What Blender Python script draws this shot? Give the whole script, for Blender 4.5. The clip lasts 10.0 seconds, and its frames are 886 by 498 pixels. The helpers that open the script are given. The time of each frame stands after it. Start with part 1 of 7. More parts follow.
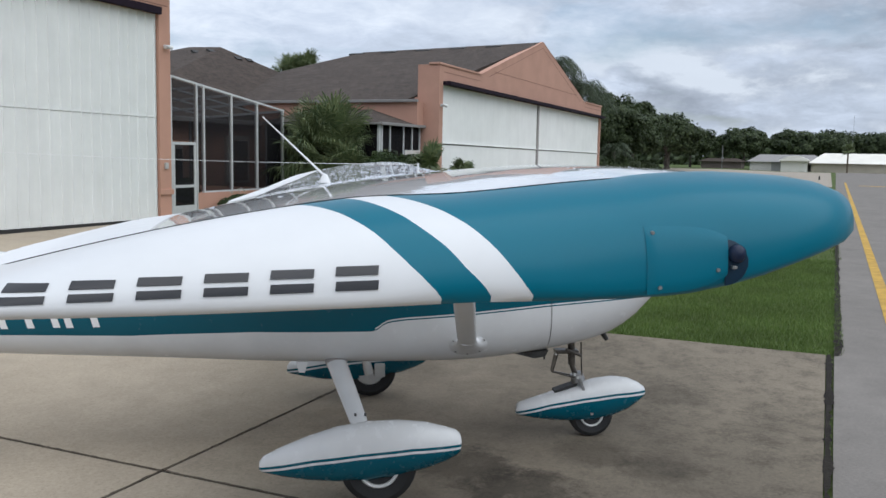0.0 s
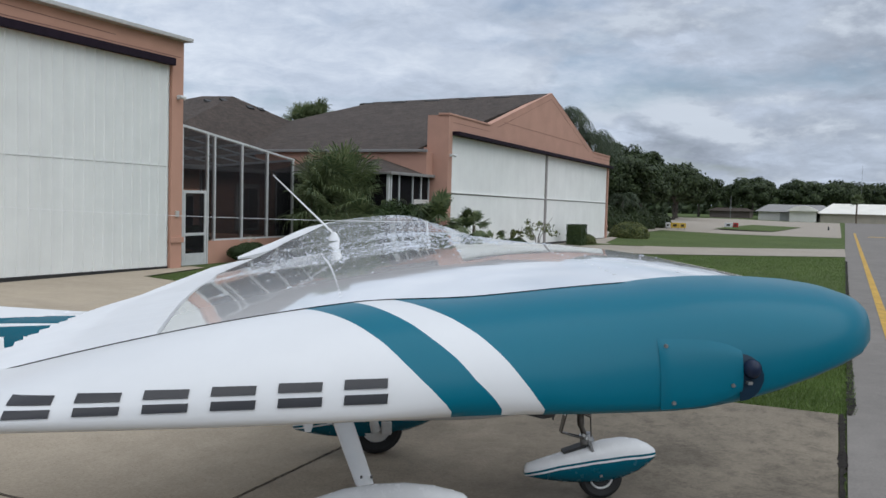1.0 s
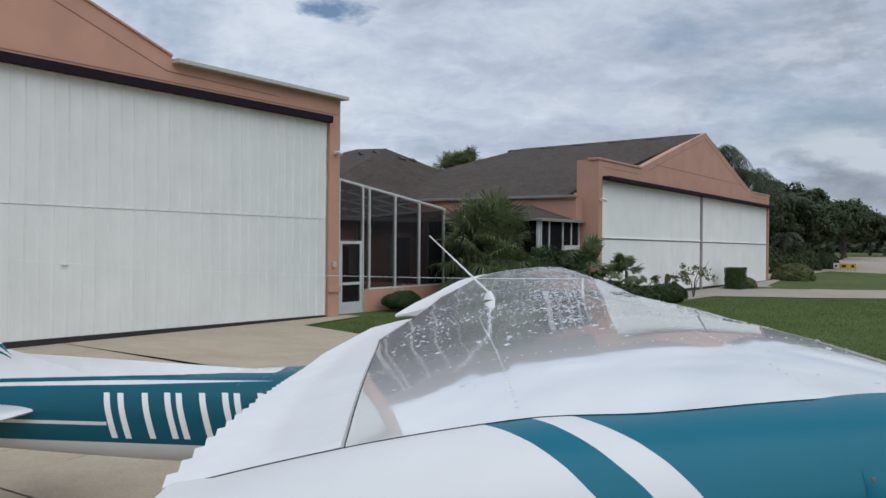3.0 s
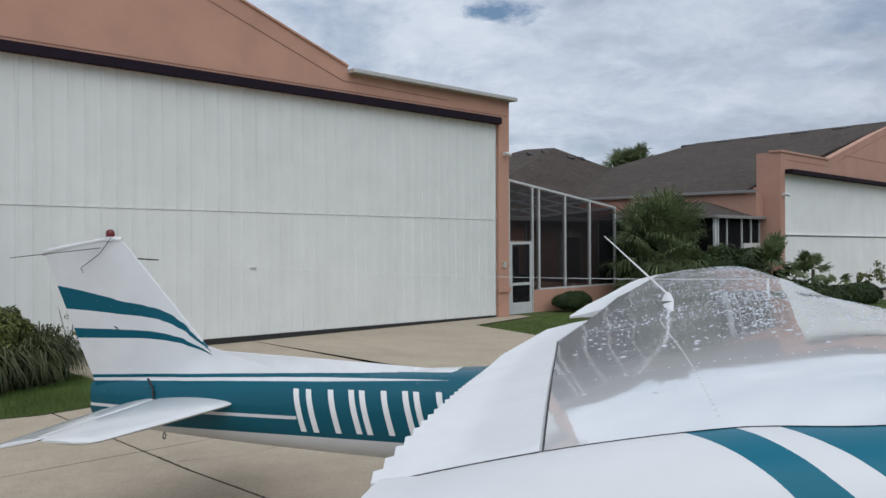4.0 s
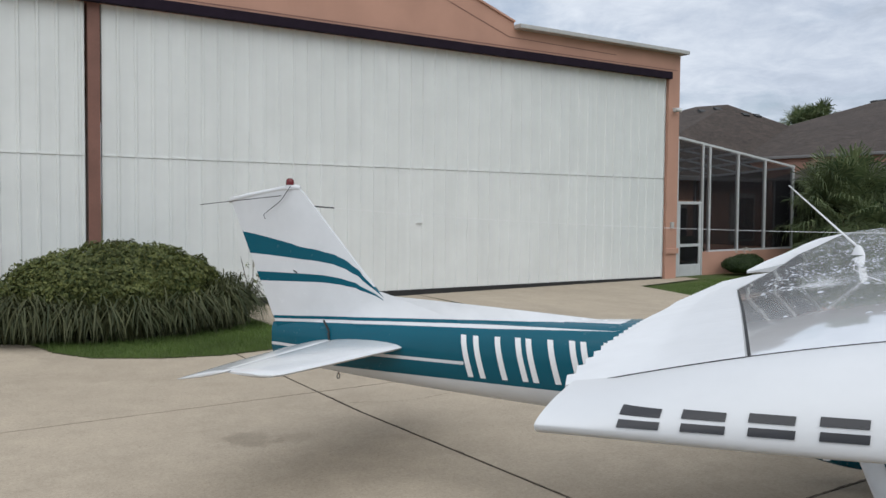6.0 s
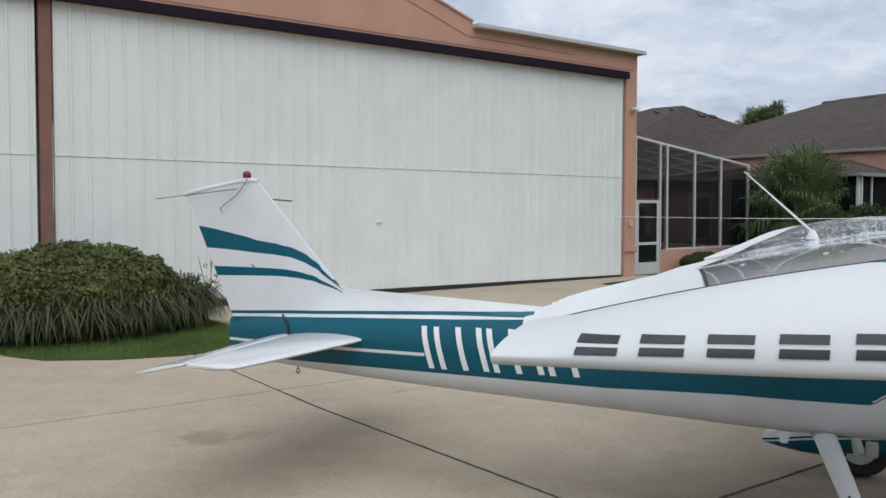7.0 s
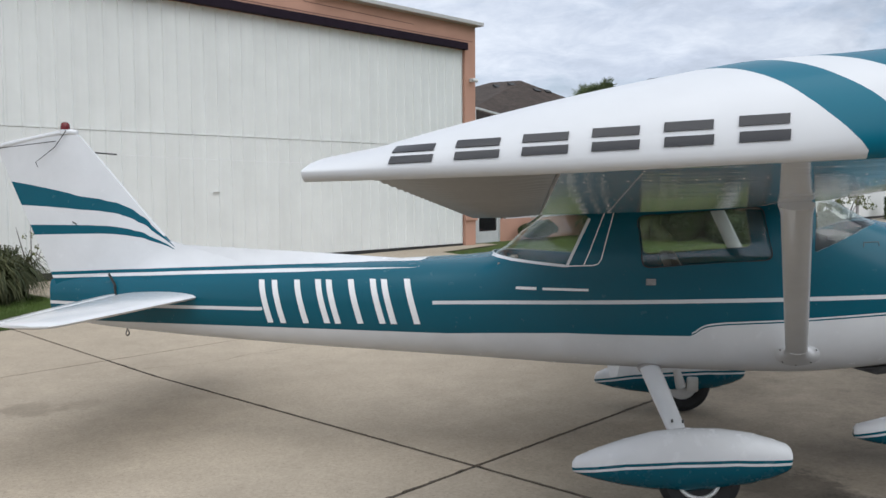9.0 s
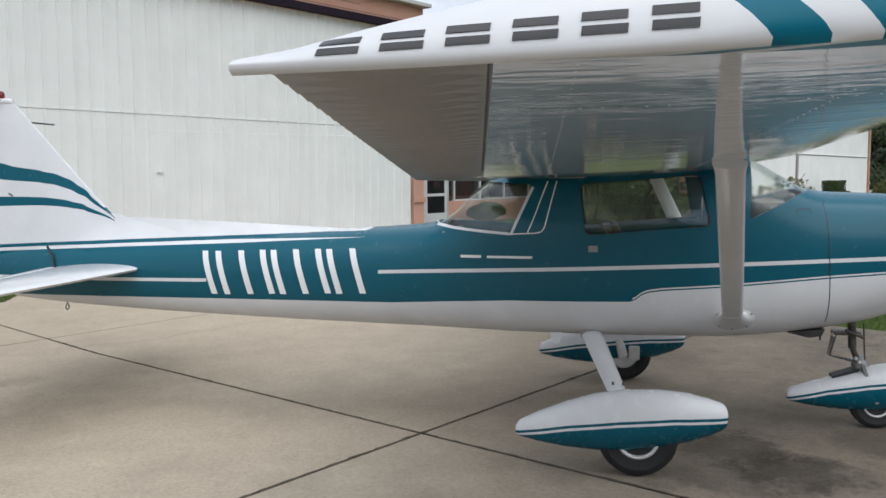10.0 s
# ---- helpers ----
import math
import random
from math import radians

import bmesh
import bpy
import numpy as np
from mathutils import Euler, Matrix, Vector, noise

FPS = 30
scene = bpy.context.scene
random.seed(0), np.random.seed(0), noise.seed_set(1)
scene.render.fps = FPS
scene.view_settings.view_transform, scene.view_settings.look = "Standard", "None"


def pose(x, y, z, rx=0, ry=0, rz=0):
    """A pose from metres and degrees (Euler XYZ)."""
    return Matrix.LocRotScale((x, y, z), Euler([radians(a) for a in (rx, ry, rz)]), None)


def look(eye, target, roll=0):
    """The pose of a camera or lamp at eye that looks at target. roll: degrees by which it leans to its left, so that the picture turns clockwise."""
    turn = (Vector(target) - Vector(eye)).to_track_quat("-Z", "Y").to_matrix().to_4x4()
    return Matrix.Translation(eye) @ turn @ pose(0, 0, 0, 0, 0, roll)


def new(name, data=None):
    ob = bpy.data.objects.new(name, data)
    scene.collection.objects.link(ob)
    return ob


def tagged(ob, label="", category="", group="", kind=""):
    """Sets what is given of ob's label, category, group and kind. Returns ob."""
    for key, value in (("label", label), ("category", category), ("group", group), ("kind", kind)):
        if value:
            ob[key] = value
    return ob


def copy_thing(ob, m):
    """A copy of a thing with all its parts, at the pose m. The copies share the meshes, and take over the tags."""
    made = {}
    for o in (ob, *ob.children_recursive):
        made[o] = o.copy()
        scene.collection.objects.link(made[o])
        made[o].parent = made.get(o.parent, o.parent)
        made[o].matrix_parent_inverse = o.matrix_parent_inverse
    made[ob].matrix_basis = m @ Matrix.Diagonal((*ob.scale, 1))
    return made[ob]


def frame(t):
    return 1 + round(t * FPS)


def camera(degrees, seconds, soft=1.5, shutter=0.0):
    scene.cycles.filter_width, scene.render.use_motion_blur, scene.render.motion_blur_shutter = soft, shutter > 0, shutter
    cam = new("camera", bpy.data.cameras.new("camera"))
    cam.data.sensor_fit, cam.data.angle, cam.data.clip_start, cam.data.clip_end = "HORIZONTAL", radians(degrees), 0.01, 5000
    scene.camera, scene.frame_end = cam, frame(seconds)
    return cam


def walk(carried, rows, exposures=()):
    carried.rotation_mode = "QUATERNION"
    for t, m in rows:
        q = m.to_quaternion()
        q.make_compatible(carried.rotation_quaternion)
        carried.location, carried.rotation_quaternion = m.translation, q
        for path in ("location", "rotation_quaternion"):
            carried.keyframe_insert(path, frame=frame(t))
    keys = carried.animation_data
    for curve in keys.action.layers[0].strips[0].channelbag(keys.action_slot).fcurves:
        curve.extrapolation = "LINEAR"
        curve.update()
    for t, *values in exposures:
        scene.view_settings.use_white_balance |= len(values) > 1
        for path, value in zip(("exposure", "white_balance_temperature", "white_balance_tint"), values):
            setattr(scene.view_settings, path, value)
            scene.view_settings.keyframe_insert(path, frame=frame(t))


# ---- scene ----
cam = camera(54.0, 10.0, 1.5)
PATH = [
    (0, (-0.822, -6.19, 2.14), (-0.606, -4.214, 1.922), 1.0),
    (0.5, (-0.822, -6.178, 2.19), (-0.613, -4.196, 2.03), 1.3),
    (1, (-0.825, -6.172, 2.22), (-0.629, -4.185, 2.109), 1.4),
    (1.5, (-0.829, -6.167, 2.258), (-0.671, -4.174, 2.188), 1.3),
    (2, (-0.83, -6.159, 2.287), (-0.72, -4.163, 2.241), 1.0),
    (2.2, (-0.837, -6.164, 2.297), (-0.75, -4.166, 2.257), 1.0),
    (3.5, (-0.881, -6.171, 2.325), (-1.229, -4.201, 2.322), -0.2),
    (4, (-0.901, -6.199, 2.33), (-1.428, -4.27, 2.315), -0.4),
    (4.5, (-0.922, -6.212, 2.328), (-1.585, -4.325, 2.292), -0.2),
    (5, (-0.939, -6.227, 2.324), (-1.727, -4.39, 2.267), 0.0),
    (5.5, (-0.951, -6.232, 2.288), (-1.815, -4.43, 2.199), 0.2),
    (5.7, (-0.954, -6.226, 2.267), (-1.831, -4.432, 2.167), 0.3),
    (7, (-0.959, -6.18, 2.135), (-1.749, -4.345, 2.041), -0.2),
    (7.5, (-0.964, -6.164, 2.08), (-1.685, -4.3, 1.996), -0.1),
    (8, (-0.961, -6.139, 2.022), (-1.578, -4.238, 1.932), -0.3),
    (8.5, (-0.95, -6.14, 1.976), (-1.488, -4.217, 1.854), -0.5),
    (9, (-0.938, -6.125, 1.926), (-1.389, -4.182, 1.779), -0.6),
    (9.5, (-0.919, -6.125, 1.875), (-1.281, -4.164, 1.729), -0.4),
    (10, (-0.904, -6.154, 1.812), (-1.241, -4.19, 1.632), -0.5),
]
walk(cam, [(t, look(eye, target, roll)) for t, eye, target, roll in PATH], ((0.0, 0.18, 6050, 8), (1.0, -0.06, 6050, 8), (2.0, -0.08, 6050, 8), (3.5, -0.22, 6050, 8), (4.5, -0.12, 6110, 8), (5.5, -0.04, 6180, 8), (7.5, 0.0, 6150, 8), (8.5, 0.07, 6150, 9), (10.0, 0.26, 6200, 9)))

# ---- world, sun, exposure ----
SUN_EL, SUN_AZ = radians(60), radians(135)
world = bpy.data.worlds.new("sky")
scene.world = world
world.use_nodes = True
wn, wl = world.node_tree.nodes, world.node_tree.links
wn.clear()
w_out = wn.new("ShaderNodeOutputWorld")
w_bg = wn.new("ShaderNodeBackground")
w_sky = wn.new("ShaderNodeTexSky")
w_sky.sky_type = "NISHITA"
w_sky.sun_disc = False
w_sky.sun_elevation = SUN_EL
w_sky.sun_rotation = SUN_AZ
w_sky.air_density, w_sky.dust_density = 1.0, 1.6
w_tc = wn.new("ShaderNodeTexCoord")
w_sep = wn.new("ShaderNodeSeparateXYZ")
wl.new(w_tc.outputs["Generated"], w_sep.inputs[0])


def wmath(op, a, b=None):
    m = wn.new("ShaderNodeMath")
    m.operation = op
    for i, v in enumerate((a, b)):
        if v is None:
            continue
        if isinstance(v, (int, float)):
            m.inputs[i].default_value = v
        else:
            wl.new(v, m.inputs[i])
    return m.outputs[0]


# cloud deck: the sky's direction laid onto a flat layer overhead
w_up = wmath("ADD", wmath("MAXIMUM", w_sep.outputs[2], 0.0), 0.24)
w_cx = wmath("DIVIDE", w_sep.outputs[0], w_up)
w_cy = wmath("DIVIDE", w_sep.outputs[1], w_up)
w_vec = wn.new("ShaderNodeCombineXYZ")
w_vec.inputs[2].default_value = 3.7
wl.new(w_cx, w_vec.inputs[0])
wl.new(w_cy, w_vec.inputs[1])


def wnoise(vec, scale, detail, rough, twist=0.25):
    n = wn.new("ShaderNodeTexNoise")
    n.inputs["Scale"].default_value = scale
    n.inputs["Detail"].default_value = detail
    n.inputs["Roughness"].default_value = rough
    n.inputs["Distortion"].default_value = twist
    wl.new(vec, n.inputs["Vector"])
    return n.outputs["Fac"]


def wramp(fac, *stops):
    n = wn.new("ShaderNodeValToRGB")
    e = n.color_ramp.elements
    while len(e) < len(stops):
        e.new(0.5)
    for el, (p, c) in zip(e, stops):
        el.position, el.color = p, ((c, c, c, 1) if isinstance(c, float) else (*c, 1))
    wl.new(fac, n.inputs[0])
    return n.outputs[0]


w_vec_out = w_vec.outputs[0]
w_cover_out = wramp(wmath("ADD", wnoise(w_vec_out, 1.5, 9.0, 0.58), wmath("MULTIPLY", wmath("MAXIMUM", w_sep.outputs[0], 0.0), 0.28)), (0.31, 0.0), (0.54, 1.0))
w_deck = wmath("ADD", wmath("MULTIPLY", wnoise(w_vec_out, 3.0, 9.0, 0.60), 0.6), wmath("MULTIPLY", wnoise(w_vec_out, 6.5, 8.0, 0.66, 0.6), 0.45))
# heaped clouds low over the horizon, lit from above
w_heap = wn.new("ShaderNodeCombineXYZ")
w_heap_up = wn.new("ShaderNodeCombineXYZ")
for hv_, rise_ in ((w_heap, 0.0), (w_heap_up, 0.34)):
    wl.new(wmath("MULTIPLY", w_sep.outputs[0], 4.0), hv_.inputs[0])
    wl.new(wmath("MULTIPLY", w_sep.outputs[1], 4.0), hv_.inputs[1])
    wl.new(wmath("ADD", wmath("MULTIPLY", w_sep.outputs[2], 10.0), rise_), hv_.inputs[2])
w_heaped = wnoise(w_heap.outputs[0], 1.6, 9.0, 0.58, 0.1)
w_lit = wmath("SUBTRACT", w_heaped, wnoise(w_heap_up.outputs[0], 1.6, 9.0, 0.58, 0.1))
w_low = wmath("MULTIPLY", wramp(w_sep.outputs[2], (0.0, 0.5), (0.06, 1.0), (0.22, 0.9), (0.36, 0.0)), wramp(w_sep.outputs[0], (0.0, 0.0), (0.35, 1.0)))
# the deck is thicker towards +x
w_sum = wmath("SUBTRACT", w_deck, wmath("ADD", wmath("MULTIPLY", wmath("MINIMUM", w_sep.outputs[0], 0.0), 0.40), wmath("MULTIPLY", wmath("MAXIMUM", wmath("SUBTRACT", w_sep.outputs[0], 0.2), 0.0), 0.55)))
w_shade_out = wramp(w_sum, (0.08, (3.3, 3.65, 4.3)), (0.30, (4.4, 4.8, 5.5)), (0.50, (5.85, 6.3, 7.2)), (0.72, (8.0, 8.3, 8.9)))
w_heap_col = wramp(wmath("ADD", w_lit, 0.5), (0.38, (3.0, 3.25, 3.75)), (0.50, (4.2, 4.5, 5.1)), (0.62, (6.6, 6.9, 7.4)))
w_heap_mix = wn.new("ShaderNodeMixRGB")
wl.new(wmath("MULTIPLY", wramp(w_heaped, (0.43, 0.0), (0.53, 0.9)), w_low), w_heap_mix.inputs[0])
wl.new(w_shade_out, w_heap_mix.inputs[1])
wl.new(w_heap_col, w_heap_mix.inputs[2])
# one ragged gap of open blue in the deck
w_gap = wmath("ADD", wmath("POWER", wmath("MULTIPLY", wmath("ADD", w_sep.outputs[0], 0.195), 21.0), 2.0), wmath("POWER", wmath("MULTIPLY", wmath("SUBTRACT", w_sep.outputs[2], 0.254), 66.0), 2.0))
w_gap = wmath("ADD", w_gap, wmath("MULTIPLY", wmath("SUBTRACT", wnoise(w_vec_out, 9.0, 8.0, 0.65), 0.5), 3.5))
w_gap = wmath("MAXIMUM", wramp(w_gap, (0.15, 0.0), (1.1, 1.0)), wmath("LESS_THAN", w_sep.outputs[1], 0.0))
w_mix = wn.new("ShaderNodeMixRGB")
wl.new(wmath("MULTIPLY", w_cover_out, w_gap), w_mix.inputs[0])
wl.new(w_sky.outputs[0], w_mix.inputs[1])
wl.new(w_heap_mix.outputs[0], w_mix.inputs[2])
wl.new(w_mix.outputs[0], w_bg.inputs[0])
w_bg.inputs[1].default_value = 0.10
wl.new(w_bg.outputs[0], w_out.inputs[0])

sun = new("sun", bpy.data.lights.new("sun", "SUN"))
sun.data.energy = 2.2
sun.data.angle = radians(90)
sun.data.color = (1.0, 0.96, 0.90)
sun_to = Vector((math.sin(SUN_AZ) * math.cos(SUN_EL), math.cos(SUN_AZ) * math.cos(SUN_EL), math.sin(SUN_EL)))
sun.matrix_world = look(sun_to * 60, (0, 0, 0))


# ---- materials ----
class Nodes:
    """A small writer for node materials."""

    def __init__(self, name):
        self.m = bpy.data.materials.new(name)
        self.m.use_nodes = True
        self.t = self.m.node_tree
        self.b = self.t.nodes["Principled BSDF"]
        self.out = self.t.nodes["Material Output"]
        self.tc = self.t.nodes.new("ShaderNodeTexCoord")
        self.obj = self.tc.outputs["Object"]

    def put(self, sock, v):
        if isinstance(v, bpy.types.NodeSocket):
            self.t.links.new(v, sock)
        elif isinstance(v, tuple) and len(v) == 3 and sock.type == "RGBA":
            sock.default_value = (*v, 1)
        else:
            sock.default_value = v

    def math(self, op, a, b=0.0, c=None):
        n = self.t.nodes.new("ShaderNodeMath")
        n.operation = op
        self.put(n.inputs[0], a)
        self.put(n.inputs[1], b)
        if c is not None:
            self.put(n.inputs[2], c)
        return n.outputs[0]

    def xyz(self):
        n = self.t.nodes.new("ShaderNodeSeparateXYZ")
        self.t.links.new(self.obj, n.inputs[0])
        return n.outputs

    def noise(self, scale, detail=4.0, rough=0.55, stretch=(1, 1, 1)):
        n = self.t.nodes.new("ShaderNodeTexNoise")
        n.inputs["Scale"].default_value = scale
        n.inputs["Detail"].default_value = detail
        n.inputs["Roughness"].default_value = rough
        mp = self.t.nodes.new("ShaderNodeMapping")
        mp.inputs["Scale"].default_value = stretch
        self.t.links.new(self.obj, mp.inputs["Vector"])
        self.t.links.new(mp.outputs[0], n.inputs["Vector"])
        return n.outputs["Fac"]

    def ramp(self, fac, *stops):
        n = self.t.nodes.new("ShaderNodeValToRGB")
        e = n.color_ramp.elements
        while len(e) < len(stops):
            e.new(0.5)
        for el, (p, col) in zip(e, stops):
            el.position = p
            el.color = (col, col, col, 1) if isinstance(col, float) else (*col, 1)
        self.put(n.inputs[0], fac)
        return n.outputs[0]

    def mix(self, fac, a, b, mode="MIX"):
        n = self.t.nodes.new("ShaderNodeMixRGB")
        n.blend_type = mode
        self.put(n.inputs[0], fac)
        self.put(n.inputs[1], a)
        self.put(n.inputs[2], b)
        return n.outputs[0]

    def profile(self, x, pts, lo, hi, bend="LINEAR"):
        """A piecewise straight height over x, pts in metres (heights below 4)."""
        f = self.math("DIVIDE", self.math("SUBTRACT", x, lo), hi - lo)
        n = self.t.nodes.new("ShaderNodeValToRGB")
        n.color_ramp.interpolation = bend
        e = n.color_ramp.elements
        while len(e) < len(pts):
            e.new(0.5)
        for el, (px, pz) in zip(e, pts):
            el.position = (px - lo) / (hi - lo)
            v = pz / 4
            el.color = (v, v, v, 1)
        self.put(n.inputs[0], f)
        return self.math("MULTIPLY", n.outputs[0], 4.0)

    def above(self, a, b):
        return self.math("GREATER_THAN", a, b)

    def band(self, v, mid, half):
        return self.math("COMPARE", v, mid, half)

    def bump(self, height, strength=0.3, dist=0.01):
        n = self.t.nodes.new("ShaderNodeBump")
        n.inputs["Strength"].default_value = strength
        n.inputs["Distance"].default_value = dist
        self.put(n.inputs["Height"], height)
        self.t.links.new(n.outputs[0], self.b.inputs["Normal"])

    def set(self, color=None, rough=None, metal=None, coat=None, spec=None, alpha=None, trans=None):
        for key, v in (("Base Color", color), ("Roughness", rough), ("Metallic", metal), ("Coat Weight", coat), ("Specular IOR Level", spec), ("Alpha", alpha), ("Transmission Weight", trans)):
            if v is not None:
                self.put(self.b.inputs[key], v)
        return self.m


def plain(name, col, rough=0.5, metal=0.0, var=0.12, scale=6.0, fine=60.0, bump=0.0, coat=0.0, bdist=0.004):
    n = Nodes(name)
    big = n.ramp(n.noise(scale, 5), (0.3, 1.0 - var), (0.7, 1.0 + var * 0.4))
    small = n.ramp(n.noise(fine, 3), (0.3, 1.0 - var * 0.5), (0.7, 1.0 + var * 0.3))
    c = n.mix(1.0, n.mix(1.0, col, big, "MULTIPLY"), small, "MULTIPLY")
    if bump:
        n.bump(n.noise(fine, 4), bump, bdist)
    return n.set(c, rough, metal, coat)


TEAL = (0.001, 0.124, 0.188)
DEEP_TEAL = (0.001, 0.086, 0.129)
WHITE = (0.66, 0.668, 0.68)
DARK = (0.022, 0.022, 0.026)


def paint_finish(n, col, rough=0.16, coat=0.35, spec=0.5):
    dirt = n.ramp(n.noise(3.0, 6, 0.65), (0.35, 0.93), (0.65, 1.0))
    wave = n.noise(2.2, 2, 0.4)
    n.bump(wave, 0.05, 0.02)
    return n.set(n.mix(1.0, col, dirt, "MULTIPLY"), n.ramp(n.noise(14, 4), (0.3, rough * 0.95), (0.7, rough * 1.15)), 0.0, coat, spec)


def fuselage_paint():
    n = Nodes("fuselage_paint")
    x, y, z = n.xyz()
    low = n.profile(x, ((-5.8, 0.875), (-3.5, 0.901), (-2.25, 0.91), (-1.44, 0.954), (-0.66, 0.967), (-0.635, 0.972), (-0.60, 1.005), (-0.555, 1.027), (-0.45, 1.042), (-0.086, 1.066), (0.516, 1.122), (1.35, 1.185)), -6.0, 2.0)
    front = n.above(x, -0.645)
    thin_w = n.math("MULTIPLY", n.band(n.math("SUBTRACT", z, low), 0.014, 0.005), front)
    body = n.above(z, low)
    stripe_z = n.profile(x, ((-5.8, 1.015), (-4.54, 1.023), (-3.69, 1.034), (-2.33, 1.123), (-0.123, 1.208), (1.5, 1.275)), -6.0, 2.0)
    broad = n.band(z, stripe_z, 0.0125)
    gap = n.math("MULTIPLY", n.above(x, -3.66), n.math("LESS_THAN", x, -2.35))
    broad = n.math("MULTIPLY", broad, n.math("SUBTRACT", 1.0, gap))
    top = n.profile(x, ((-5.9, 1.246), (-5.59, 1.263), (-4.4, 1.316), (-2.48, 1.392), (-2.2, 1.60), (2.0, 3.9)), -6.0, 2.0)
    above_top = n.above(z, top)
    slim = n.math("MULTIPLY", n.math("MINIMUM", n.math("MAXIMUM", n.math("SUBTRACT", -2.46, x), 0.0), 1.0), 0.0125)
    tline = n.math("MULTIPLY", n.band(n.math("SUBTRACT", z, top), -0.041, slim), n.math("LESS_THAN", x, -2.47))
    white = n.math("MAXIMUM", n.math("MAXIMUM", n.math("SUBTRACT", 1.0, body), thin_w), n.math("MAXIMUM", n.math("MAXIMUM", broad, above_top), tline))
    return paint_finish(n, n.mix(white, DEEP_TEAL, WHITE), 0.24, 0.06, 0.30)


def fin_paint():
    n = Nodes("fin_paint")
    x, y, z = n.xyz()
    # two swept bands that narrow towards the leading edge
    a_hi = n.profile(x, ((-5.95, 1.99), (-5.4, 1.892), (-5.1, 1.838), (-4.95, 1.802), (-4.82, 1.738), (-4.70, 1.642), (-4.50, 1.47), (-4.3, 1.36)), -6.2, -4.2, "CARDINAL")
    a_lo = n.profile(x, ((-5.87, 1.80), (-5.4, 1.770), (-5.1, 1.746), (-4.95, 1.720), (-4.82, 1.672), (-4.70, 1.602), (-4.50, 1.466), (-4.3, 1.37)), -6.2, -4.2, "CARDINAL")
    b_hi = n.profile(x, ((-5.78, 1.64), (-5.2, 1.636), (-5.0, 1.625), (-4.85, 1.600), (-4.72, 1.558), (-4.50, 1.45), (-4.3, 1.33)), -6.2, -4.2, "CARDINAL")
    b_lo = n.profile(x, ((-5.73, 1.56), (-5.2, 1.570), (-5.0, 1.566), (-4.85, 1.550), (-4.72, 1.522), (-4.50, 1.444), (-4.3, 1.34)), -6.2, -4.2, "CARDINAL")
    in_a = n.math("MULTIPLY", n.math("MULTIPLY", n.above(z, a_lo), n.above(a_hi, z)), n.math("LESS_THAN", x, -4.50))
    in_b = n.math("MULTIPLY", n.math("MULTIPLY", n.above(z, b_lo), n.above(b_hi, z)), n.math("LESS_THAN", x, -4.50))
    base = n.profile(x, ((-5.9, 1.246), (-5.59, 1.263), (-4.4, 1.316), (-2.48, 1.392)), -6.2, -2.2)
    d = n.math("SUBTRACT", z, base)
    under = n.math("LESS_THAN", d, -0.002)
    tline = n.band(d, -0.041, 0.0125)
    teal = n.math("MAXIMUM", n.math("MAXIMUM", in_a, in_b), n.math("SUBTRACT", under, tline))
    return paint_finish(n, n.mix(teal, WHITE, DEEP_TEAL), 0.24, 0.0, 0.28)


def tip_paint():
    n = Nodes("wing_tip_paint")
    x, y, z = n.xyz()
    # bands that sweep back over the curve of the tip; w runs up and round its face
    w = n.math("ADD", n.math("SUBTRACT", z, 1.95), n.math("SUBTRACT", 5.11, n.math("ABSOLUTE", y)))
    e1, e2, e3 = (n.math("ADD", x, n.profile(w, pts, -0.02, 0.40)) for pts in (
        ((-0.02, 0.680), (0.0, 0.697), (0.02, 0.718), (0.05, 0.744), (0.08, 0.765), (0.12, 0.789), (0.18, 0.829), (0.24, 0.873), (0.40, 0.995)),
        ((-0.02, 0.612), (0.0, 0.630), (0.02, 0.648), (0.05, 0.674), (0.087, 0.697), (0.13, 0.727), (0.17, 0.752), (0.24, 0.800), (0.40, 0.915)),
        ((-0.02, 0.560), (0.0, 0.578), (0.02, 0.596), (0.05, 0.615), (0.094, 0.640), (0.14, 0.667), (0.19, 0.700), (0.24, 0.738), (0.40, 0.860))))
    teal = n.math("MAXIMUM", n.above(e3, 0.0), n.math("MULTIPLY", n.above(e1, 0.0), n.math("LESS_THAN", e2, 0.0)))
    return paint_finish(n, n.mix(teal, WHITE, TEAL), 0.30, 0.0, 0.24)


def fairing_paint(name, x0, z0, x1, z1):
    n = Nodes(name)
    x, y, z = n.xyz()
    m, up = (x0 + x1) / 2, 0.036
    line = n.profile(x, ((x0, z0), (x0 * 0.75 + x1 * 0.25, z0 * 0.75 + z1 * 0.25 + up * 0.8), (m, (z0 + z1) / 2 + up), (x0 * 0.25 + x1 * 0.75, z0 * 0.25 + z1 * 0.75 + up * 0.8), (x1, z1)), x0 - 0.1, x1 + 0.1)
    d = n.math("SUBTRACT", z, line)
    white = n.math("MAXIMUM", n.above(d, 0.0215), n.band(d, -0.0025, 0.0075))
    return paint_finish(n, n.mix(white, DEEP_TEAL, WHITE), 0.25, 0.10, 0.35)


M_FUS, M_FIN, M_TIP = fuselage_paint(), fin_paint(), tip_paint()
M_FAIR = fairing_paint("fairing_paint", -1.325, 0.277, -0.146, 0.405)
M_NFAIR = fairing_paint("nose_fairing_paint", 0.424, 0.235, 1.392, 0.388)


def simple_paint(name, col, rough=0.18, coat=0.35, spec=0.5):
    return paint_finish(Nodes(name), col, rough, coat, spec)


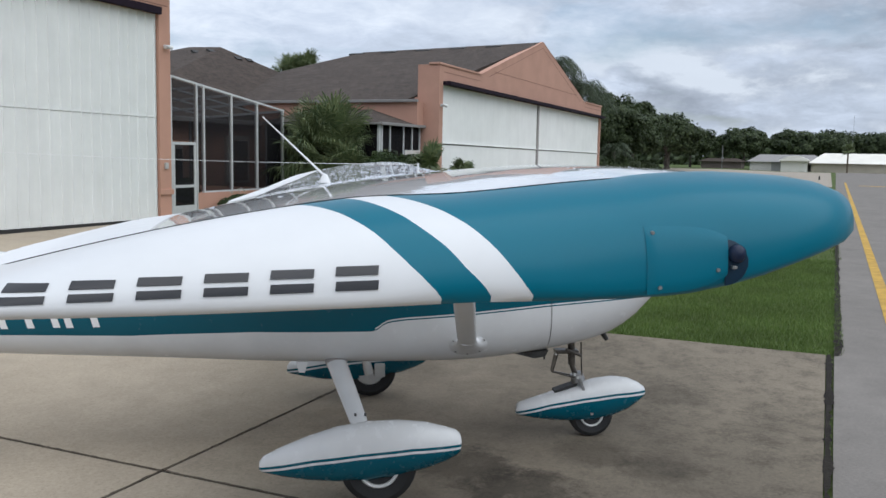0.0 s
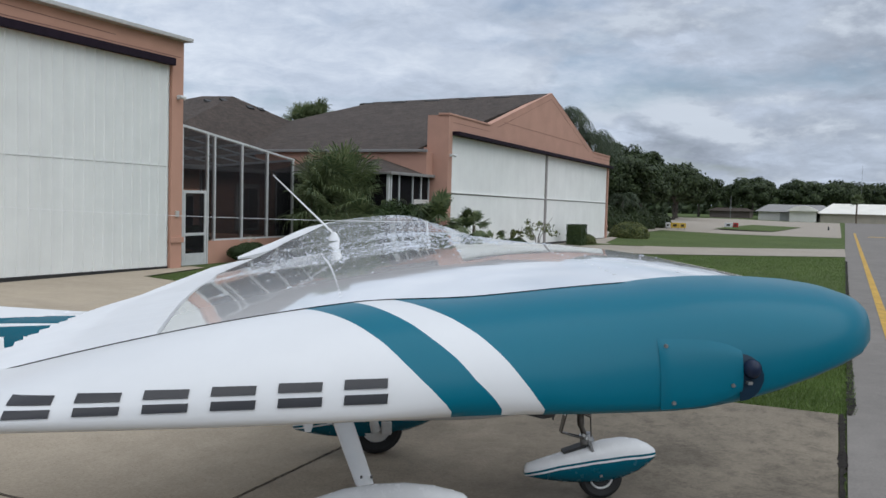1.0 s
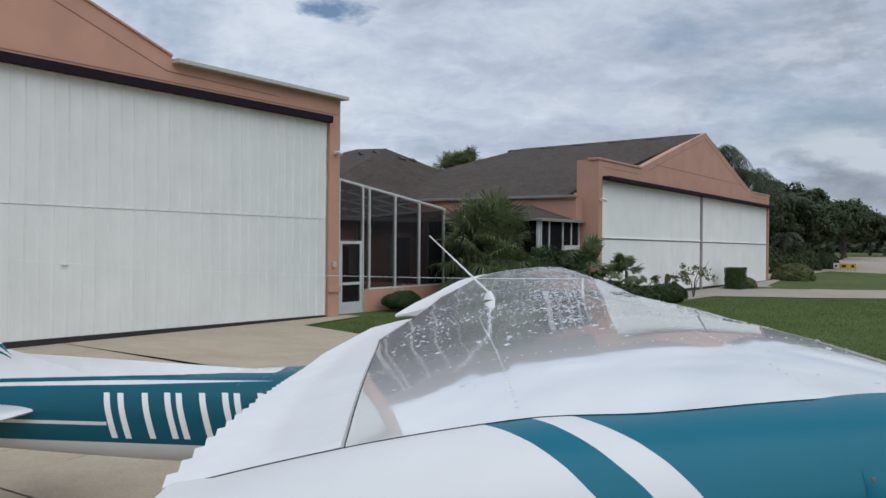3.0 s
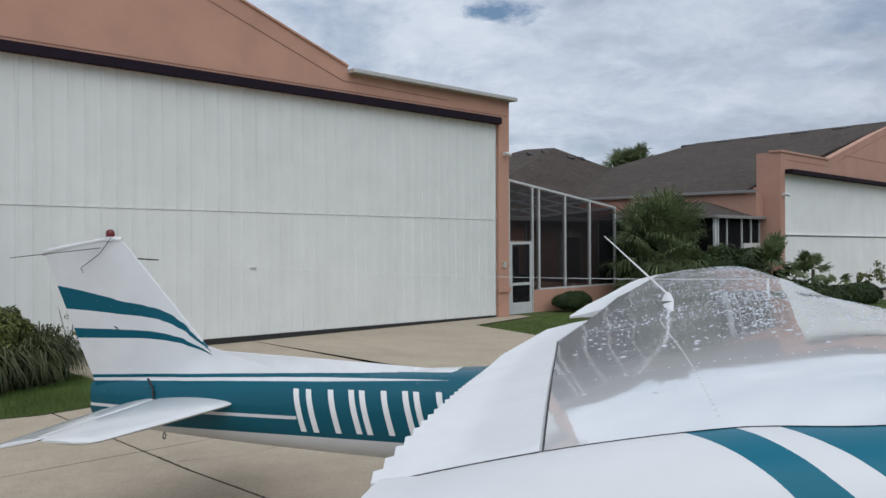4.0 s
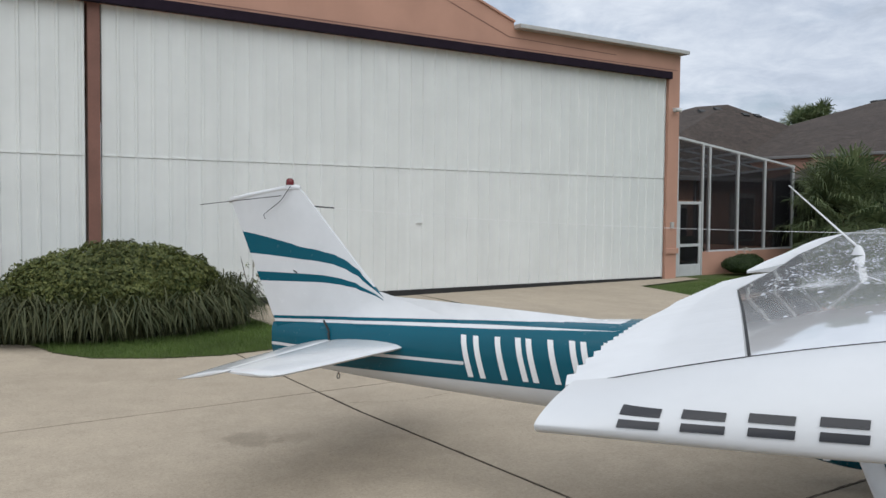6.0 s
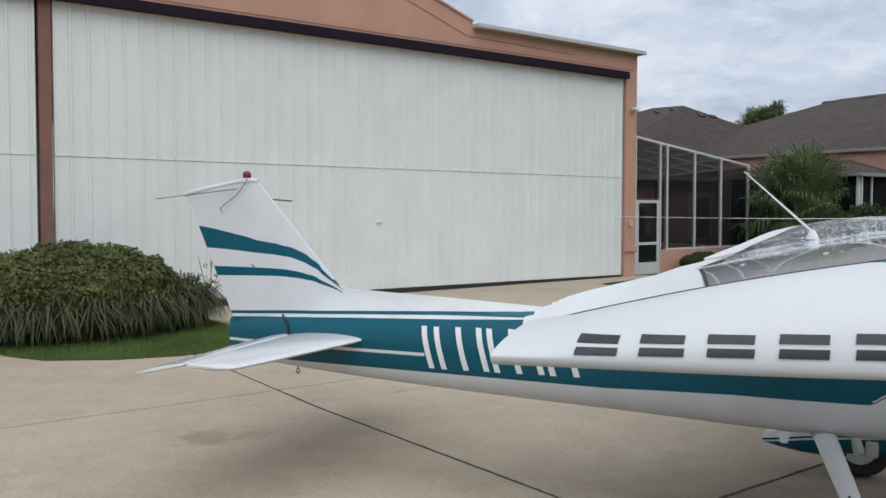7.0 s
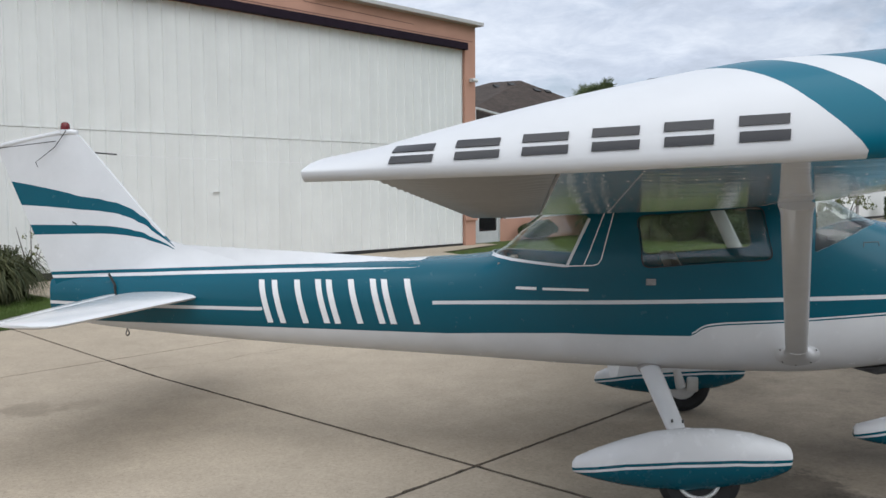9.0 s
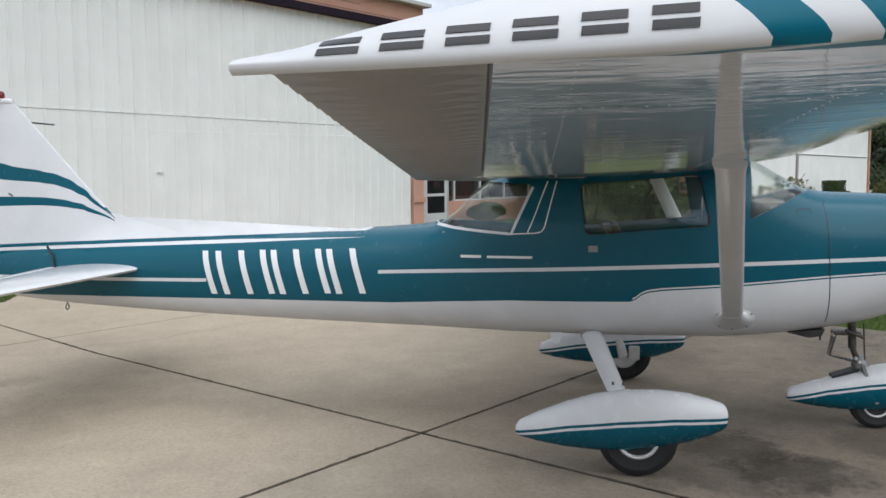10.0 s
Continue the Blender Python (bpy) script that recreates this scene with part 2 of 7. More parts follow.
M_WHITE = simple_paint("white_paint", WHITE)
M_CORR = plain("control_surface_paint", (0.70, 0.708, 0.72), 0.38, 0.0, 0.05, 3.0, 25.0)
M_TEALP = simple_paint("teal_paint", TEAL, 0.30, 0.0, 0.24)


def wing_skin():
    n = Nodes("wing_skin")
    wave = n.math("ADD", n.noise(5.0, 3, 0.5, (1, 0.35, 1)), n.math("MULTIPLY", n.noise(18.0, 2, 0.5, (1, 0.5, 1)), 0.25))
    ripple = n.math("ADD", n.noise(3.2, 3, 0.55, (0.35, 1.6, 1)), n.math("MULTIPLY", n.noise(11.0, 2, 0.5, (0.3, 1.8, 1)), 0.35))
    c = n.mix(n.ramp(n.noise(2.5, 5), (0.35, 0.0), (0.7, 1.0)), (0.74, 0.75, 0.77), (0.80, 0.81, 0.82))
    # downward faces turn metallic, so the underside's shade and mirroring sit in the material
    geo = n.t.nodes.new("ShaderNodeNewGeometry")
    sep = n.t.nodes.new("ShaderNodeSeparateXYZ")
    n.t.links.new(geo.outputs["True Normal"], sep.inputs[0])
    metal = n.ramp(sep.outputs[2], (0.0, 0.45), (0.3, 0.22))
    n.bump(n.mix(n.ramp(sep.outputs[2], (0.0, 0.0), (0.1, 1.0)), n.math("MULTIPLY", ripple, 2.6), wave), 0.05, 0.02)
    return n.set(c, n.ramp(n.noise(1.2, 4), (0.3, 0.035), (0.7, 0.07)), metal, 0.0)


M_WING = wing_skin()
M_BLACK = plain("black_seal_and_gap", (0.02, 0.02, 0.02), 0.6)
M_LETTER = plain("dark_lettering", DARK, 0.35, var=0.1)
M_WLETTER = plain("white_lettering", (0.78, 0.78, 0.78), 0.3, var=0.05)
M_TYRE = plain("tyre_rubber", (0.012, 0.012, 0.013), 0.75, var=0.35, scale=12, bump=0.4)
M_STEEL = plain("dull_steel", (0.30, 0.30, 0.30), 0.4, 0.8, var=0.3, scale=20)
M_DARKSTEEL = plain("oily_steel", (0.07, 0.07, 0.07), 0.4, 0.6, var=0.4, scale=20)
M_OILY = plain("grimy_oleo_steel", (0.12, 0.108, 0.095), 0.38, 0.5, var=0.45, scale=25)
M_RED = plain("red_lens", (0.13, 0.006, 0.008), 0.12, var=0.1)
M_UNDER = plain("shaded_underside_metal", (0.36, 0.355, 0.34), 0.34, 0.75, var=0.15, scale=2.5)
M_RIM = plain("dull_grey_rim", (0.60, 0.60, 0.59), 0.5, 0.2, var=0.2)
M_CRUMB = plain("dirty_joint_edge", (0.10, 0.078, 0.058), 0.95, var=0.45, scale=5)
M_CRACK = plain("dirty_crack", (0.19, 0.155, 0.115), 0.9, var=0.3, scale=4)
M_CABIN = plain("cabin_trim", (0.36, 0.33, 0.29), 0.8, var=0.25, fine=120, bump=0.2)
M_SEAT = plain("seat_cloth", (0.33, 0.32, 0.30), 0.85, var=0.25, fine=150, bump=0.3)
M_PANEL = plain("instrument_panel_paint", (0.03, 0.03, 0.03), 0.6)


def clear_glass(name, tint=(0.86, 0.89, 0.88), gloss=0.10, ior=1.5):
    n = Nodes(name)
    tr = n.t.nodes.new("ShaderNodeBsdfTransparent")
    tr.inputs[0].default_value = (*tint, 1)
    gl = n.t.nodes.new("ShaderNodeBsdfGlossy")
    gl.inputs["Roughness"].default_value = 0.02
    gl.inputs[0].default_value = (1, 1, 1, 1)
    if ior:
        fr = n.t.nodes.new("ShaderNodeFresnel")
        fr.inputs[0].default_value = ior
        sheen = fr.outputs[0]
    else:
        # thin sheet: gloss grows towards the edge of sight alone
        lw = n.t.nodes.new("ShaderNodeLayerWeight")
        lw.inputs[0].default_value = 0.5
        sheen = n.math("MULTIPLY", n.math("POWER", lw.outputs["Facing"], 5.0), 0.45)
    mx = n.t.nodes.new("ShaderNodeMixShader")
    n.t.links.new(n.math("ADD", sheen, gloss), mx.inputs[0])
    n.t.links.new(tr.outputs[0], mx.inputs[1])
    n.t.links.new(gl.outputs[0], mx.inputs[2])
    n.t.links.new(mx.outputs[0], n.out.inputs[0])
    return n.m


M_GLASS = clear_glass("perspex", (0.93, 0.95, 0.93), 0.045, None)
M_PANE = clear_glass("window_pane", (0.35, 0.37, 0.38), 0.12)
M_DROP = clear_glass("water_drop", (0.95, 0.97, 1.0), 0.25)


def concrete(name, col, stains=(), dirt=0.0, grime_shade=()):
    """Weathered paving; stains are soft round marks at places of its own, and a broad patch about the nose mixes oily
    dirt with wing shade put into the colour.
    """
    n = Nodes(name)
    big = n.ramp(n.noise(0.35, 6, 0.6), (0.30, 0.90), (0.72, 1.04))
    mid = n.ramp(n.noise(2.3, 8, 0.72), (0.32, 0.90), (0.65, 1.04))
    fine = n.ramp(n.noise(38, 8, 0.8), (0.30, 0.76), (0.70, 1.12))
    spot = n.ramp(n.noise(19, 5, 0.7), (0.66, 1.0), (0.76, 0.72))
    pit = n.ramp(n.noise(60, 4, 0.75), (0.58, 1.0), (0.70, 0.62))
    col = n.mix(1.0, col, pit, "MULTIPLY")
    c = n.mix(1.0, n.mix(1.0, n.mix(1.0, n.mix(1.0, col, big, "MULTIPLY"), mid, "MULTIPLY"), fine, "MULTIPLY"), spot, "MULTIPLY")
    if dirt:
        smut = n.ramp(n.noise(1.1, 8, 0.75), (0.50, 1.0), (0.72, 1.0 - dirt))
        c = n.mix(1.0, c, smut, "MULTIPLY")
    x, y, z = n.xyz()
    wob = n.math("MULTIPLY", n.math("SUBTRACT", n.noise(4.5, 7, 0.7), 0.5), 1.1)
    for sx, sy, rad, k in stains:
        dx, dy = n.math("SUBTRACT", x, sx), n.math("SUBTRACT", y, sy)
        d = n.math("SQRT", n.math("ADD", n.math("MULTIPLY", dx, dx), n.math("MULTIPLY", dy, dy)))
        c = n.mix(1.0, c, n.ramp(n.math("ADD", n.math("DIVIDE", d, rad * 2), wob), (0.30, 1.0 - k), (0.55, 1.0)), "MULTIPLY")
    # broad darkening about the nose: oily dirt plus the wing's shade, painted in
    if grime_shade:
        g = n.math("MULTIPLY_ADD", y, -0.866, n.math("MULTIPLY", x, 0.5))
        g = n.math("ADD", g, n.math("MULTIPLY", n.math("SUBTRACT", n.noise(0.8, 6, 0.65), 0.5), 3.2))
        g = n.math("DIVIDE", n.math("SUBTRACT", g, grime_shade[0]), grime_shade[1] - grime_shade[0])
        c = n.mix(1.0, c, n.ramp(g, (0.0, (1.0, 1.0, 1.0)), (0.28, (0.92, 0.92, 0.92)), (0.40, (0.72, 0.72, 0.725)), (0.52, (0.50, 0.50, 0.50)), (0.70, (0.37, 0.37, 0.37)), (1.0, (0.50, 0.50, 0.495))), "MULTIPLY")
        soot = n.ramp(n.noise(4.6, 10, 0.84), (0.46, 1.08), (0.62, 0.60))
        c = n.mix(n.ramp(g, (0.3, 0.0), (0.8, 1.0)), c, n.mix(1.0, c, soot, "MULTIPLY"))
    n.bump(n.noise(60, 6, 0.7), 0.4, 0.005)
    return n.set(c, 0.92, None, None, 0.2)


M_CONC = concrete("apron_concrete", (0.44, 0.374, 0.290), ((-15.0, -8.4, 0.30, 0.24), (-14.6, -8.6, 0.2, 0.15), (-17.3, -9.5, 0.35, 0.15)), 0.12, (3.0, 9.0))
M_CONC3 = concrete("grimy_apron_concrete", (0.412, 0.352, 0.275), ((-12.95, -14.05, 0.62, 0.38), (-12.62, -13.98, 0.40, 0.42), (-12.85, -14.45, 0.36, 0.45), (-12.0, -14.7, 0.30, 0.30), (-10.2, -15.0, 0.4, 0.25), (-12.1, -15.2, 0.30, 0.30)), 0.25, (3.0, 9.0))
M_CONC2 = concrete("drive_concrete", (0.36, 0.32, 0.27))
M_JOINT = plain("joint_sealant", (0.045, 0.038, 0.032), 0.9, var=0.4, scale=4)
M_ASPH = concrete("old_asphalt", (0.215, 0.198, 0.182), (), 0.2)
M_YEL = plain("worn_yellow_paint", (0.50, 0.30, 0.035), 0.7, var=0.35, scale=4, fine=40)


def grass_ground():
    n = Nodes("grass_ground")
    big = n.noise(0.22, 5, 0.6)
    c = n.mix(n.ramp(big, (0.35, 0.0), (0.7, 1.0)), (0.070, 0.098, 0.030), (0.096, 0.126, 0.040))
    c = n.mix(1.0, c, n.ramp(n.noise(26, 5, 0.7), (0.25, 0.62), (0.7, 1.2)), "MULTIPLY")
    n.bump(n.noise(45, 4, 0.7), 0.8, 0.03)
    return n.set(c, 0.95, 0.0, 0.0, 0.2)


M_GRASS = grass_ground()


def leaf_mat(name, dark, light, rough=0.55):
    n = Nodes(name)
    g = n.t.nodes.new("ShaderNodeNewGeometry")
    c = n.mix(g.outputs["Random Per Island"], dark, light)
    c = n.mix(1.0, c, n.ramp(n.noise(0.9, 3), (0.3, 0.72), (0.7, 1.15)), "MULTIPLY")
    n.set(c, rough, 0.0, 0.0, 0.3)
    tl = n.t.nodes.new("ShaderNodeBsdfTranslucent")
    n.put(tl.inputs[0], c)
    mx = n.t.nodes.new("ShaderNodeMixShader")
    mx.inputs[0].default_value = 0.22
    n.t.links.new(n.b.outputs[0], mx.inputs[1])
    n.t.links.new(tl.outputs[0], mx.inputs[2])
    n.t.links.new(mx.outputs[0], n.out.inputs[0])
    return n.m


M_BLADE = leaf_mat("grass_blades", (0.082, 0.140, 0.030), (0.160, 0.225, 0.062))
M_SHRUB = leaf_mat("shrub_leaves", (0.048, 0.070, 0.020), (0.190, 0.205, 0.064))
M_LIRI = leaf_mat("border_grass", (0.032, 0.046, 0.017), (0.108, 0.112, 0.050))
M_OAK = leaf_mat("oak_leaves", (0.030, 0.048, 0.020), (0.066, 0.090, 0.034))
M_PALM = leaf_mat("palm_fronds", (0.060, 0.092, 0.040), (0.180, 0.212, 0.096))
M_QUEEN = leaf_mat("queen_palm_fronds", (0.030, 0.050, 0.028), (0.080, 0.100, 0.056))
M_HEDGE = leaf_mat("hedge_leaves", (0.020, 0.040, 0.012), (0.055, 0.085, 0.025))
M_FLOWER = leaf_mat("pale_flowers", (0.55, 0.55, 0.50), (0.7, 0.68, 0.6))
M_BARK = plain("bark", (0.10, 0.085, 0.07), 0.9, var=0.4, scale=8, fine=40, bump=0.6, bdist=0.02)
M_THATCH = plain("dry_palm_stubs", (0.14, 0.11, 0.075), 0.9, var=0.4, scale=8, fine=30, bump=0.6, bdist=0.02)
M_SOIL = plain("mulch", (0.024, 0.020, 0.016), 0.95, var=0.5, scale=5, fine=40, bump=0.8, bdist=0.02)
M_STUCCO = plain("pink_stucco", (0.51, 0.288, 0.210), 0.9, var=0.10, scale=1.2, fine=120, bump=0.35, bdist=0.003)
M_STUCCO2 = plain("pale_pink_stucco", (0.46, 0.265, 0.20), 0.9, var=0.10, scale=1.2, fine=120, bump=0.35, bdist=0.003)


M_REVEAL = plain("shaded_stucco_joint", (0.25, 0.135, 0.105), 0.9, var=0.1)


def door_metal(name, col):
    n = Nodes(name)
    streak = n.ramp(n.noise(3.0, 6, 0.65, (1.4, 1, 0.06)), (0.3, 0.955), (0.62, 1.0))
    grime_shade = n.ramp(n.noise(1.1, 5, 0.6), (0.3, 0.93), (0.7, 1.02))
    c = n.mix(1.0, n.mix(1.0, col, streak, "MULTIPLY"), grime_shade, "MULTIPLY")
    return n.set(c, 0.45)


M_DOOR = door_metal("white_ribbed_steel", (0.76, 0.775, 0.755))
M_DOOR2 = door_metal("white_flat_steel", (0.87, 0.875, 0.855))
M_BEAM = plain("dark_purple_brown_steel", (0.020, 0.013, 0.022), 0.9, var=0.2)
M_BEAM.node_tree.nodes["Principled BSDF"].inputs["Specular IOR Level"].default_value = 0.15
M_TRIM = plain("aluminium_trim", (0.55, 0.54, 0.52), 0.45, 0.3, var=0.1)
M_ALU = plain("white_aluminium_frame", (0.62, 0.63, 0.63), 0.4, 0.1, var=0.08)
M_POSTB = plain("brown_steel_post", (0.22, 0.105, 0.078), 0.6, var=0.2, scale=2)
M_CAGEBAR = plain("dull_white_aluminium", (0.30, 0.31, 0.32), 0.5, 0.1, var=0.1)
M_DIV = plain("grey_steel_post", (0.30, 0.28, 0.27), 0.55, var=0.15)
M_DIMWALL = plain("tree_shaded_wall", (0.16, 0.13, 0.12), 0.9)


def shingles():
    n = Nodes("brown_shingles")
    g = n.noise(1.0, 4, 0.6)
    row = n.ramp(n.noise(5.0, 7, 0.8, (1.0, 1.0, 3.0)), (0.38, 0.58), (0.62, 1.28))
    c = n.mix(1.0, n.mix(n.ramp(g, (0.35, 0.0), (0.65, 1.0)), (0.050, 0.036, 0.029), (0.068, 0.051, 0.041)), row, "MULTIPLY")
    c = n.mix(1.0, c, n.ramp(n.noise(22, 5, 0.8), (0.3, 0.70), (0.7, 1.2)), "MULTIPLY")
    c = n.mix(1.0, c, n.ramp(n.noise(2.6, 6, 0.8, (1.0, 1.0, 2.5)), (0.40, 0.72), (0.60, 1.20)), "MULTIPLY")
    n.bump(n.noise(18, 5, 0.75), 0.7, 0.03)
    return n.set(c, 0.95)


M_ROOF = shingles()
M_FASCIA = plain("grey_fascia", (0.24, 0.23, 0.225), 0.6, var=0.1)


def screen_mat():
    n = Nodes("insect_screen")
    tr = n.t.nodes.new("ShaderNodeBsdfTransparent")
    df = n.t.nodes.new("ShaderNodeBsdfDiffuse")
    df.inputs[0].default_value = (0.02, 0.02, 0.022, 1)
    mx = n.t.nodes.new("ShaderNodeMixShader")
    mx.inputs[0].default_value = 0.67
    n.t.links.new(tr.outputs[0], mx.inputs[1])
    n.t.links.new(df.outputs[0], mx.inputs[2])
    n.t.links.new(mx.outputs[0], n.out.inputs[0])
    return n.m


M_SCREEN = screen_mat()
M_BLIND = plain("pale_roller_panel", (0.60, 0.58, 0.55), 0.7)
M_WROOF = plain("white_membrane_roof", (0.72, 0.70, 0.64), 0.7, var=0.1, scale=0.5)
M_BEIGE = plain("beige_metal_wall", (0.46, 0.42, 0.33), 0.7, var=0.15, scale=0.5)
M_SHEDWALL = plain("grey_metal_wall", (0.33, 0.33, 0.32), 0.7, var=0.15, scale=0.5)
M_SIGNY = plain("yellow_sign_face", (0.62, 0.42, 0.06), 0.5)
M_SIGNK = plain("black_sign_face", (0.02, 0.02, 0.02), 0.5)
M_SIGNW = plain("white_sign_face", (0.7, 0.7, 0.7), 0.5)
M_SIGNR = plain("red_sign_face", (0.4, 0.03, 0.03), 0.5)
M_LENS = plain("dark_lens_and_recess", (0.008, 0.026, 0.050), 0.35, var=0.1)
M_BULB = plain("blue_grey_bulb", (0.012, 0.020, 0.045), 0.22, var=0.1)
for m_ in (M_LENS, M_BULB, M_SOIL):
    m_.node_tree.nodes["Principled BSDF"].inputs["Specular IOR Level"].default_value = 0.2


# ---- building helpers ----
def part(name, bm, material, parent=None, label="", smooth=None, loc=None):
    """One mesh object from a bmesh, under a thing or a part."""
    me = bpy.data.meshes.new(name)
    bm.normal_update()
    bm.to_mesh(me)
    bm.free()
    for m in material if isinstance(material, (list, tuple)) else (material,):
        me.materials.append(m)
    if smooth is not None:
        me.polygons.foreach_set("use_smooth", [True] * len(me.polygons))
        me.set_sharp_from_angle(angle=radians(smooth))
    ob = new(name, me)
    if parent is not None:
        ob.parent = parent
    if loc is not None:
        ob.matrix_basis = loc
    if label:
        tagged(ob, label)
    return ob


def mesh_part(name, verts, faces, material, parent=None, label="", smooth=None, loc=None):
    me = bpy.data.meshes.new(name)
    me.from_pydata([tuple(v) for v in verts], [], faces)
    me.materials.append(material)
    if smooth is not None:
        me.polygons.foreach_set("use_smooth", [True] * len(me.polygons))
        me.set_sharp_from_angle(angle=radians(smooth))
    ob = new(name, me)
    if parent is not None:
        ob.parent = parent
    if loc is not None:
        ob.matrix_basis = loc
    if label:
        tagged(ob, label)
    return ob


def thing(name, label, category, group="", kind="", at=None):
    ob = new(name)
    ob.empty_display_size = 0.1
    if at is not None:
        ob.matrix_basis = at
    return tagged(ob, label, category, group, kind)


def box(bm, x0, x1, y0, y1, z0, z1, bevel=0.0):
    m = Matrix.LocRotScale(((x0 + x1) / 2, (y0 + y1) / 2, (z0 + z1) / 2), None, (abs(x1 - x0), abs(y1 - y0), abs(z1 - z0)))
    made = bmesh.ops.create_cube(bm, size=1, matrix=m)
    if bevel:
        edges = list({e for v in made["verts"] for e in v.link_edges})
        bmesh.ops.bevel(bm, geom=edges, offset=bevel, segments=2, affect="EDGES", profile=0.7)
    return bm


def new_box(*a, **k):
    return box(bmesh.new(), *a, **k)


def beam(bm, p, q, w, h=None, up=(0, 0, 1)):
    """A square bar from p to q."""
    p, q = Vector(p), Vector(q)
    d = q - p
    h = h or w
    z = d.normalized()
    x = Vector(up).cross(z)
    x = x.normalized() if x.length > 1e-4 else Vector((1, 0, 0))
    y = z.cross(x)
    m = Matrix((x * w, y * h, d)).transposed().to_4x4()
    m.translation = (p + q) / 2
    bmesh.ops.create_cube(bm, size=1, matrix=m)
    return bm


def tube(bm, p, q, r0, r1=None, seg=12, caps=True):
    p, q = Vector(p), Vector(q)
    r1 = r0 if r1 is None else r1
    m = Matrix.Translation((p + q) / 2) @ (q - p).to_track_quat("Z", "Y").to_matrix().to_4x4()
    bmesh.ops.create_cone(bm, cap_ends=caps, segments=seg, radius1=r0, radius2=r1, depth=(q - p).length, matrix=m)
    return bm


def loft(rings, caps=True, closed=True):
    bm = bmesh.new()
    rows = [[bm.verts.new(p) for p in r] for r in rings]
    k = len(rows[0])
    for a, b in zip(rows, rows[1:]):
        for i in range(k if closed else k - 1):
            j = (i + 1) % k
            bm.faces.new((a[i], a[j], b[j], b[i]))
    if caps:
        bm.faces.new(rows[0][::-1])
        bm.faces.new(rows[-1])
    bmesh.ops.recalc_face_normals(bm, faces=bm.faces)
    return bm


def prism(poly, axis, lo, hi):
    """A flat outline pushed along an axis ('x', 'y' or 'z')."""
    def at(p, d):
        return {"x": (d, p[0], p[1]), "y": (p[0], d, p[1]), "z": (p[0], p[1], d)}[axis]
    return loft([[at(p, lo) for p in poly], [at(p, hi) for p in poly]])


def rounded(poly, r, n=5):
    out = []
    k = len(poly)
    for i in range(k):
        a, b, c = Vector(poly[i - 1]), Vector(poly[i]), Vector(poly[(i + 1) % k])
        p, q = b + (a - b).normalized() * r, b + (c - b).normalized() * r
        for s in range(n + 1):
            t = s / n
            out.append(tuple(p * (1 - t) ** 2 + b * 2 * t * (1 - t) + q * t * t))
    return out


def smooth_curve(x, pts):
    """A smooth curve through pts (x rising), at x."""
    xs = np.array([p[0] for p in pts])
    ys = np.array([p[1] for p in pts])
    d = np.diff(ys) / np.diff(xs)
    m = np.r_[d[0], [0 if d[i] * d[i + 1] <= 0 else 2 * d[i] * d[i + 1] / (d[i] + d[i + 1]) for i in range(len(d) - 1)], d[-1]]
    x = min(max(x, xs[0]), xs[-1])
    i = min(int(np.searchsorted(xs, x, side="right")) - 1, len(d) - 1)
    h = xs[i + 1] - xs[i]
    t = (x - xs[i]) / h
    return float(ys[i] * (1 + 2 * t) * (1 - t) ** 2 + m[i] * h * t * (1 - t) ** 2 + ys[i + 1] * t * t * (3 - 2 * t) + m[i + 1] * h * t * t * (t - 1))


def carve(ob, cutters, op="DIFFERENCE"):
    """Cut ob's mesh with the meshes of the cutters, which go away."""
    for c in cutters:
        mod = ob.modifiers.new("cut", "BOOLEAN")
        mod.operation, mod.object, mod.solver = op, c, "EXACT"
    dg = bpy.context.evaluated_depsgraph_get()
    dg.update()
    me = bpy.data.meshes.new_from_object(ob.evaluated_get(dg))
    ob.modifiers.clear()
    ob.data = me
    for c in cutters:
        bpy.data.objects.remove(c)
    return ob


# ---- lie of the land: local x runs along the hangar fronts, local y into them ----
ORIGIN = Vector((-5.82, 17.35, 0))
SITE = pose(ORIGIN.x, ORIGIN.y, 0, 0, 0, 60)


def levelled(a, lean=0.45):
    """The site's frame for a building, leaning a touch about the place a of its front."""
    return SITE @ pose(a, 0, 0, 0, lean, 0) @ pose(-a, 0, 0)


def rise(b):
    """Height of the ground b metres out from the hangar doors."""
    return 0.06 + 0.20 * min(max((8.0 - b) / 8.0, 0.0), 1.0)


def strip(name, a0, a1, b0, b1, dz, mat, label, category, skew=0.0):
    """A paved or planted sheet that follows the slope of the ground; skew: metres further out per metre along."""
    bs = sorted({b0, b1, *[b for b in (0.0, 3.0, 6.0, 8.0, 12.0) if b0 < b < b1]})
    bm = bmesh.new()
    rows = [[bm.verts.new((a, -b - skew * a, rise(b) + dz)) for a in (a0, a1)] for b in bs]
    for p, q in zip(rows, rows[1:]):
        bm.faces.new((p[0], q[0], q[1], p[1]))
    ob = part(name, bm, mat, None, "", loc=SITE)
    return tagged(ob, label, category, "", "structure")


ground_bm = bmesh.new()
rows_ = [[ground_bm.verts.new((a, -b, rise(b) - 0.03)) for a in (-2500, -40, 0, 60, 2500)] for b in (-2500, -60, 0.0, 3.0, 6.0, 8.0, 12.0, 40, 2500)]
for p_, q_ in zip(rows_, rows_[1:]):
    for i_ in range(4):
        ground_bm.faces.new((p_[i_], q_[i_], q_[i_ + 1], p_[i_ + 1]))
tagged(part("ground", ground_bm, M_GRASS, loc=SITE), "short green lawn grass reaching to the horizon", "ground", "", "structure")


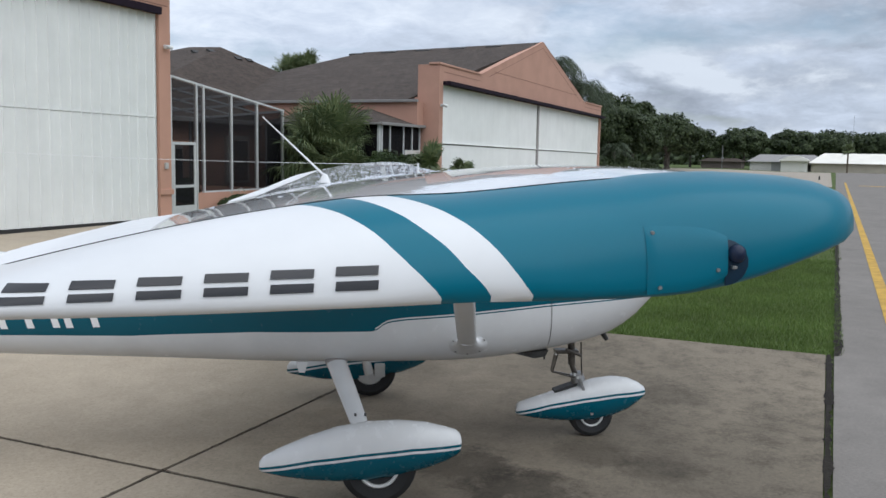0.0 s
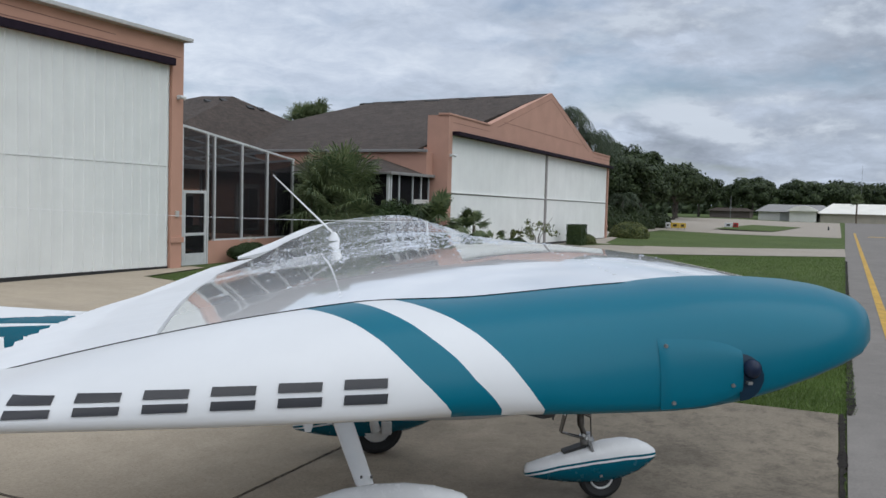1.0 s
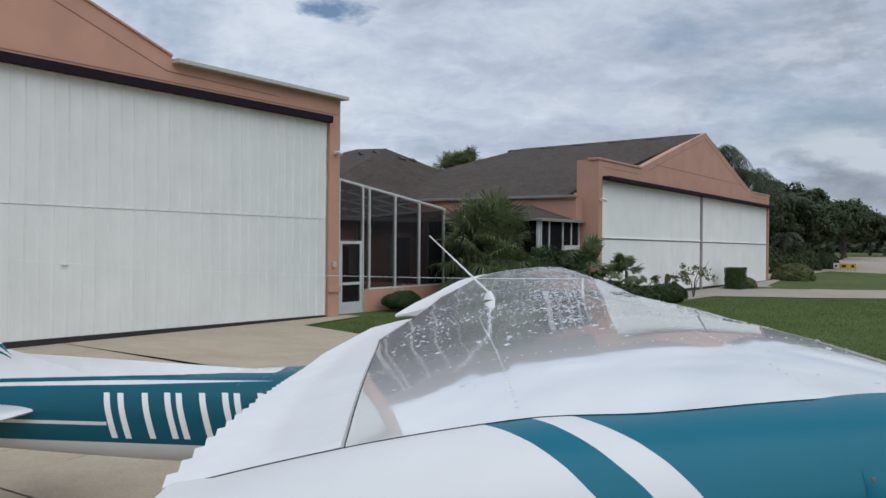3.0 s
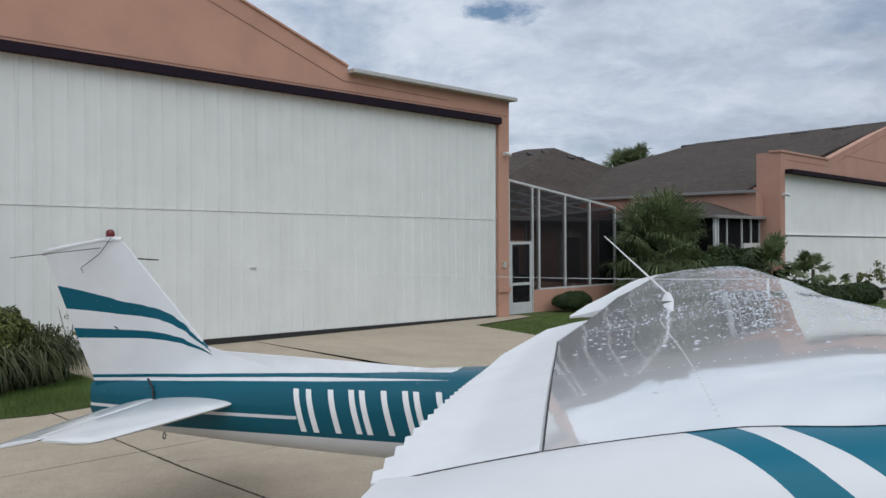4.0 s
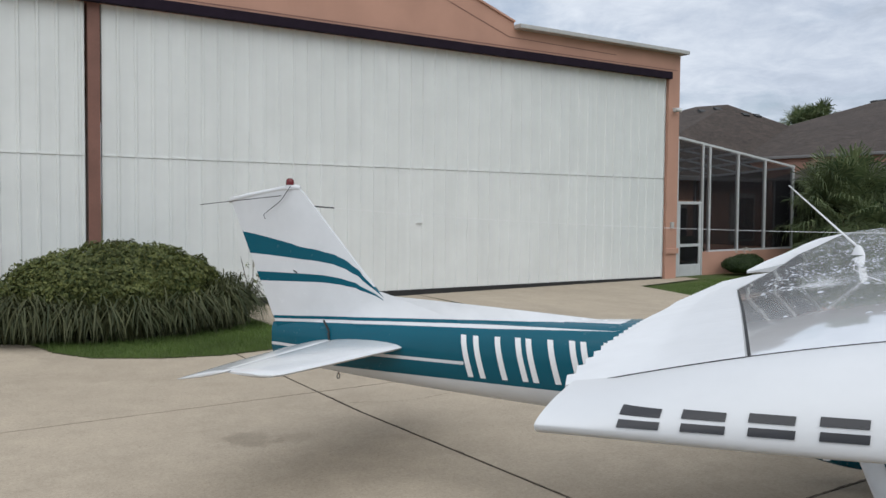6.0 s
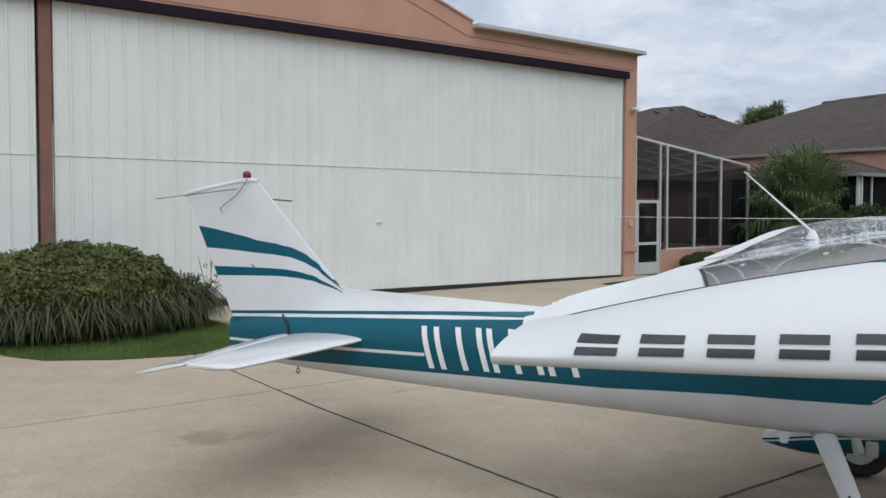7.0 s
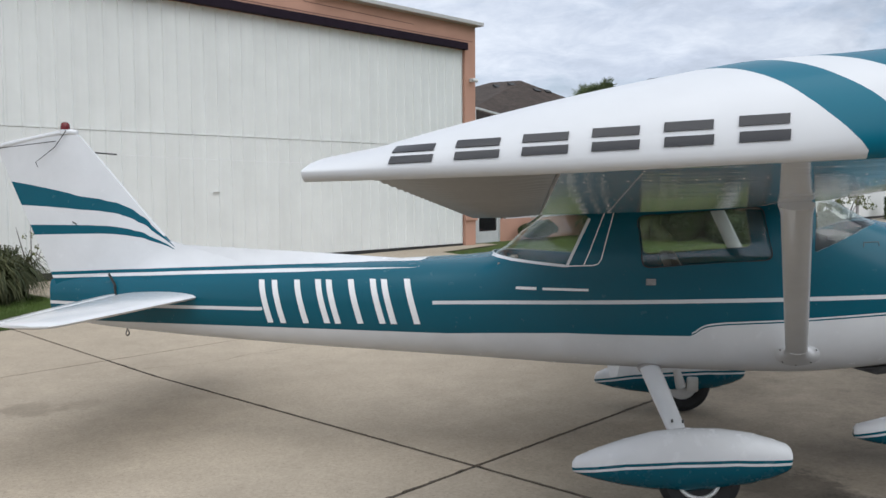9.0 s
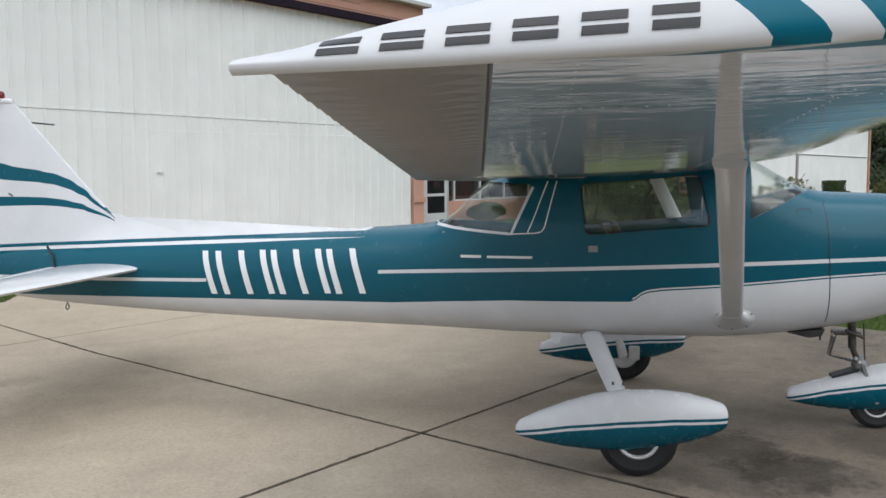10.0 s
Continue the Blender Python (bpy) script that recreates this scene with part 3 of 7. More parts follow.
def slab(bm, a0, a1, b0, b1, dz, thick=0.1):
    bs = sorted({b0, b1, *[b for b in (0.0, 3.0, 6.0, 8.0, 12.0) if b0 < b < b1]})
    pts = [(-b, rise(b) + dz) for b in bs]
    poly = pts + [(y, z - thick) for y, z in pts[::-1]]
    k = len(poly)
    lo = [bm.verts.new((a0, *p)) for p in poly]
    hi = [bm.verts.new((a1, *p)) for p in poly]
    for i in range(k):
        j = (i + 1) % k
        bm.faces.new((lo[i], lo[j], hi[j], hi[i]))
    bm.faces.new(lo[::-1])
    bm.faces.new(hi)


# apron: big cast slabs with open joints between them
apron = strip("pavement_apron", -42.0, -7.8, 0.0, 16.18, -0.012, M_JOINT, "dark sealed joints between cast apron slabs", "pavement")
A_EDGES = (-42.0, -31.1, -22.4, -13.62, -7.8)
B_EDGES = (0.0, 1.35, 7.03, 12.25, 16.20)
for a0_, a1_ in zip(A_EDGES, A_EDGES[1:]):
    for b0_, b1_ in zip(B_EDGES, B_EDGES[1:]):
        g_ = 0.016 if (a1_ > -20) else 0.009
        s_bm = bmesh.new()
        slab(s_bm, a0_ + g_, a1_ - g_, b0_ + (g_ if b0_ > 9 else 0.010) * (b0_ > 0), b1_ - (g_ if b1_ > 9 else 0.010), 0.0)
        bmesh.ops.recalc_face_normals(s_bm, faces=s_bm.faces)
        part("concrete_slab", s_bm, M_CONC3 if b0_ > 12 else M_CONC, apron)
# the flare of the apron towards the hangar
flare = bmesh.new()
fl_pts = [(-7.79, 11.5), (-7.79, 0.0), (0.9, 0.0), (0.9, 0.5), (-1.9, 1.0), (-2.4, 3.8), (-4.2, 7.5)]
f_top = [flare.verts.new((a, -b, rise(b) + 0.001)) for a, b in fl_pts]
flare.faces.new(f_top)
bmesh.ops.triangulate(flare, faces=flare.faces)
bmesh.ops.recalc_face_normals(flare, faces=flare.faces)
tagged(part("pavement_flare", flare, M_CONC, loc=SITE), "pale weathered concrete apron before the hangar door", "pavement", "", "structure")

# taxiway, its crossing and the yellow line
strip("road_taxiway", -120.0, 400.0, 16.315, 38.0, -0.010, M_ASPH, "worn grey asphalt taxiway beside the lawn", "taxiway", 0.006)
strip("road_crossing", 57.0, 143.0, -40.0, 16.4, -0.012, M_CONC2, "pale worn asphalt crossing taxiway and ramp", "taxiway")
strip("ground_verge", 68.0, 93.0, 1.2, 6.6, 0.0, M_GRASS, "dry grass verge between the pale taxiways", "lawn", 0.06)
strip("marking_centre_line", -60.0, 74.0, 16.93, 17.10, -0.004, M_YEL, "worn yellow painted taxiway line", "line", 0.0075)
strip("marking_cross_line", 62.0, 63.2, 18.4, 34.0, -0.004, M_YEL, "worn yellow painted holding bar", "line")


def paved(name, outline, dz, mat, label, category):
    """A flat-laid sheet with an outline in plan, (a, b)."""
    bm = bmesh.new()
    bm.faces.new([bm.verts.new((a, -b, 0.0)) for a, b in outline])
    bmesh.ops.triangulate(bm, faces=bm.faces)
    for _ in range(3):
        bmesh.ops.subdivide_edges(bm, edges=[e for e in bm.edges if e.calc_length() > 2.5], cuts=1)
        bmesh.ops.triangulate(bm, faces=bm.faces)
    for v in bm.verts:
        v.co.z = rise(-v.co.y) + dz
    bmesh.ops.recalc_face_normals(bm, faces=bm.faces)
    if sum(f.normal.z for f in bm.faces) < 0:
        bmesh.ops.reverse_faces(bm, faces=bm.faces)
    return tagged(part(name, bm, mat, None, "", loc=SITE), label, category, "", "structure")


# the neighbour's apron, whose drive swings out to the taxiway
paved("pavement_neighbour", [(11.0, 3.0), (37.5, 3.0), (36.5, 3.5), (29.0, 4.6), (27.6, 5.4), (29.4, 8.2), (32.0, 12.2), (35.6, 16.5), (26.6, 16.5), (23.4, 11.6), (20.6, 7.2), (18.6, 5.0), (11.0, 4.6)], 0.0, M_CONC2,
      "pale concrete apron and drive before the neighbouring hangar", "pavement")
paved("ground_bed", [(24.4, 3.35), (27.4, 4.3), (28.6, 6.8), (27.9, 6.9), (26.6, 5.1), (24.2, 4.4)], 0.012, M_GRASS, "small grass bed in the neighbour's drive", "lawn")
strip("pavement_walk", 36.0, 57.0, 0.5, 2.6, 0.002, M_CONC2, "pale concrete path beside the far lawn", "path")

# soil and moss along the asphalt's edge
edge_bm = bmesh.new()
random.seed(5)
prev = None
for i_ in range(1700):
    a_ = -40 + i_ * 0.037
    rough_ = 0.5 * noise.noise(Vector((a_ * 1.6, 0, 0))) + 0.5 * noise.noise(Vector((a_ * 9.0, 4.0, 0)))
    in_ = 16.197 - 0.05 * max(rough_, 0.0) - 0.010 * random.random() if a_ < -7.8 else 16.33 + 0.006 * a_ - 0.03 * random.random()
    out_ = 16.290 + 0.006 * a_ + 0.05 * rough_ + 0.018 * random.random() + (0.09 if a_ > -7.8 else 0.0)
    cur = [edge_bm.verts.new((a_, -in_, 0.064)), edge_bm.verts.new((a_, -out_, 0.064))]
    if prev:
        edge_bm.faces.new((prev[0], prev[1], cur[1], cur[0]))
    prev = cur
tagged(part("trim_edge_dirt", edge_bm, M_SOIL, loc=SITE), "dark soil and moss along the asphalt edge", "dirt", "", "structure")


def blades(name, area, count, h0, h1, mat, label, seed, keep=None):
    """Many single grass blades over a plan area (a0, a1, b0, b1)."""
    rng = np.random.default_rng(seed)
    a = rng.uniform(area[0], area[1], count)
    b = rng.uniform(area[2], area[3], count)
    if keep is not None:
        ok = np.array([keep(p, q) for p, q in zip(a, b)])
        a, b = a[ok], b[ok]
    k = len(a)
    h = rng.uniform(h0, h1, k)
    ang = rng.uniform(0, 2 * np.pi, k)
    lean = rng.uniform(0.1, 0.7, k) * h
    z = np.array([rise(v) for v in b]) - 0.032
    wx, wy = np.cos(ang) * 0.006, np.sin(ang) * 0.006
    la = rng.uniform(0, 2 * np.pi, k)
    v = np.empty((k, 3, 3))
    v[:, 0] = np.c_[a - wx, -b - wy, z]
    v[:, 1] = np.c_[a + wx, -b + wy, z]
    v[:, 2] = np.c_[a + lean * np.cos(la), -b + lean * np.sin(la), z + h]
    ob = mesh_part(name, v.reshape(-1, 3), [(3 * i, 3 * i + 1, 3 * i + 2) for i in range(k)], mat, loc=SITE)
    return tagged(ob, label, "grass", "", "stuff")


blades("lawn_grass", (-7.8, 2.0, 11.0, 16.36), 110000, 0.03, 0.075, M_BLADE, "mown green lawn blades beside the apron", 3,
       lambda a, b: a > -7.79 + 0.05 * math.sin(b * 7))
blades("lawn_grass", (2.0, 27.0, 5.2, 16.45), 80000, 0.035, 0.07, M_BLADE, "mown green lawn blades beyond the aeroplane", 4,
       lambda a, b: a < 18.4 + (b - 5.0) * 0.71)
blades("lawn_grass", (-3.0, 9.0, 0.5, 4.5), 30000, 0.03, 0.06, M_BLADE, "small green lawn beside the screened porch", 6,
       lambda a, b: a > -1.9 - 0.18 * (b - 1.0) and b > 0.55 and (a > 0.9 or b > 1.0))


# ---- hangars ----
def ribbed(bm, a0, a1, z0, z1, y, pitch=0.305, rib=0.034, depth=0.03):
    """A sheet of ribbed steel: flat pans with narrow raised ribs."""
    prof = []
    a = a0
    while a < a1 - 1e-6:
        nxt = min(a + pitch, a1)
        prof += [(a, y), (nxt - rib * 2, y), (nxt - rib * 1.5, y - depth), (nxt - rib * 0.5, y - depth)]
        a = nxt
    prof.append((a1, y))
    lo = [bm.verts.new((p, q, z0)) for p, q in prof]
    hi = [bm.verts.new((p, q, z1)) for p, q in prof]
    for i in range(len(prof) - 1):
        bm.faces.new((lo[i], lo[i + 1], hi[i + 1], hi[i]))
    back = [bm.verts.new((p, y + 0.06, z)) for p, z in ((a0, z0), (a1, z0), (a1, z1), (a0, z1))]
    bm.faces.new(back[::-1])
    bm.faces.new((hi[0], *[v for v in hi[1:]], back[2], back[3]))
    bm.faces.new((back[0], back[1], *lo[::-1]))


def hangar(name, label, a0, a1, base, door_top, eave, step, slope, bays, mid_post, ribs, depth, y0, mats, side_return=0.0, beam_h=0.20, lift=0.0, pivot=0.0):
    """A stucco hangar with a stepped gable, bifold doors and a dark head beam. a0 to a1 along the front, y0 the plane of the doors."""
    wall_m, door_m = mats
    h = thing(name, label, "hangar", "hangars", at=levelled(pivot))
    mid = (a0 + a1) / 2
    peak = eave + lift + slope * (mid - a0 - step)
    # front wall: jambs and the gabled head, the openings left free
    for lo, hi in ((a0, bays[0][0]), (bays[-1][1], a1)):
        part("jamb", new_box(lo, hi, y0 - 0.10, y0 + 0.25 + side_return, base - 0.1, eave), wall_m, h)
        part("plinth_band", new_box(lo - 0.04, hi + (0.04 if hi == a1 else -0.002), y0 - 0.15, y0 - 0.10, base + 0.72, base + 0.86, 0.012), wall_m, h)
    head = [(a0 + 0.004, door_top), (a1 - 0.004, door_top), (a1 - 0.004, eave), (a1 - step, eave), (a1 - step - 0.01, eave + lift), (mid, peak), (a0 + step + 0.01, eave + lift), (a0 + step, eave), (a0 + 0.004, eave)]
    part("gable_wall", prism(head, "y", y0 - 0.101, y0 + 0.25), wall_m, h)
    if ribs:
        g = [(a1 - 2.4, eave - 0.25), (a1 - step - 0.15, eave - 0.20), (mid, peak - 0.42), (a0 + step + 0.15, eave - 0.20), (a0 + 2.4, eave - 0.25)]
        runs = g, [(a0 + 0.1, door_top + beam_h + 0.075), (a1 - 0.1, door_top + beam_h + 0.075)]
    else:
        runs = ([(a0 + step + 1.6, eave + 0.28), (a1 - step - 1.6, eave + 0.28)], [(a0 + 0.4, eave - 0.24), (a0 + step, eave - 0.24)], [(a1 - step, eave - 0.24), (a1 - 0.1, eave - 0.24)],
                [(a0 + step + 0.9, eave), (mid, peak - 0.26), (a1 - step - 0.9, eave)])
    for run in runs:
        lines = bmesh.new()
        for p, q in zip(run, run[1:]):
            beam(lines, (p[0], y0 - 0.102, p[1]), (q[0], y0 - 0.102, q[1]), 0.018, 0.012, (0, 1, 0))
        part("reveal_line", lines, M_REVEAL, h)
    # coping along the top
    over = 0.10 if ribs else 0.25
    tops = [(a0 - over, eave), (a0 + step, eave)], [(a1 - step, eave), (a1 + over, eave)]
    for p, q in tops:
        e = 0.0 if ribs else 0.2
        cop = new_box(p[0] + e, q[0] - e * (q[0] > a1), y0 - 0.34 + e, y0 + 0.30, p[1] - (0.01 if ribs else 0.01), p[1] + (0.09 if ribs else 0.07), 0.02)
        part("gutter" if ribs else "coping", cop, M_TRIM if ribs else wall_m, h, "pale metal gutter edge" if ribs else "")
    rake = bmesh.new()
    for p, q in (((a0 + step, eave + lift), (mid, peak)), ((mid, peak), (a1 - step, eave + lift))):
        beam(rake, (p[0], y0 - 0.04, p[1] + 0.012), (q[0], y0 - 0.04, q[1] + 0.012), 0.045, 0.20 if ribs else 0.14, (0, 1, 0))
    part("rake_trim", rake, wall_m, h)
    # head beam over the doors
    part("head_beam", new_box(bays[0][0] - 0.02, bays[-1][1] + (-0.02 if ribs else 0.12), y0 - (0.24 if ribs else 0.40), y0 - 0.102, door_top - 0.02, door_top + beam_h, 0.02), M_BEAM, h, "dark steel beam that hides the door's folding gear")
    for lo, hi in bays:
        door = part("door", new_box(lo + 0.02, hi - 0.02, y0 + 0.062, y0 + 0.10, base + 0.03, door_top), door_m, h, "white folding steel hangar door")
        split = base + (door_top - base) * 0.508
        gap = 0.008 if ribs else 0.03
        for z0, z1 in ((base + 0.10, split - gap), (split + gap, door_top - 0.005)):
            bm = bmesh.new()
            if ribs:
                ribbed(bm, lo + 0.02, hi - 0.02, z0, z1, y0)
            else:
                box(bm, lo + 0.02, hi - 0.02, y0, y0 + 0.06, z0, z1, 0.006)
            part("door_leaf", bm, door_m, door)
        part("leaf_edge", new_box(lo + 0.02, hi - 0.02, y0 - (0.012 if ribs else 0.05), y0 - 0.001, split + gap - 0.008, split + gap + 0.028, 0.004), door_m, door)
        part("hinge_line", new_box(lo + 0.02, hi - 0.02, y0 + 0.012, y0 + 0.058, split - gap + 0.001, split + gap - 0.001), M_TRIM if ribs else M_DIV, door)
        part("bottom_seal", new_box(lo + 0.02, hi - 0.02, y0 - 0.02, y0 + 0.05, base - 0.02, base + 0.095), M_BLACK, door, "black rubber sill seal")
    for a in mid_post:
        part("door_post", new_box(a - 0.10, a + 0.10, y0 - 0.06, y0 + 0.2, base - 0.05, door_top), M_POSTB if ribs else M_DIV, h)
    # flanks, back and roof
    part("side_wall", new_box(a0, a0 + 0.2, y0 + 0.26 + side_return, y0 + depth, base - 0.2, eave - 1.16), wall_m, h)
    part("side_wall", new_box(a1 - 0.2, a1, y0 + 0.26, y0 + depth, base - 0.2, eave - (1.0 if ribs else 1.5)), wall_m, h)
    return h, mid, peak


H1, H1_MID, H1_PEAK = hangar("hangar", "pink stucco hangar with a white ribbed folding door", -29.5, 0.42, 0.24, 5.60, 6.27, 5.70, 0.345,
                             ((-29.1, -14.62), (-14.38, 0.0)), (-14.5,), True, 20.0, 0.0, (M_STUCCO, M_DOOR), 0.0, 0.17, 0.15, -3.0)
# roof of the first hangar, low behind its gable
r_bm = prism([(-29.5, 5.35), (0.41, 5.35), (-5.3, 6.2), (H1_MID, H1_PEAK - 0.2), (-23.7, 6.2)], "y", 0.26, 20.0)
part("roof", r_bm, M_ROOF, H1)
# lamps and boxes on the jamb
lampA = thing("wall_lamp", "small white flood lamp on the stucco jamb", "lamp", "wall lamps", at=SITE)
part("bracket", new_box(0.20, 0.30, -0.20, -0.102, 4.72, 4.82, 0.01), M_ALU, lampA)
part("lamp_head", tube(bmesh.new(), (0.20, -0.22, 4.79), (0.32, -0.30, 4.74), 0.035, 0.06), M_ALU, lampA, smooth=40)
sock = thing("wall_socket", "small grey weatherproof box on the stucco jamb", "socket", at=SITE)
part("box_cover", new_box(0.16, 0.27, -0.16, -0.102, 1.62, 1.78, 0.012), M_TRIM, sock)
handle_h = thing("door_lift_handle", "small dark metal pull on the hangar door", "handle", at=SITE)
part("pull", new_box(-7.84, -7.70, -0.045, -0.012, 1.81, 1.832, 0.008), M_TRIM, handle_h)

H2Y = -3.1
H2, H2_MID, H2_PEAK = hangar("hangar", "pink stucco neighbouring hangar with two white folding doors", 10.80, 34.9, 0.22, 4.55, 5.24, 4.0, 0.285,
                             ((11.15, 22.55), (22.75, 34.72)), (22.65,), False, 22.0, H2Y, (M_STUCCO2, M_DOOR2), 0.5, 0.12, 0.0, 20.0)
part("roof", loft([[(10.2, H2Y + 0.9, 3.96), (H2_MID, H2Y + 0.02, H2_PEAK + 0.02), (35.3, H2Y + 0.02, 3.85), (35.3, H2Y + 0.02, 3.75), (10.2, H2Y + 0.9, 3.88)],
                   [(10.2, 9.6, 3.96), (H2_MID, 6.6, H2_PEAK - 0.16), (35.3, 18.0, 3.85), (35.3, 18.0, 3.75), (10.2, 9.6, 3.88)]]), M_ROOF, H2)
part("fascia", new_box(10.08, 10.20, H2Y + 0.42, 9.6, 3.86, 3.96, 0.02), M_FASCIA, H2, "grey metal eaves gutter")
part("side_wall", new_box(10.25, 10.79, H2Y + 0.5, 9.5, 3.0, 3.872), M_STUCCO2, H2)
for i_ in range(5):
    y_ = H2Y + 2.2 + i_ * 1.9
    fall_ = (H2_PEAK - 3.96) / (H2_MID - 10.2)
    z_ = H2_PEAK + 0.02 - 0.18 * (y_ - H2Y) / 9.7 - 0.55 * fall_
    part("roof_vent", beam(bmesh.new(), (H2_MID - 0.55, y_ - 0.4, z_), (H2_MID - 0.55, y_ + 0.4, z_), 0.3, 0.07, (-fall_, 0, 1)), M_PANEL, H2, "flat dark ridge vent")
copy_thing(lampA, SITE @ pose(10.75, H2Y, -0.9))

# ---- houses behind ----
house = thing("house", "pink stucco house with a brown hipped shingle roof", "house", at=SITE)
part("wall", new_box(2.6, 24.0, 4.6, 15.6, 0.1, 3.25), M_STUCCO, house)
hip = bmesh.new()
hv = [hip.verts.new(p) for p in ((2.0, 4.0, 3.2), (24.6, 4.0, 3.2), (24.6, 16.2, 3.2), (2.0, 16.2, 3.2), (14.0, 10.6, 6.72), (14.4, 9.2, 6.72))]
for f_ in ((0, 1, 5, 4), (1, 2, 5), (2, 3, 4, 5), (3, 0, 4), (3, 2, 1, 0)):
    hip.faces.new([hv[i] for i in f_])
part("roof", hip, M_ROOF, house)
for a_, y_, z_ in ((12.72, 9.21, 6.31), (13.25, 8.80, 6.40), (14.66, 8.44, 6.22), (15.50, 8.44, 6.22)):
    part("roof_vent", beam(bmesh.new(), (a_ - 0.20, y_, z_), (a_ + 0.20, y_, z_), 0.22, 0.09, (0.0, -0.56, 0.83)), M_PANEL, house, "flat dark roof vent")
part("gutter", new_box(1.9, 24.7, 3.86, 4.0, 3.08, 3.24, 0.02), M_FASCIA, house)
win = part("window", new_box(5.2, 6.3, 4.50, 4.62, 0.9, 2.25), M_BLIND, house)
part("pane", new_box(5.3, 6.2, 4.44, 4.498, 1.0, 2.15), M_PANE, win)
win = part("window", new_box(8.7, 10.1, 4.50, 4.62, 0.9, 2.68), M_BLIND, house, "window with a pale frame and a middle bar")
for a0_, a1_ in ((8.88, 9.35), (9.43, 9.92)):
    part("pane", new_box(a0_, a1_, 4.44, 4.498, 1.0, 2.50), M_PANE, win)
part("link_wall", new_box(0.22, 0.40, 0.27, 4.6, 0.1, 4.6), M_STUCCO, house)

# porch wing beside the neighbouring hangar
porch = thing("porch", "screened porch with a shingled lean-to roof beside the hangar", "porch", at=SITE)
lean = bmesh.new()
lv = [lean.verts.new(p) for p in ((7.50, -2.62, 3.12), (10.79, -2.62, 3.12), (10.79, -0.45, 3.80), (10.79, 2.0, 3.80), (7.50, 2.0, 3.12), (7.50, -2.62, 3.05), (10.79, -2.62, 3.05), (10.79, 2.0, 3.05), (7.50, 2.0, 3.05))]
for f_ in ((0, 1, 2), (0, 2, 3, 4), (0, 5, 6, 1), (0, 4, 8, 5), (5, 8, 7, 6), (1, 6, 7, 3, 2), (3, 7, 8, 4)):
    lean.faces.new([lv[i] for i in f_])
bmesh.ops.recalc_face_normals(lean, faces=lean.faces)
part("roof", lean, M_ROOF, porch)
part("fascia", new_box(7.44, 10.79, -2.72, -2.625, 3.04, 3.14, 0.015), M_FASCIA, porch)
part("side_fascia", new_box(7.40, 7.495, -2.72, 2.0, 3.05, 3.12, 0.015), M_FASCIA, porch)
part("back_wall", new_box(7.6, 10.78, 2.02, 2.15, 0.2, 3.12), M_STUCCO2, porch)
for a_ in (7.58, 7.74, 8.36, 9.38, 10.05, 10.68):
    wd_ = 0.09 if a_ < 7.8 else 0.05
    part("post", new_box(a_, a_ + wd_, -2.53, -2.45, 0.2, 3.045), M_ALU, porch)
for y_ in (-1.0, 0.5, 1.9):
    part("post", new_box(7.58, 7.64, y_, y_ + 0.06, 0.2, 3.045), M_ALU, porch)
part("low_wall", new_box(7.84, 10.67, -2.50, -2.47, 0.2, 1.1), M_STUCCO2, porch)
part("screen", new_box(7.84, 10.67, -2.488, -2.484, 1.101, 3.04), M_SCREEN, porch, "dark insect screen")
part("screen", new_box(7.60, 7.604, -2.44, 1.9, 0.3, 3.04), M_SCREEN, porch, "dark insect screen")
part("shutter_panel", new_box(9.44, 10.67, -2.56, -2.535, 2.06, 2.24, 0.008), M_BLIND, porch)

# ---- screened pool cage beside the first hangar ----
cage = thing("pool_cage", "white aluminium screened enclosure on a low stucco wall", "enclosure", at=SITE)
CY = 0.5


def cage_top(a):
    return 4.10 - (a - 1.09) * 0.1245


part("low_wall", new_box(2.17, 6.55, CY - 0.06, CY + 0.12, 0.1, 0.89), M_STUCCO, cage)
for a_ in (1.07, 2.14, 2.45, 3.73, 5.02, 6.44):
    z0_ = 0.18 if a_ < 2.2 else 0.89
    part("post", new_box(a_, a_ + 0.05, CY - 0.05, CY + 0.05, z0_, cage_top(a_)), M_ALU, cage)
part("top_rail", beam(bmesh.new(), (1.05, CY, 4.13), (6.53, CY, 3.45), 0.06, 0.07, (0, 1, 0)), M_ALU, cage)
part("mid_rail", new_box(2.52, 6.44, CY - 0.035, CY + 0.035, 0.892, 0.94), M_ALU, cage)
for a_ in (1.07, 2.45, 3.73, 5.02, 6.44):
    part("roof_bar", beam(bmesh.new(), (a_ + 0.03, CY + 0.05, cage_top(a_)), (a_ + 0.03, 4.5, cage_top(a_) - 0.25), 0.04, 0.07), M_CAGEBAR, cage)
    part("rear_post", new_box(a_, a_ + 0.06, 4.28, 4.36, 0.2, cage_top(a_) - 0.2), M_CAGEBAR, cage)
for y_ in (1.5, 2.5, 3.5, 4.4):
    part("purlin", beam(bmesh.new(), (1.1, y_, 4.10 - (y_ - CY) * 0.06), (6.5, y_, 3.43 - (y_ - CY) * 0.06), 0.05, 0.05, (0, 1, 0)), M_CAGEBAR, cage)
for a0_, a1_ in ((2.21, 2.45), (2.52, 3.73), (3.80, 5.02), (5.09, 6.44)):
    bm_ = bmesh.new()
    q_ = [bm_.verts.new(p) for p in ((a0_, CY, 0.93), (a1_, CY, 0.93), (a1_, CY, cage_top(a1_) - 0.04), (a0_, CY, cage_top(a0_) - 0.04))]
    bm_.faces.new(q_)
    part("screen", bm_, M_SCREEN, cage, "dark insect screen")
bm_ = bmesh.new()
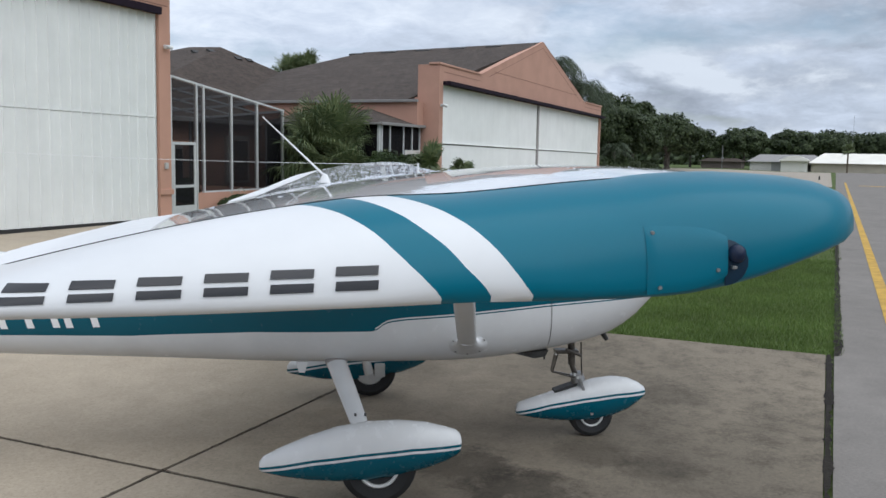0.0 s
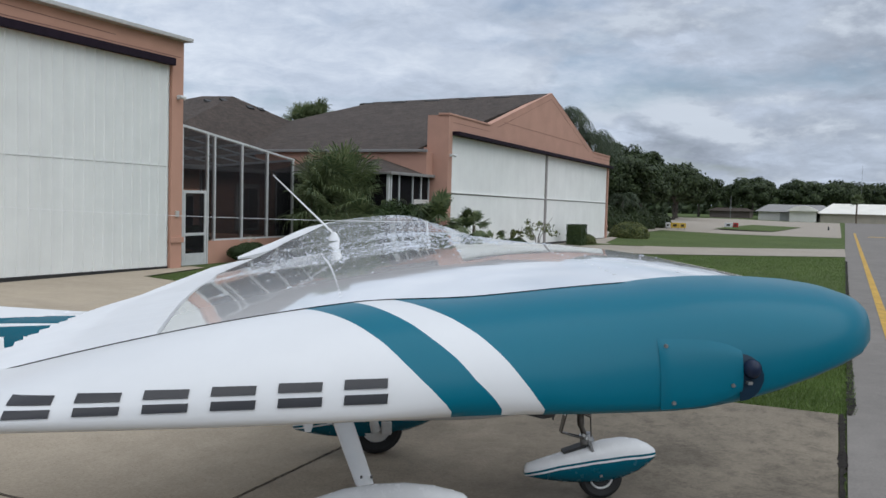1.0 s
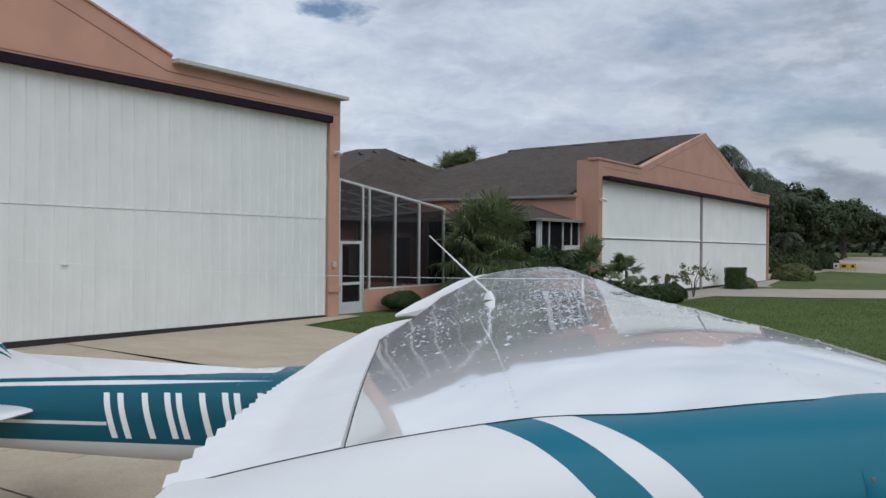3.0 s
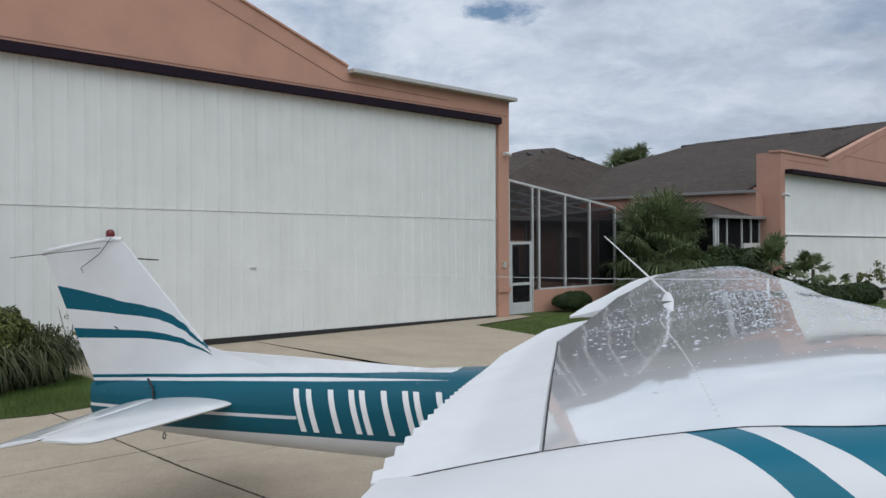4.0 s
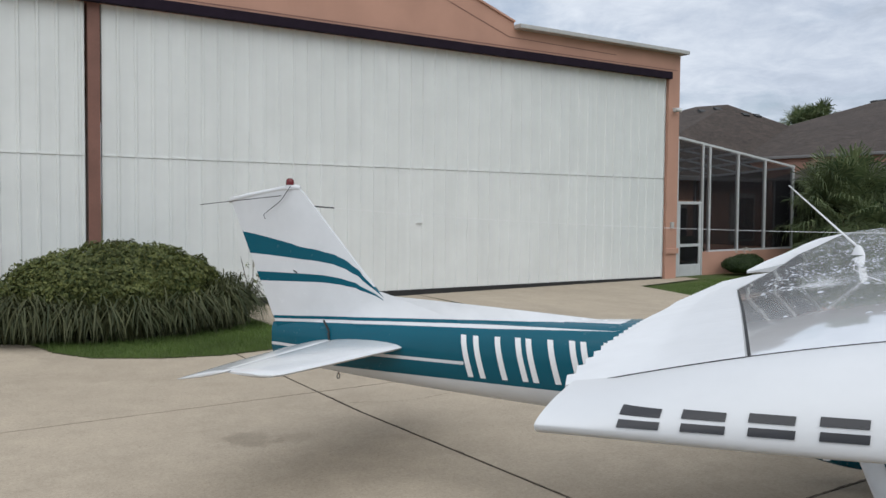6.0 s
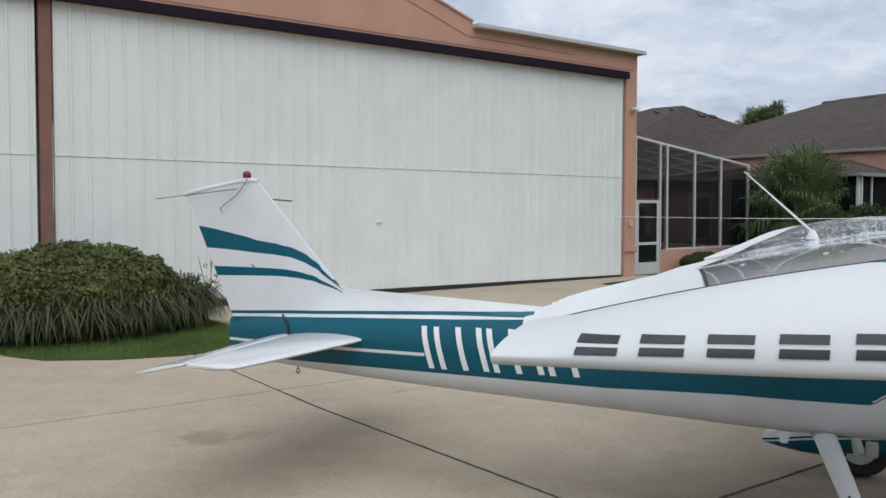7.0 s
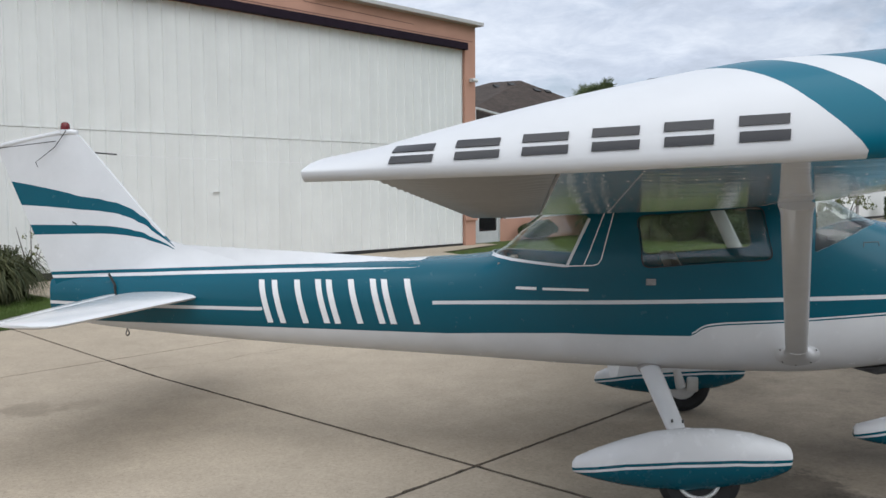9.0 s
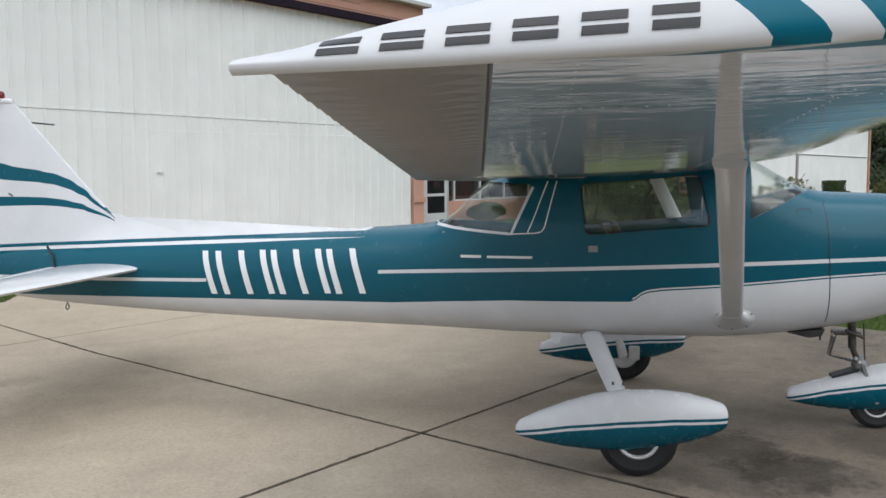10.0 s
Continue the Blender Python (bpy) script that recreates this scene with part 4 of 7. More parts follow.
bm_.faces.new([bm_.verts.new(p) for p in ((1.14, CY, 2.38), (2.14, CY, 2.38), (2.14, CY, 3.93), (1.14, CY, 4.06))])
part("screen", bm_, M_SCREEN, cage, "dark insect screen")
bm_ = bmesh.new()
bm_.faces.new([bm_.verts.new(p) for p in ((6.47, CY + 0.05, 0.9), (6.47, 4.3, 0.9), (6.47, 4.3, 3.2), (6.47, CY + 0.05, 3.40))])
part("screen", bm_, M_SCREEN, cage, "dark insect screen")
sdoor = part("screen_door", new_box(1.15, 2.13, CY - 0.03, CY + 0.03, 2.26, 2.34), M_ALU, cage, "white framed screen door with a kick panel")
for x0_, x1_, z0_, z1_ in ((1.15, 1.24, 0.20, 2.258), (2.04, 2.13, 0.20, 2.258), (1.242, 2.038, 0.20, 0.56), (1.242, 2.038, 1.06, 1.14)):
    part("door_rail", new_box(x0_, x1_, CY - 0.03, CY + 0.03, z0_, z1_, 0.008), M_ALU, sdoor)
part("door_screen", new_box(1.242, 2.038, CY - 0.004, CY, 0.562, 2.256), M_SCREEN, sdoor)
part("end_panel", new_box(0.43, 1.06, CY - 0.02, CY + 0.1, 0.1, 4.1), M_STUCCO, cage)


# ---- the aeroplane ----
plane = thing("aeroplane", "parked white and teal high-wing light aeroplane with wheel fairings", "aeroplane")

# fuselage outline, nose to the +x side: x, then a value
F_W = ((-5.62, 0.035), (-5.2, 0.115), (-3.6, 0.275), (-2.4, 0.375), (-1.98, 0.415), (-1.5, 0.485), (-1.0, 0.54), (-0.4, 0.555), (0.1, 0.54), (0.56, 0.50), (1.0, 0.46), (1.25, 0.42), (1.42, 0.35), (1.50, 0.26))
F_B = ((-5.62, 0.93), (-5.3, 0.845), (-3.6, 0.748), (-2.3, 0.710), (-1.1, 0.688), (-0.1, 0.69), (0.57, 0.755), (0.99, 0.85), (1.17, 0.95), (1.34, 1.13), (1.50, 1.26))
F_T = ((-5.62, 1.20), (-5.2, 1.245), (-3.6, 1.345), (-2.5, 1.405), (-2.02, 1.445), (-1.90, 1.50), (-1.72, 1.66), (-1.55, 1.77), (-1.3, 1.82), (-0.6, 1.90), (-0.1, 1.915), (0.08, 1.895), (0.28, 1.79), (0.46, 1.69), (0.58, 1.655), (1.0, 1.635), (1.3, 1.60), (1.45, 1.53), (1.50, 1.46))
F_C = ((-5.62, 1.06), (-3.6, 1.06), (-2.0, 1.13), (-0.5, 1.20), (0.6, 1.25), (1.5, 1.36))
F_N = ((-5.62, 2.2), (-2.3, 2.35), (-1.5, 3.2), (-0.5, 3.8), (0.1, 3.4), (0.6, 2.7), (1.5, 2.4))
F_NB = ((-5.62, 2.3), (-2.3, 2.8), (-0.5, 3.3), (0.6, 2.9), (1.5, 2.3))


def body_ring(x, inset=0.0, k=56):
    w, zb, zt, zc = (smooth_curve(x, f) for f in (F_W, F_B, F_T, F_C))
    n1, n2 = smooth_curve(x, F_N), smooth_curve(x, F_NB)
    w, zb, zt = w - inset, zb + inset, zt - inset
    ring = []
    for i in range(k):
        t = 2 * math.pi * (i + 0.5) / k
        c, s = math.cos(t), math.sin(t)
        n, h = (n1, zt - zc) if s > 0 else (n2, zc - zb)
        ring.append((x, w * math.copysign(abs(c) ** (2 / n), c), zc + h * math.copysign(abs(s) ** (2 / n), s)))
    return ring


def side_y(x, z):
    """Half-width of the fuselage at a station and height."""
    w, zb, zt, zc = (smooth_curve(x, f) for f in (F_W, F_B, F_T, F_C))
    n, h = (smooth_curve(x, F_N), zt - zc) if z > zc else (smooth_curve(x, F_NB), zc - zb)
    return w * max(1 - min(abs(z - zc) / h, 1.0) ** n, 0.0) ** (1 / n)


def stations(x0, x1, step):
    n = max(2, int(round((x1 - x0) / step)) + 1)
    return [x0 + (x1 - x0) * i / (n - 1) for i in range(n)]


XS = stations(-5.62, -2.5, 0.26) + stations(-2.4, 0.7, 0.055) + stations(0.78, 1.30, 0.09) + [1.36, 1.42, 1.46, 1.49, 1.50]
hull = part("fuselage", loft([body_ring(x) for x in XS]), M_FUS, plane, "teal and white painted metal fuselage", smooth=40)
XC = stations(-1.93, 0.50, 0.055)
WIN_DOOR = rounded([(-0.985, 1.715), (-0.232, 1.775), (-0.172, 1.452), (-0.945, 1.392)], 0.05)
WIN_REAR = rounded([(-1.985, 1.452), (-1.61, 1.735), (-1.285, 1.716), (-1.425, 1.405), (-1.60, 1.418)], 0.03)
WIN_FRONT = rounded([(0.062, 1.492), (0.085, 1.86), (0.8, 1.93), (0.8, 1.69), (0.50, 1.675), (0.36, 1.635)], 0.03)


def outline_cutter(poly, y0=-1.0, y1=1.0):
    return part("cutter", prism(poly, "y", y0, y1), M_GLASS)


inner = part("cutter", loft([body_ring(x, 0.03) for x in XC]), M_CABIN)
carve(hull, [inner])
carve(hull, [outline_cutter(WIN_DOOR), outline_cutter(WIN_REAR), outline_cutter(WIN_FRONT)])
hull.data.materials.clear()
hull.data.materials.append(M_FUS)
hull.data.polygons.foreach_set("material_index", [0] * len(hull.data.polygons))
hull.data.polygons.foreach_set("use_smooth", [True] * len(hull.data.polygons))
hull.data.set_sharp_from_angle(angle=radians(35))


def grow(poly, d):
    c = sum((Vector(p) for p in poly), Vector((0, 0))) / len(poly)
    return [tuple(Vector(p) + (Vector(p) - c).normalized() * d) for p in poly]


def pane(name, poly, label, y0=-1.0, y1=1.0):
    shell = part(name, loft([body_ring(x, 0.010) for x in stations(-2.1, 0.75, 0.055)]), M_GLASS, plane, label, smooth=40)
    hollow = part("cutter", loft([body_ring(x, 0.014) for x in stations(-2.09, 0.74, 0.055)]), M_GLASS)
    carve(shell, [hollow])
    carve(shell, [outline_cutter(grow(poly, 0.008), y0, y1)], "INTERSECT")
    shell.data.materials.clear()
    shell.data.materials.append(M_GLASS)
    shell.data.polygons.foreach_set("material_index", [0] * len(shell.data.polygons))
    shell.visible_shadow = False
    return shell


pane("door_window", WIN_DOOR, "clear acrylic door window", -1.0, 0.0)
pane("door_window", WIN_DOOR, "clear acrylic door window", 0.0, 1.0)
pane("rear_window", WIN_REAR, "clear acrylic wraparound rear window")
pane("windshield", WIN_FRONT, "clear curved acrylic windshield")


def side_strip(name, path, half, mat, sides=(-1, 1), lift=0.003, label=""):
    """A narrow band laid on the fuselage's side along a path of (x, z)."""
    for s in sides:
        bm = bmesh.new()
        prev = None
        k = len(path)
        for i in range(k):
            p, q = Vector(path[max(i - 1, 0)]), Vector(path[min(i + 1, k - 1)])
            t = (q - p).normalized()
            nrm = Vector((-t.y, t.x)) * half
            cur = []
            for e in (-1, 1):
                x, z = Vector(path[i]) + nrm * e
                cur.append(bm.verts.new((x, s * (side_y(x, z) + lift), z)))
            if prev:
                bm.faces.new((prev[0], prev[1], cur[1], cur[0]))
            prev = cur
        bmesh.ops.recalc_face_normals(bm, faces=bm.faces)
        bmesh.ops.solidify(bm, geom=bm.faces[:], thickness=0.002)
        part(name, bm, mat, plane, label)


def fine(path, n=8):
    out = []
    for p, q in zip(path, path[1:]):
        for i in range(n):
            t = i / n
            out.append((p[0] + (q[0] - p[0]) * t, p[1] + (q[1] - p[1]) * t))
    return out + [path[-1]]


side_strip("window_seal", WIN_DOOR + WIN_DOOR[:1], 0.0035, M_BLACK, label="black rubber window seal")
side_strip("window_trim", fine([(-1.99, 1.452), (-1.80, 1.428), (-1.60, 1.408), (-1.425, 1.394), (-1.285, 1.70)]), 0.009, M_WHITE)
side_strip("pinstripe", fine([(-1.19, 1.735), (-1.275, 1.50), (-1.315, 1.405)]), 0.0035, M_WLETTER)
side_strip("pinstripe", fine([(-1.13, 1.738), (-1.19, 1.50), (-1.205, 1.44), (-1.225, 1.412), (-1.26, 1.402), (-1.42, 1.394)]), 0.0035, M_WLETTER)
side_strip("cowl_seam", fine([(0.525, 1.63), (0.54, 1.30), (0.555, 1.0), (0.56, 0.83)]), 0.0018, M_DARKSTEEL)
side_strip("door_seam", fine([(0.02, 1.47), (0.0, 1.30), (-0.02, 1.15), (-0.04, 1.08)]), 0.0009, M_DARKSTEEL)
for p_, q_ in (((0.345, 1.528), (0.347, 1.556)), ((0.347, 1.556), (0.437, 1.558)), ((0.437, 1.558), (0.437, 1.532))):
    side_strip("vent_flap", fine([p_, q_]), 0.0016, M_DARKSTEEL)


def side_patch(name, poly, mat, sides=(-1,), lift=0.004, label=""):
    """A flat-cut patch that hugs the fuselage; poly is a four-cornered (x, z) outline."""
    for s in sides:
        bm = bmesh.new()
        k = 6
        grid = []
        for i in range(k + 1):
            row = []
            for j in range(k + 1):
                u, v = i / k, j / k
                p = (Vector(poly[0]) * (1 - u) + Vector(poly[1]) * u) * (1 - v) + (Vector(poly[3]) * (1 - u) + Vector(poly[2]) * u) * v
                row.append(bm.verts.new((p.x, s * (side_y(p.x, p.y) + lift), p.y)))
            grid.append(row)
        for i in range(k):
            for j in range(k):
                bm.faces.new((grid[i][j], grid[i + 1][j], grid[i + 1][j + 1], grid[i][j + 1]))
        bmesh.ops.recalc_face_normals(bm, faces=bm.faces)
        bmesh.ops.solidify(bm, geom=bm.faces[:], thickness=0.002)
        part(name, bm, mat, plane, label, smooth=50)


# the registration, as plain slanted bars
for i_ in range(6):
    x0_ = -3.62 + i_ * 0.212
    d_ = 0.013 * i_ * 0.5
    wide_ = (0.15, 0.0, 0.13, 0.0, 0.13, 0.0)[i_]
    off = (0.0, 0.075, 0.03, 0.075, 0.03, 0.075)[i_]
    for e in ((0.0, wide_ - 0.045) if wide_ else (0.0,)):
        side_patch("marking_bar", [(x0_ + off + e, 0.935 + d_), (x0_ + off + e + 0.045, 0.936 + d_), (x0_ + off + e - 0.04, 1.245 + d_), (x0_ + off + e - 0.085, 1.245 + d_)], M_WLETTER, label="plain white slanted bar")
side_patch("small_marking_bar", [(-1.765, 1.233), (-1.625, 1.233), (-1.625, 1.252), (-1.765, 1.252)], M_WLETTER, label="small plain white bar")
side_patch("small_marking_bar", [(-1.585, 1.233), (-1.285, 1.235), (-1.285, 1.251), (-1.585, 1.250)], M_WLETTER)
side_patch("door_handle", [(-0.925, 1.285), (-0.865, 1.285), (-0.865, 1.325), (-0.925, 1.325)], M_STEEL, lift=0.008, label="small metal door latch plate")

# cabin inside
part("cabin_floor", new_box(-1.30, 0.40, -0.34, 0.34, 0.86, 0.88), M_CABIN, plane)
part("rear_bulkhead", new_box(-1.90, -1.86, -0.36, 0.36, 0.84, 1.40), M_CABIN, plane)
part("baggage_shelf", new_box(-1.86, -1.40, -0.38, 0.38, 1.26, 1.30), M_CABIN, plane)
part("instrument_panel", new_box(0.20, 0.26, -0.46, 0.46, 1.10, 1.56, 0.02), M_PANEL, plane)
part("glareshield", new_box(0.16, 0.36, -0.40, 0.40, 1.562, 1.59, 0.012), M_PANEL, plane)
part("headliner", new_box(-1.40, 0.02, -0.44, 0.44, 1.755, 1.765), M_SEAT, plane)
for s_ in (-1, 1):
    seat = part("seat", new_box(-0.62, -0.16, s_ * 0.24 - 0.19, s_ * 0.24 + 0.19, 1.02, 1.12, 0.03), M_SEAT, plane, "pale cloth cabin seat")
    bk = loft([[(-0.62 + 0.06 * e, s_ * 0.24 - 0.19, 1.12), (-0.62 + 0.06 * e, s_ * 0.24 + 0.19, 1.12)][::e] + [(-0.78 + 0.05 * e, s_ * 0.24 + 0.16 * e, 1.43), (-0.78 + 0.05 * e, s_ * 0.24 - 0.16 * e, 1.43)] for e in (-1, 1)])
    part("backrest", bk, M_SEAT, seat)
    part("seat_base", new_box(-0.55, -0.22, s_ * 0.24 - 0.15, s_ * 0.24 + 0.15, 0.84, 1.018), M_CABIN, seat)
    yoke = bmesh.new()
    tube(yoke, (0.19, s_ * 0.24, 1.34), (0.02, s_ * 0.24, 1.36), 0.012)
    beam(yoke, (0.02, s_ * 0.24 - 0.11, 1.36), (0.02, s_ * 0.24 + 0.11, 1.36), 0.025)
    beam(yoke, (0.02, s_ * 0.24 - 0.11, 1.35), (0.02, s_ * 0.24 - 0.13, 1.45), 0.024)
    beam(yoke, (0.02, s_ * 0.24 + 0.11, 1.35), (0.02, s_ * 0.24 + 0.13, 1.45), 0.024)
    part("control_yoke", yoke, M_PANEL, plane)

# ---- wings ----
W_XL = ((0.0, 0.12), (2.05, 0.12), (4.95, -0.068))
W_XT = ((0.0, -1.735), (2.05, -1.735), (4.95, -1.362))
TIP_XT = -1.345
W_XH = ((0.0, -1.465), (2.05, -1.465), (4.95, -1.093))
W_ZL = ((0.0, 1.885), (2.05, 1.945), (4.95, 2.048))
W_ZT = ((0.0, 1.745), (2.05, 1.775), (4.95, 1.962))
TILT = 0.021


def lin(y, pts):
    return float(np.interp(abs(y), [p[0] for p in pts], [p[1] for p in pts]))


def foil(s):
    """Half thickness and camber of the wing section at a chord fraction."""
    t = 0.6 * (0.2969 * math.sqrt(max(s, 0)) - 0.1260 * s - 0.3516 * s * s + 0.2843 * s ** 3 - 0.1015 * s ** 4)
    c = 0.02 / 0.16 * (0.8 * s - s * s) if s < 0.4 else 0.02 / 0.36 * (0.2 + 0.8 * s - s * s)
    return t, c


def crown(y):
    """The outer skin's slight swell before it rolls over to the tip."""
    if y > 4.1:
        return 0.019 * (1 - ((y - 4.1) / 0.85) ** 2) - 0.003
    u = min(max((y - 2.6) / 1.5, 0.0), 1.0)
    return 0.016 * u * u * (3 - 2 * u)


def wing_point(y, s, side):
    """Point of the wing's surface: span place, chord fraction, +1 upper or -1 lower."""
    xl, xt, zl, zt = (lin(y, f) for f in (W_XL, W_XT, W_ZL, W_ZT))
    ch = xl - xt
    t, c = foil(s)
    z = zl + (zt - zl) * s + ch * (c + side * t)
    if side > 0:
        z += crown(abs(y)) * min(s * 8, 1.0)
        # the skin sags ahead of the hinge and swells behind it towards the tip
        u = min(max((abs(y) - 3.3) / 1.65, 0.0), 1.0)
        z += u * smooth_curve(s, ((0.0, 0.0), (0.2, -0.003), (0.42, -0.010), (0.60, -0.004), (1.0, -0.004)))
        u = min(max((abs(y) - 4.5) / 0.45, 0.0), 1.0)
        z += u * u * smooth_curve(s, ((0.0, 0.0), (0.15, 0.0), (0.30, -0.008), (0.45, -0.009), (0.60, 0.001), (0.78, 0.004), (1.0, 0.002)))
        v = min(max((abs(y) - 4.25) / 0.70, 0.0), 1.0)
        z += 0.010 * v * (1 - v) * min(max((s - 0.35) / 0.4, 0.0), 1.0)
    if y > 0:
        z -= TILT * y
    return (xl - ch * s, y, z)


def hinge_s(y):
    xl, xt = lin(y, W_XL), lin(y, W_XT)
    return (xl - lin(y, W_XH)) / (xl - xt)


def hinge_low(y):
    """The aileron's nose reaches forward below the wing."""
    return hinge_s(y) - (0.055 / (lin(y, W_XL) - lin(y, W_XT)) if abs(y) > 2.06 else 0.0)


def section(y, s0, s1, k=18, low=None):
    """Closed ring of the section between two chord fractions; low: the fraction that bounds its lower face instead."""
    if s0 <= 0:
        ss = [s1 * (1 - math.cos(math.pi / 2 * i / k)) for i in range(k + 1)]
        up = [wing_point(y, s, 1) for s in ss]
        lo = [wing_point(y, s * (low or s1) / s1, -1) for s in ss]
        return up[::-1] + lo[1:]
    ss = [s0 + (s1 - s0) * i / k for i in range(k + 1)]
    below = ss if low is None else [low + (s1 - low) * i / k for i in range(k + 1)]
    return [wing_point(y, s, 1) for s in ss] + [wing_point(y, s, -1) for s in below[::-1]]


TIP_S = [0.0, 0.006, 0.02, 0.045, 0.075, 0.105, 0.14, 0.175, 0.21, 0.25, 0.30, 0.38, 0.48, 0.58, 0.68, 0.78, 0.88, 0.95, 1.0]
TIP_S = sorted(set(TIP_S + [round(0.275 + 0.025 * i, 3) for i in range(28)]))


def tip_edge(s, sgn):
    """Rib top, rib bottom, reach and edge height of the tip fairing at a chord fraction."""
    k = (lin(4.95, W_XL) - TIP_XT) / (lin(4.95, W_XL) - lin(4.95, W_XT))
    up, lo_ = wing_point(sgn * 4.95, s * k, 1), wing_point(sgn * 4.95, s * k, -1)
    f = smooth_curve(s, ((0.0, 0.0), (0.034, 0.42), (0.068, 0.76), (0.11, 0.93), (0.17, 1.0), (1.0, 1.0)))
    reach = smooth_curve(s, ((0.0, 0.188), (0.22, 0.188), (0.36, 0.166), (0.46, 0.158), (0.58, 0.168), (0.90, 0.173), (1.0, 0.178))) * f + 0.003
    ze = smooth_curve(s, ((0.0, 2.050), (0.05, 2.040), (0.10, 2.024), (0.15, 2.003), (0.20, 1.982), (0.27, 1.964), (0.36, 1.955), (0.46, 1.951), (0.573, 1.946), (0.80, 1.936), (1.0, 1.931))) - (TILT * 4.95 if sgn > 0 else 0)
    zu = max(up[2], (1.970 if s > 0.9 else ze + 0.012) - (TILT * 4.95 if sgn > 0 and s > 0.9 else 0))
    if s < 0.28:
        low = TILT * 4.95 if sgn > 0 else 0.0
        zu = max(zu, smooth_curve(up[0], ((-0.44, 2.110), (-0.38, 2.117), (-0.30, 2.121), (-0.198, 2.117), (-0.111, 2.096), (-0.09, 2.083), (-0.068, 2.052))) - low)
        lz = min(lo_[2], smooth_curve(up[0], ((-0.42, 1.972), (-0.30, 1.974), (-0.224, 1.982), (-0.15, 2.001), (-0.094, 2.022), (-0.068, 2.046))) - low)
        return up[0], zu, lz, reach, ze
    return up[0], zu, lo_[2], reach, ze


def tip_full(s):
    """How full the fairing's cross-section is: boxy ahead, slack at the rear."""
    return smooth_curve(s, ((0.0, 0.74), (0.18, 0.74), (0.42, 1.0), (0.88, 1.0), (1.0, 1.3)))


def tip_lip(s):
    """Height of the swell's widest line over the fairing's foot."""
    return smooth_curve(s, ((0.0, 0.0), (0.2, 0.012), (0.34, 0.015), (0.46, 0.021), (0.60, 0.011), (1.0, 0.012)))


def tip_ring(s, sgn):
    x, zu, zl, reach, ze = tip_edge(s, sgn)
    lip = tip_lip(s)
    ring = []
    for i in range(23):
        t = math.pi / 2 * i / 22
        ring.append((x, sgn * (4.95 + reach * math.sin(t) ** tip_full(s)), ze + lip + (zu - ze - lip) * math.cos(t) ** tip_full(s)))
    drawn = reach - 0.009 * min(s / 0.3, 1.0)
    ring.append((x, sgn * (4.95 + reach * 0.985), ze + lip * 0.45))
    for i in range(9):
        t = i / 8
        ring.append((x, sgn * (4.95 + drawn * (1 - t ** 1.6) * 0.985), ze + (min(zl, ze + 0.03) - ze) * t ** 1.5))
    return ring


def tip_surface(x, z):
    """Place on the near tip's outer face."""
    s = (lin(4.95, W_XL) - x) / (lin(4.95, W_XL) - TIP_XT)
    _, zu, zl, reach, ze = tip_edge(s, -1)
    base = ze + tip_lip(s)
    e = tip_full(s)
    c = min(max((z - base) / (zu - base), 0.0), 1.0) ** (1 / e)
    return Vector((x, -(4.95 + reach * math.sqrt(1 - c * c) ** e), z))


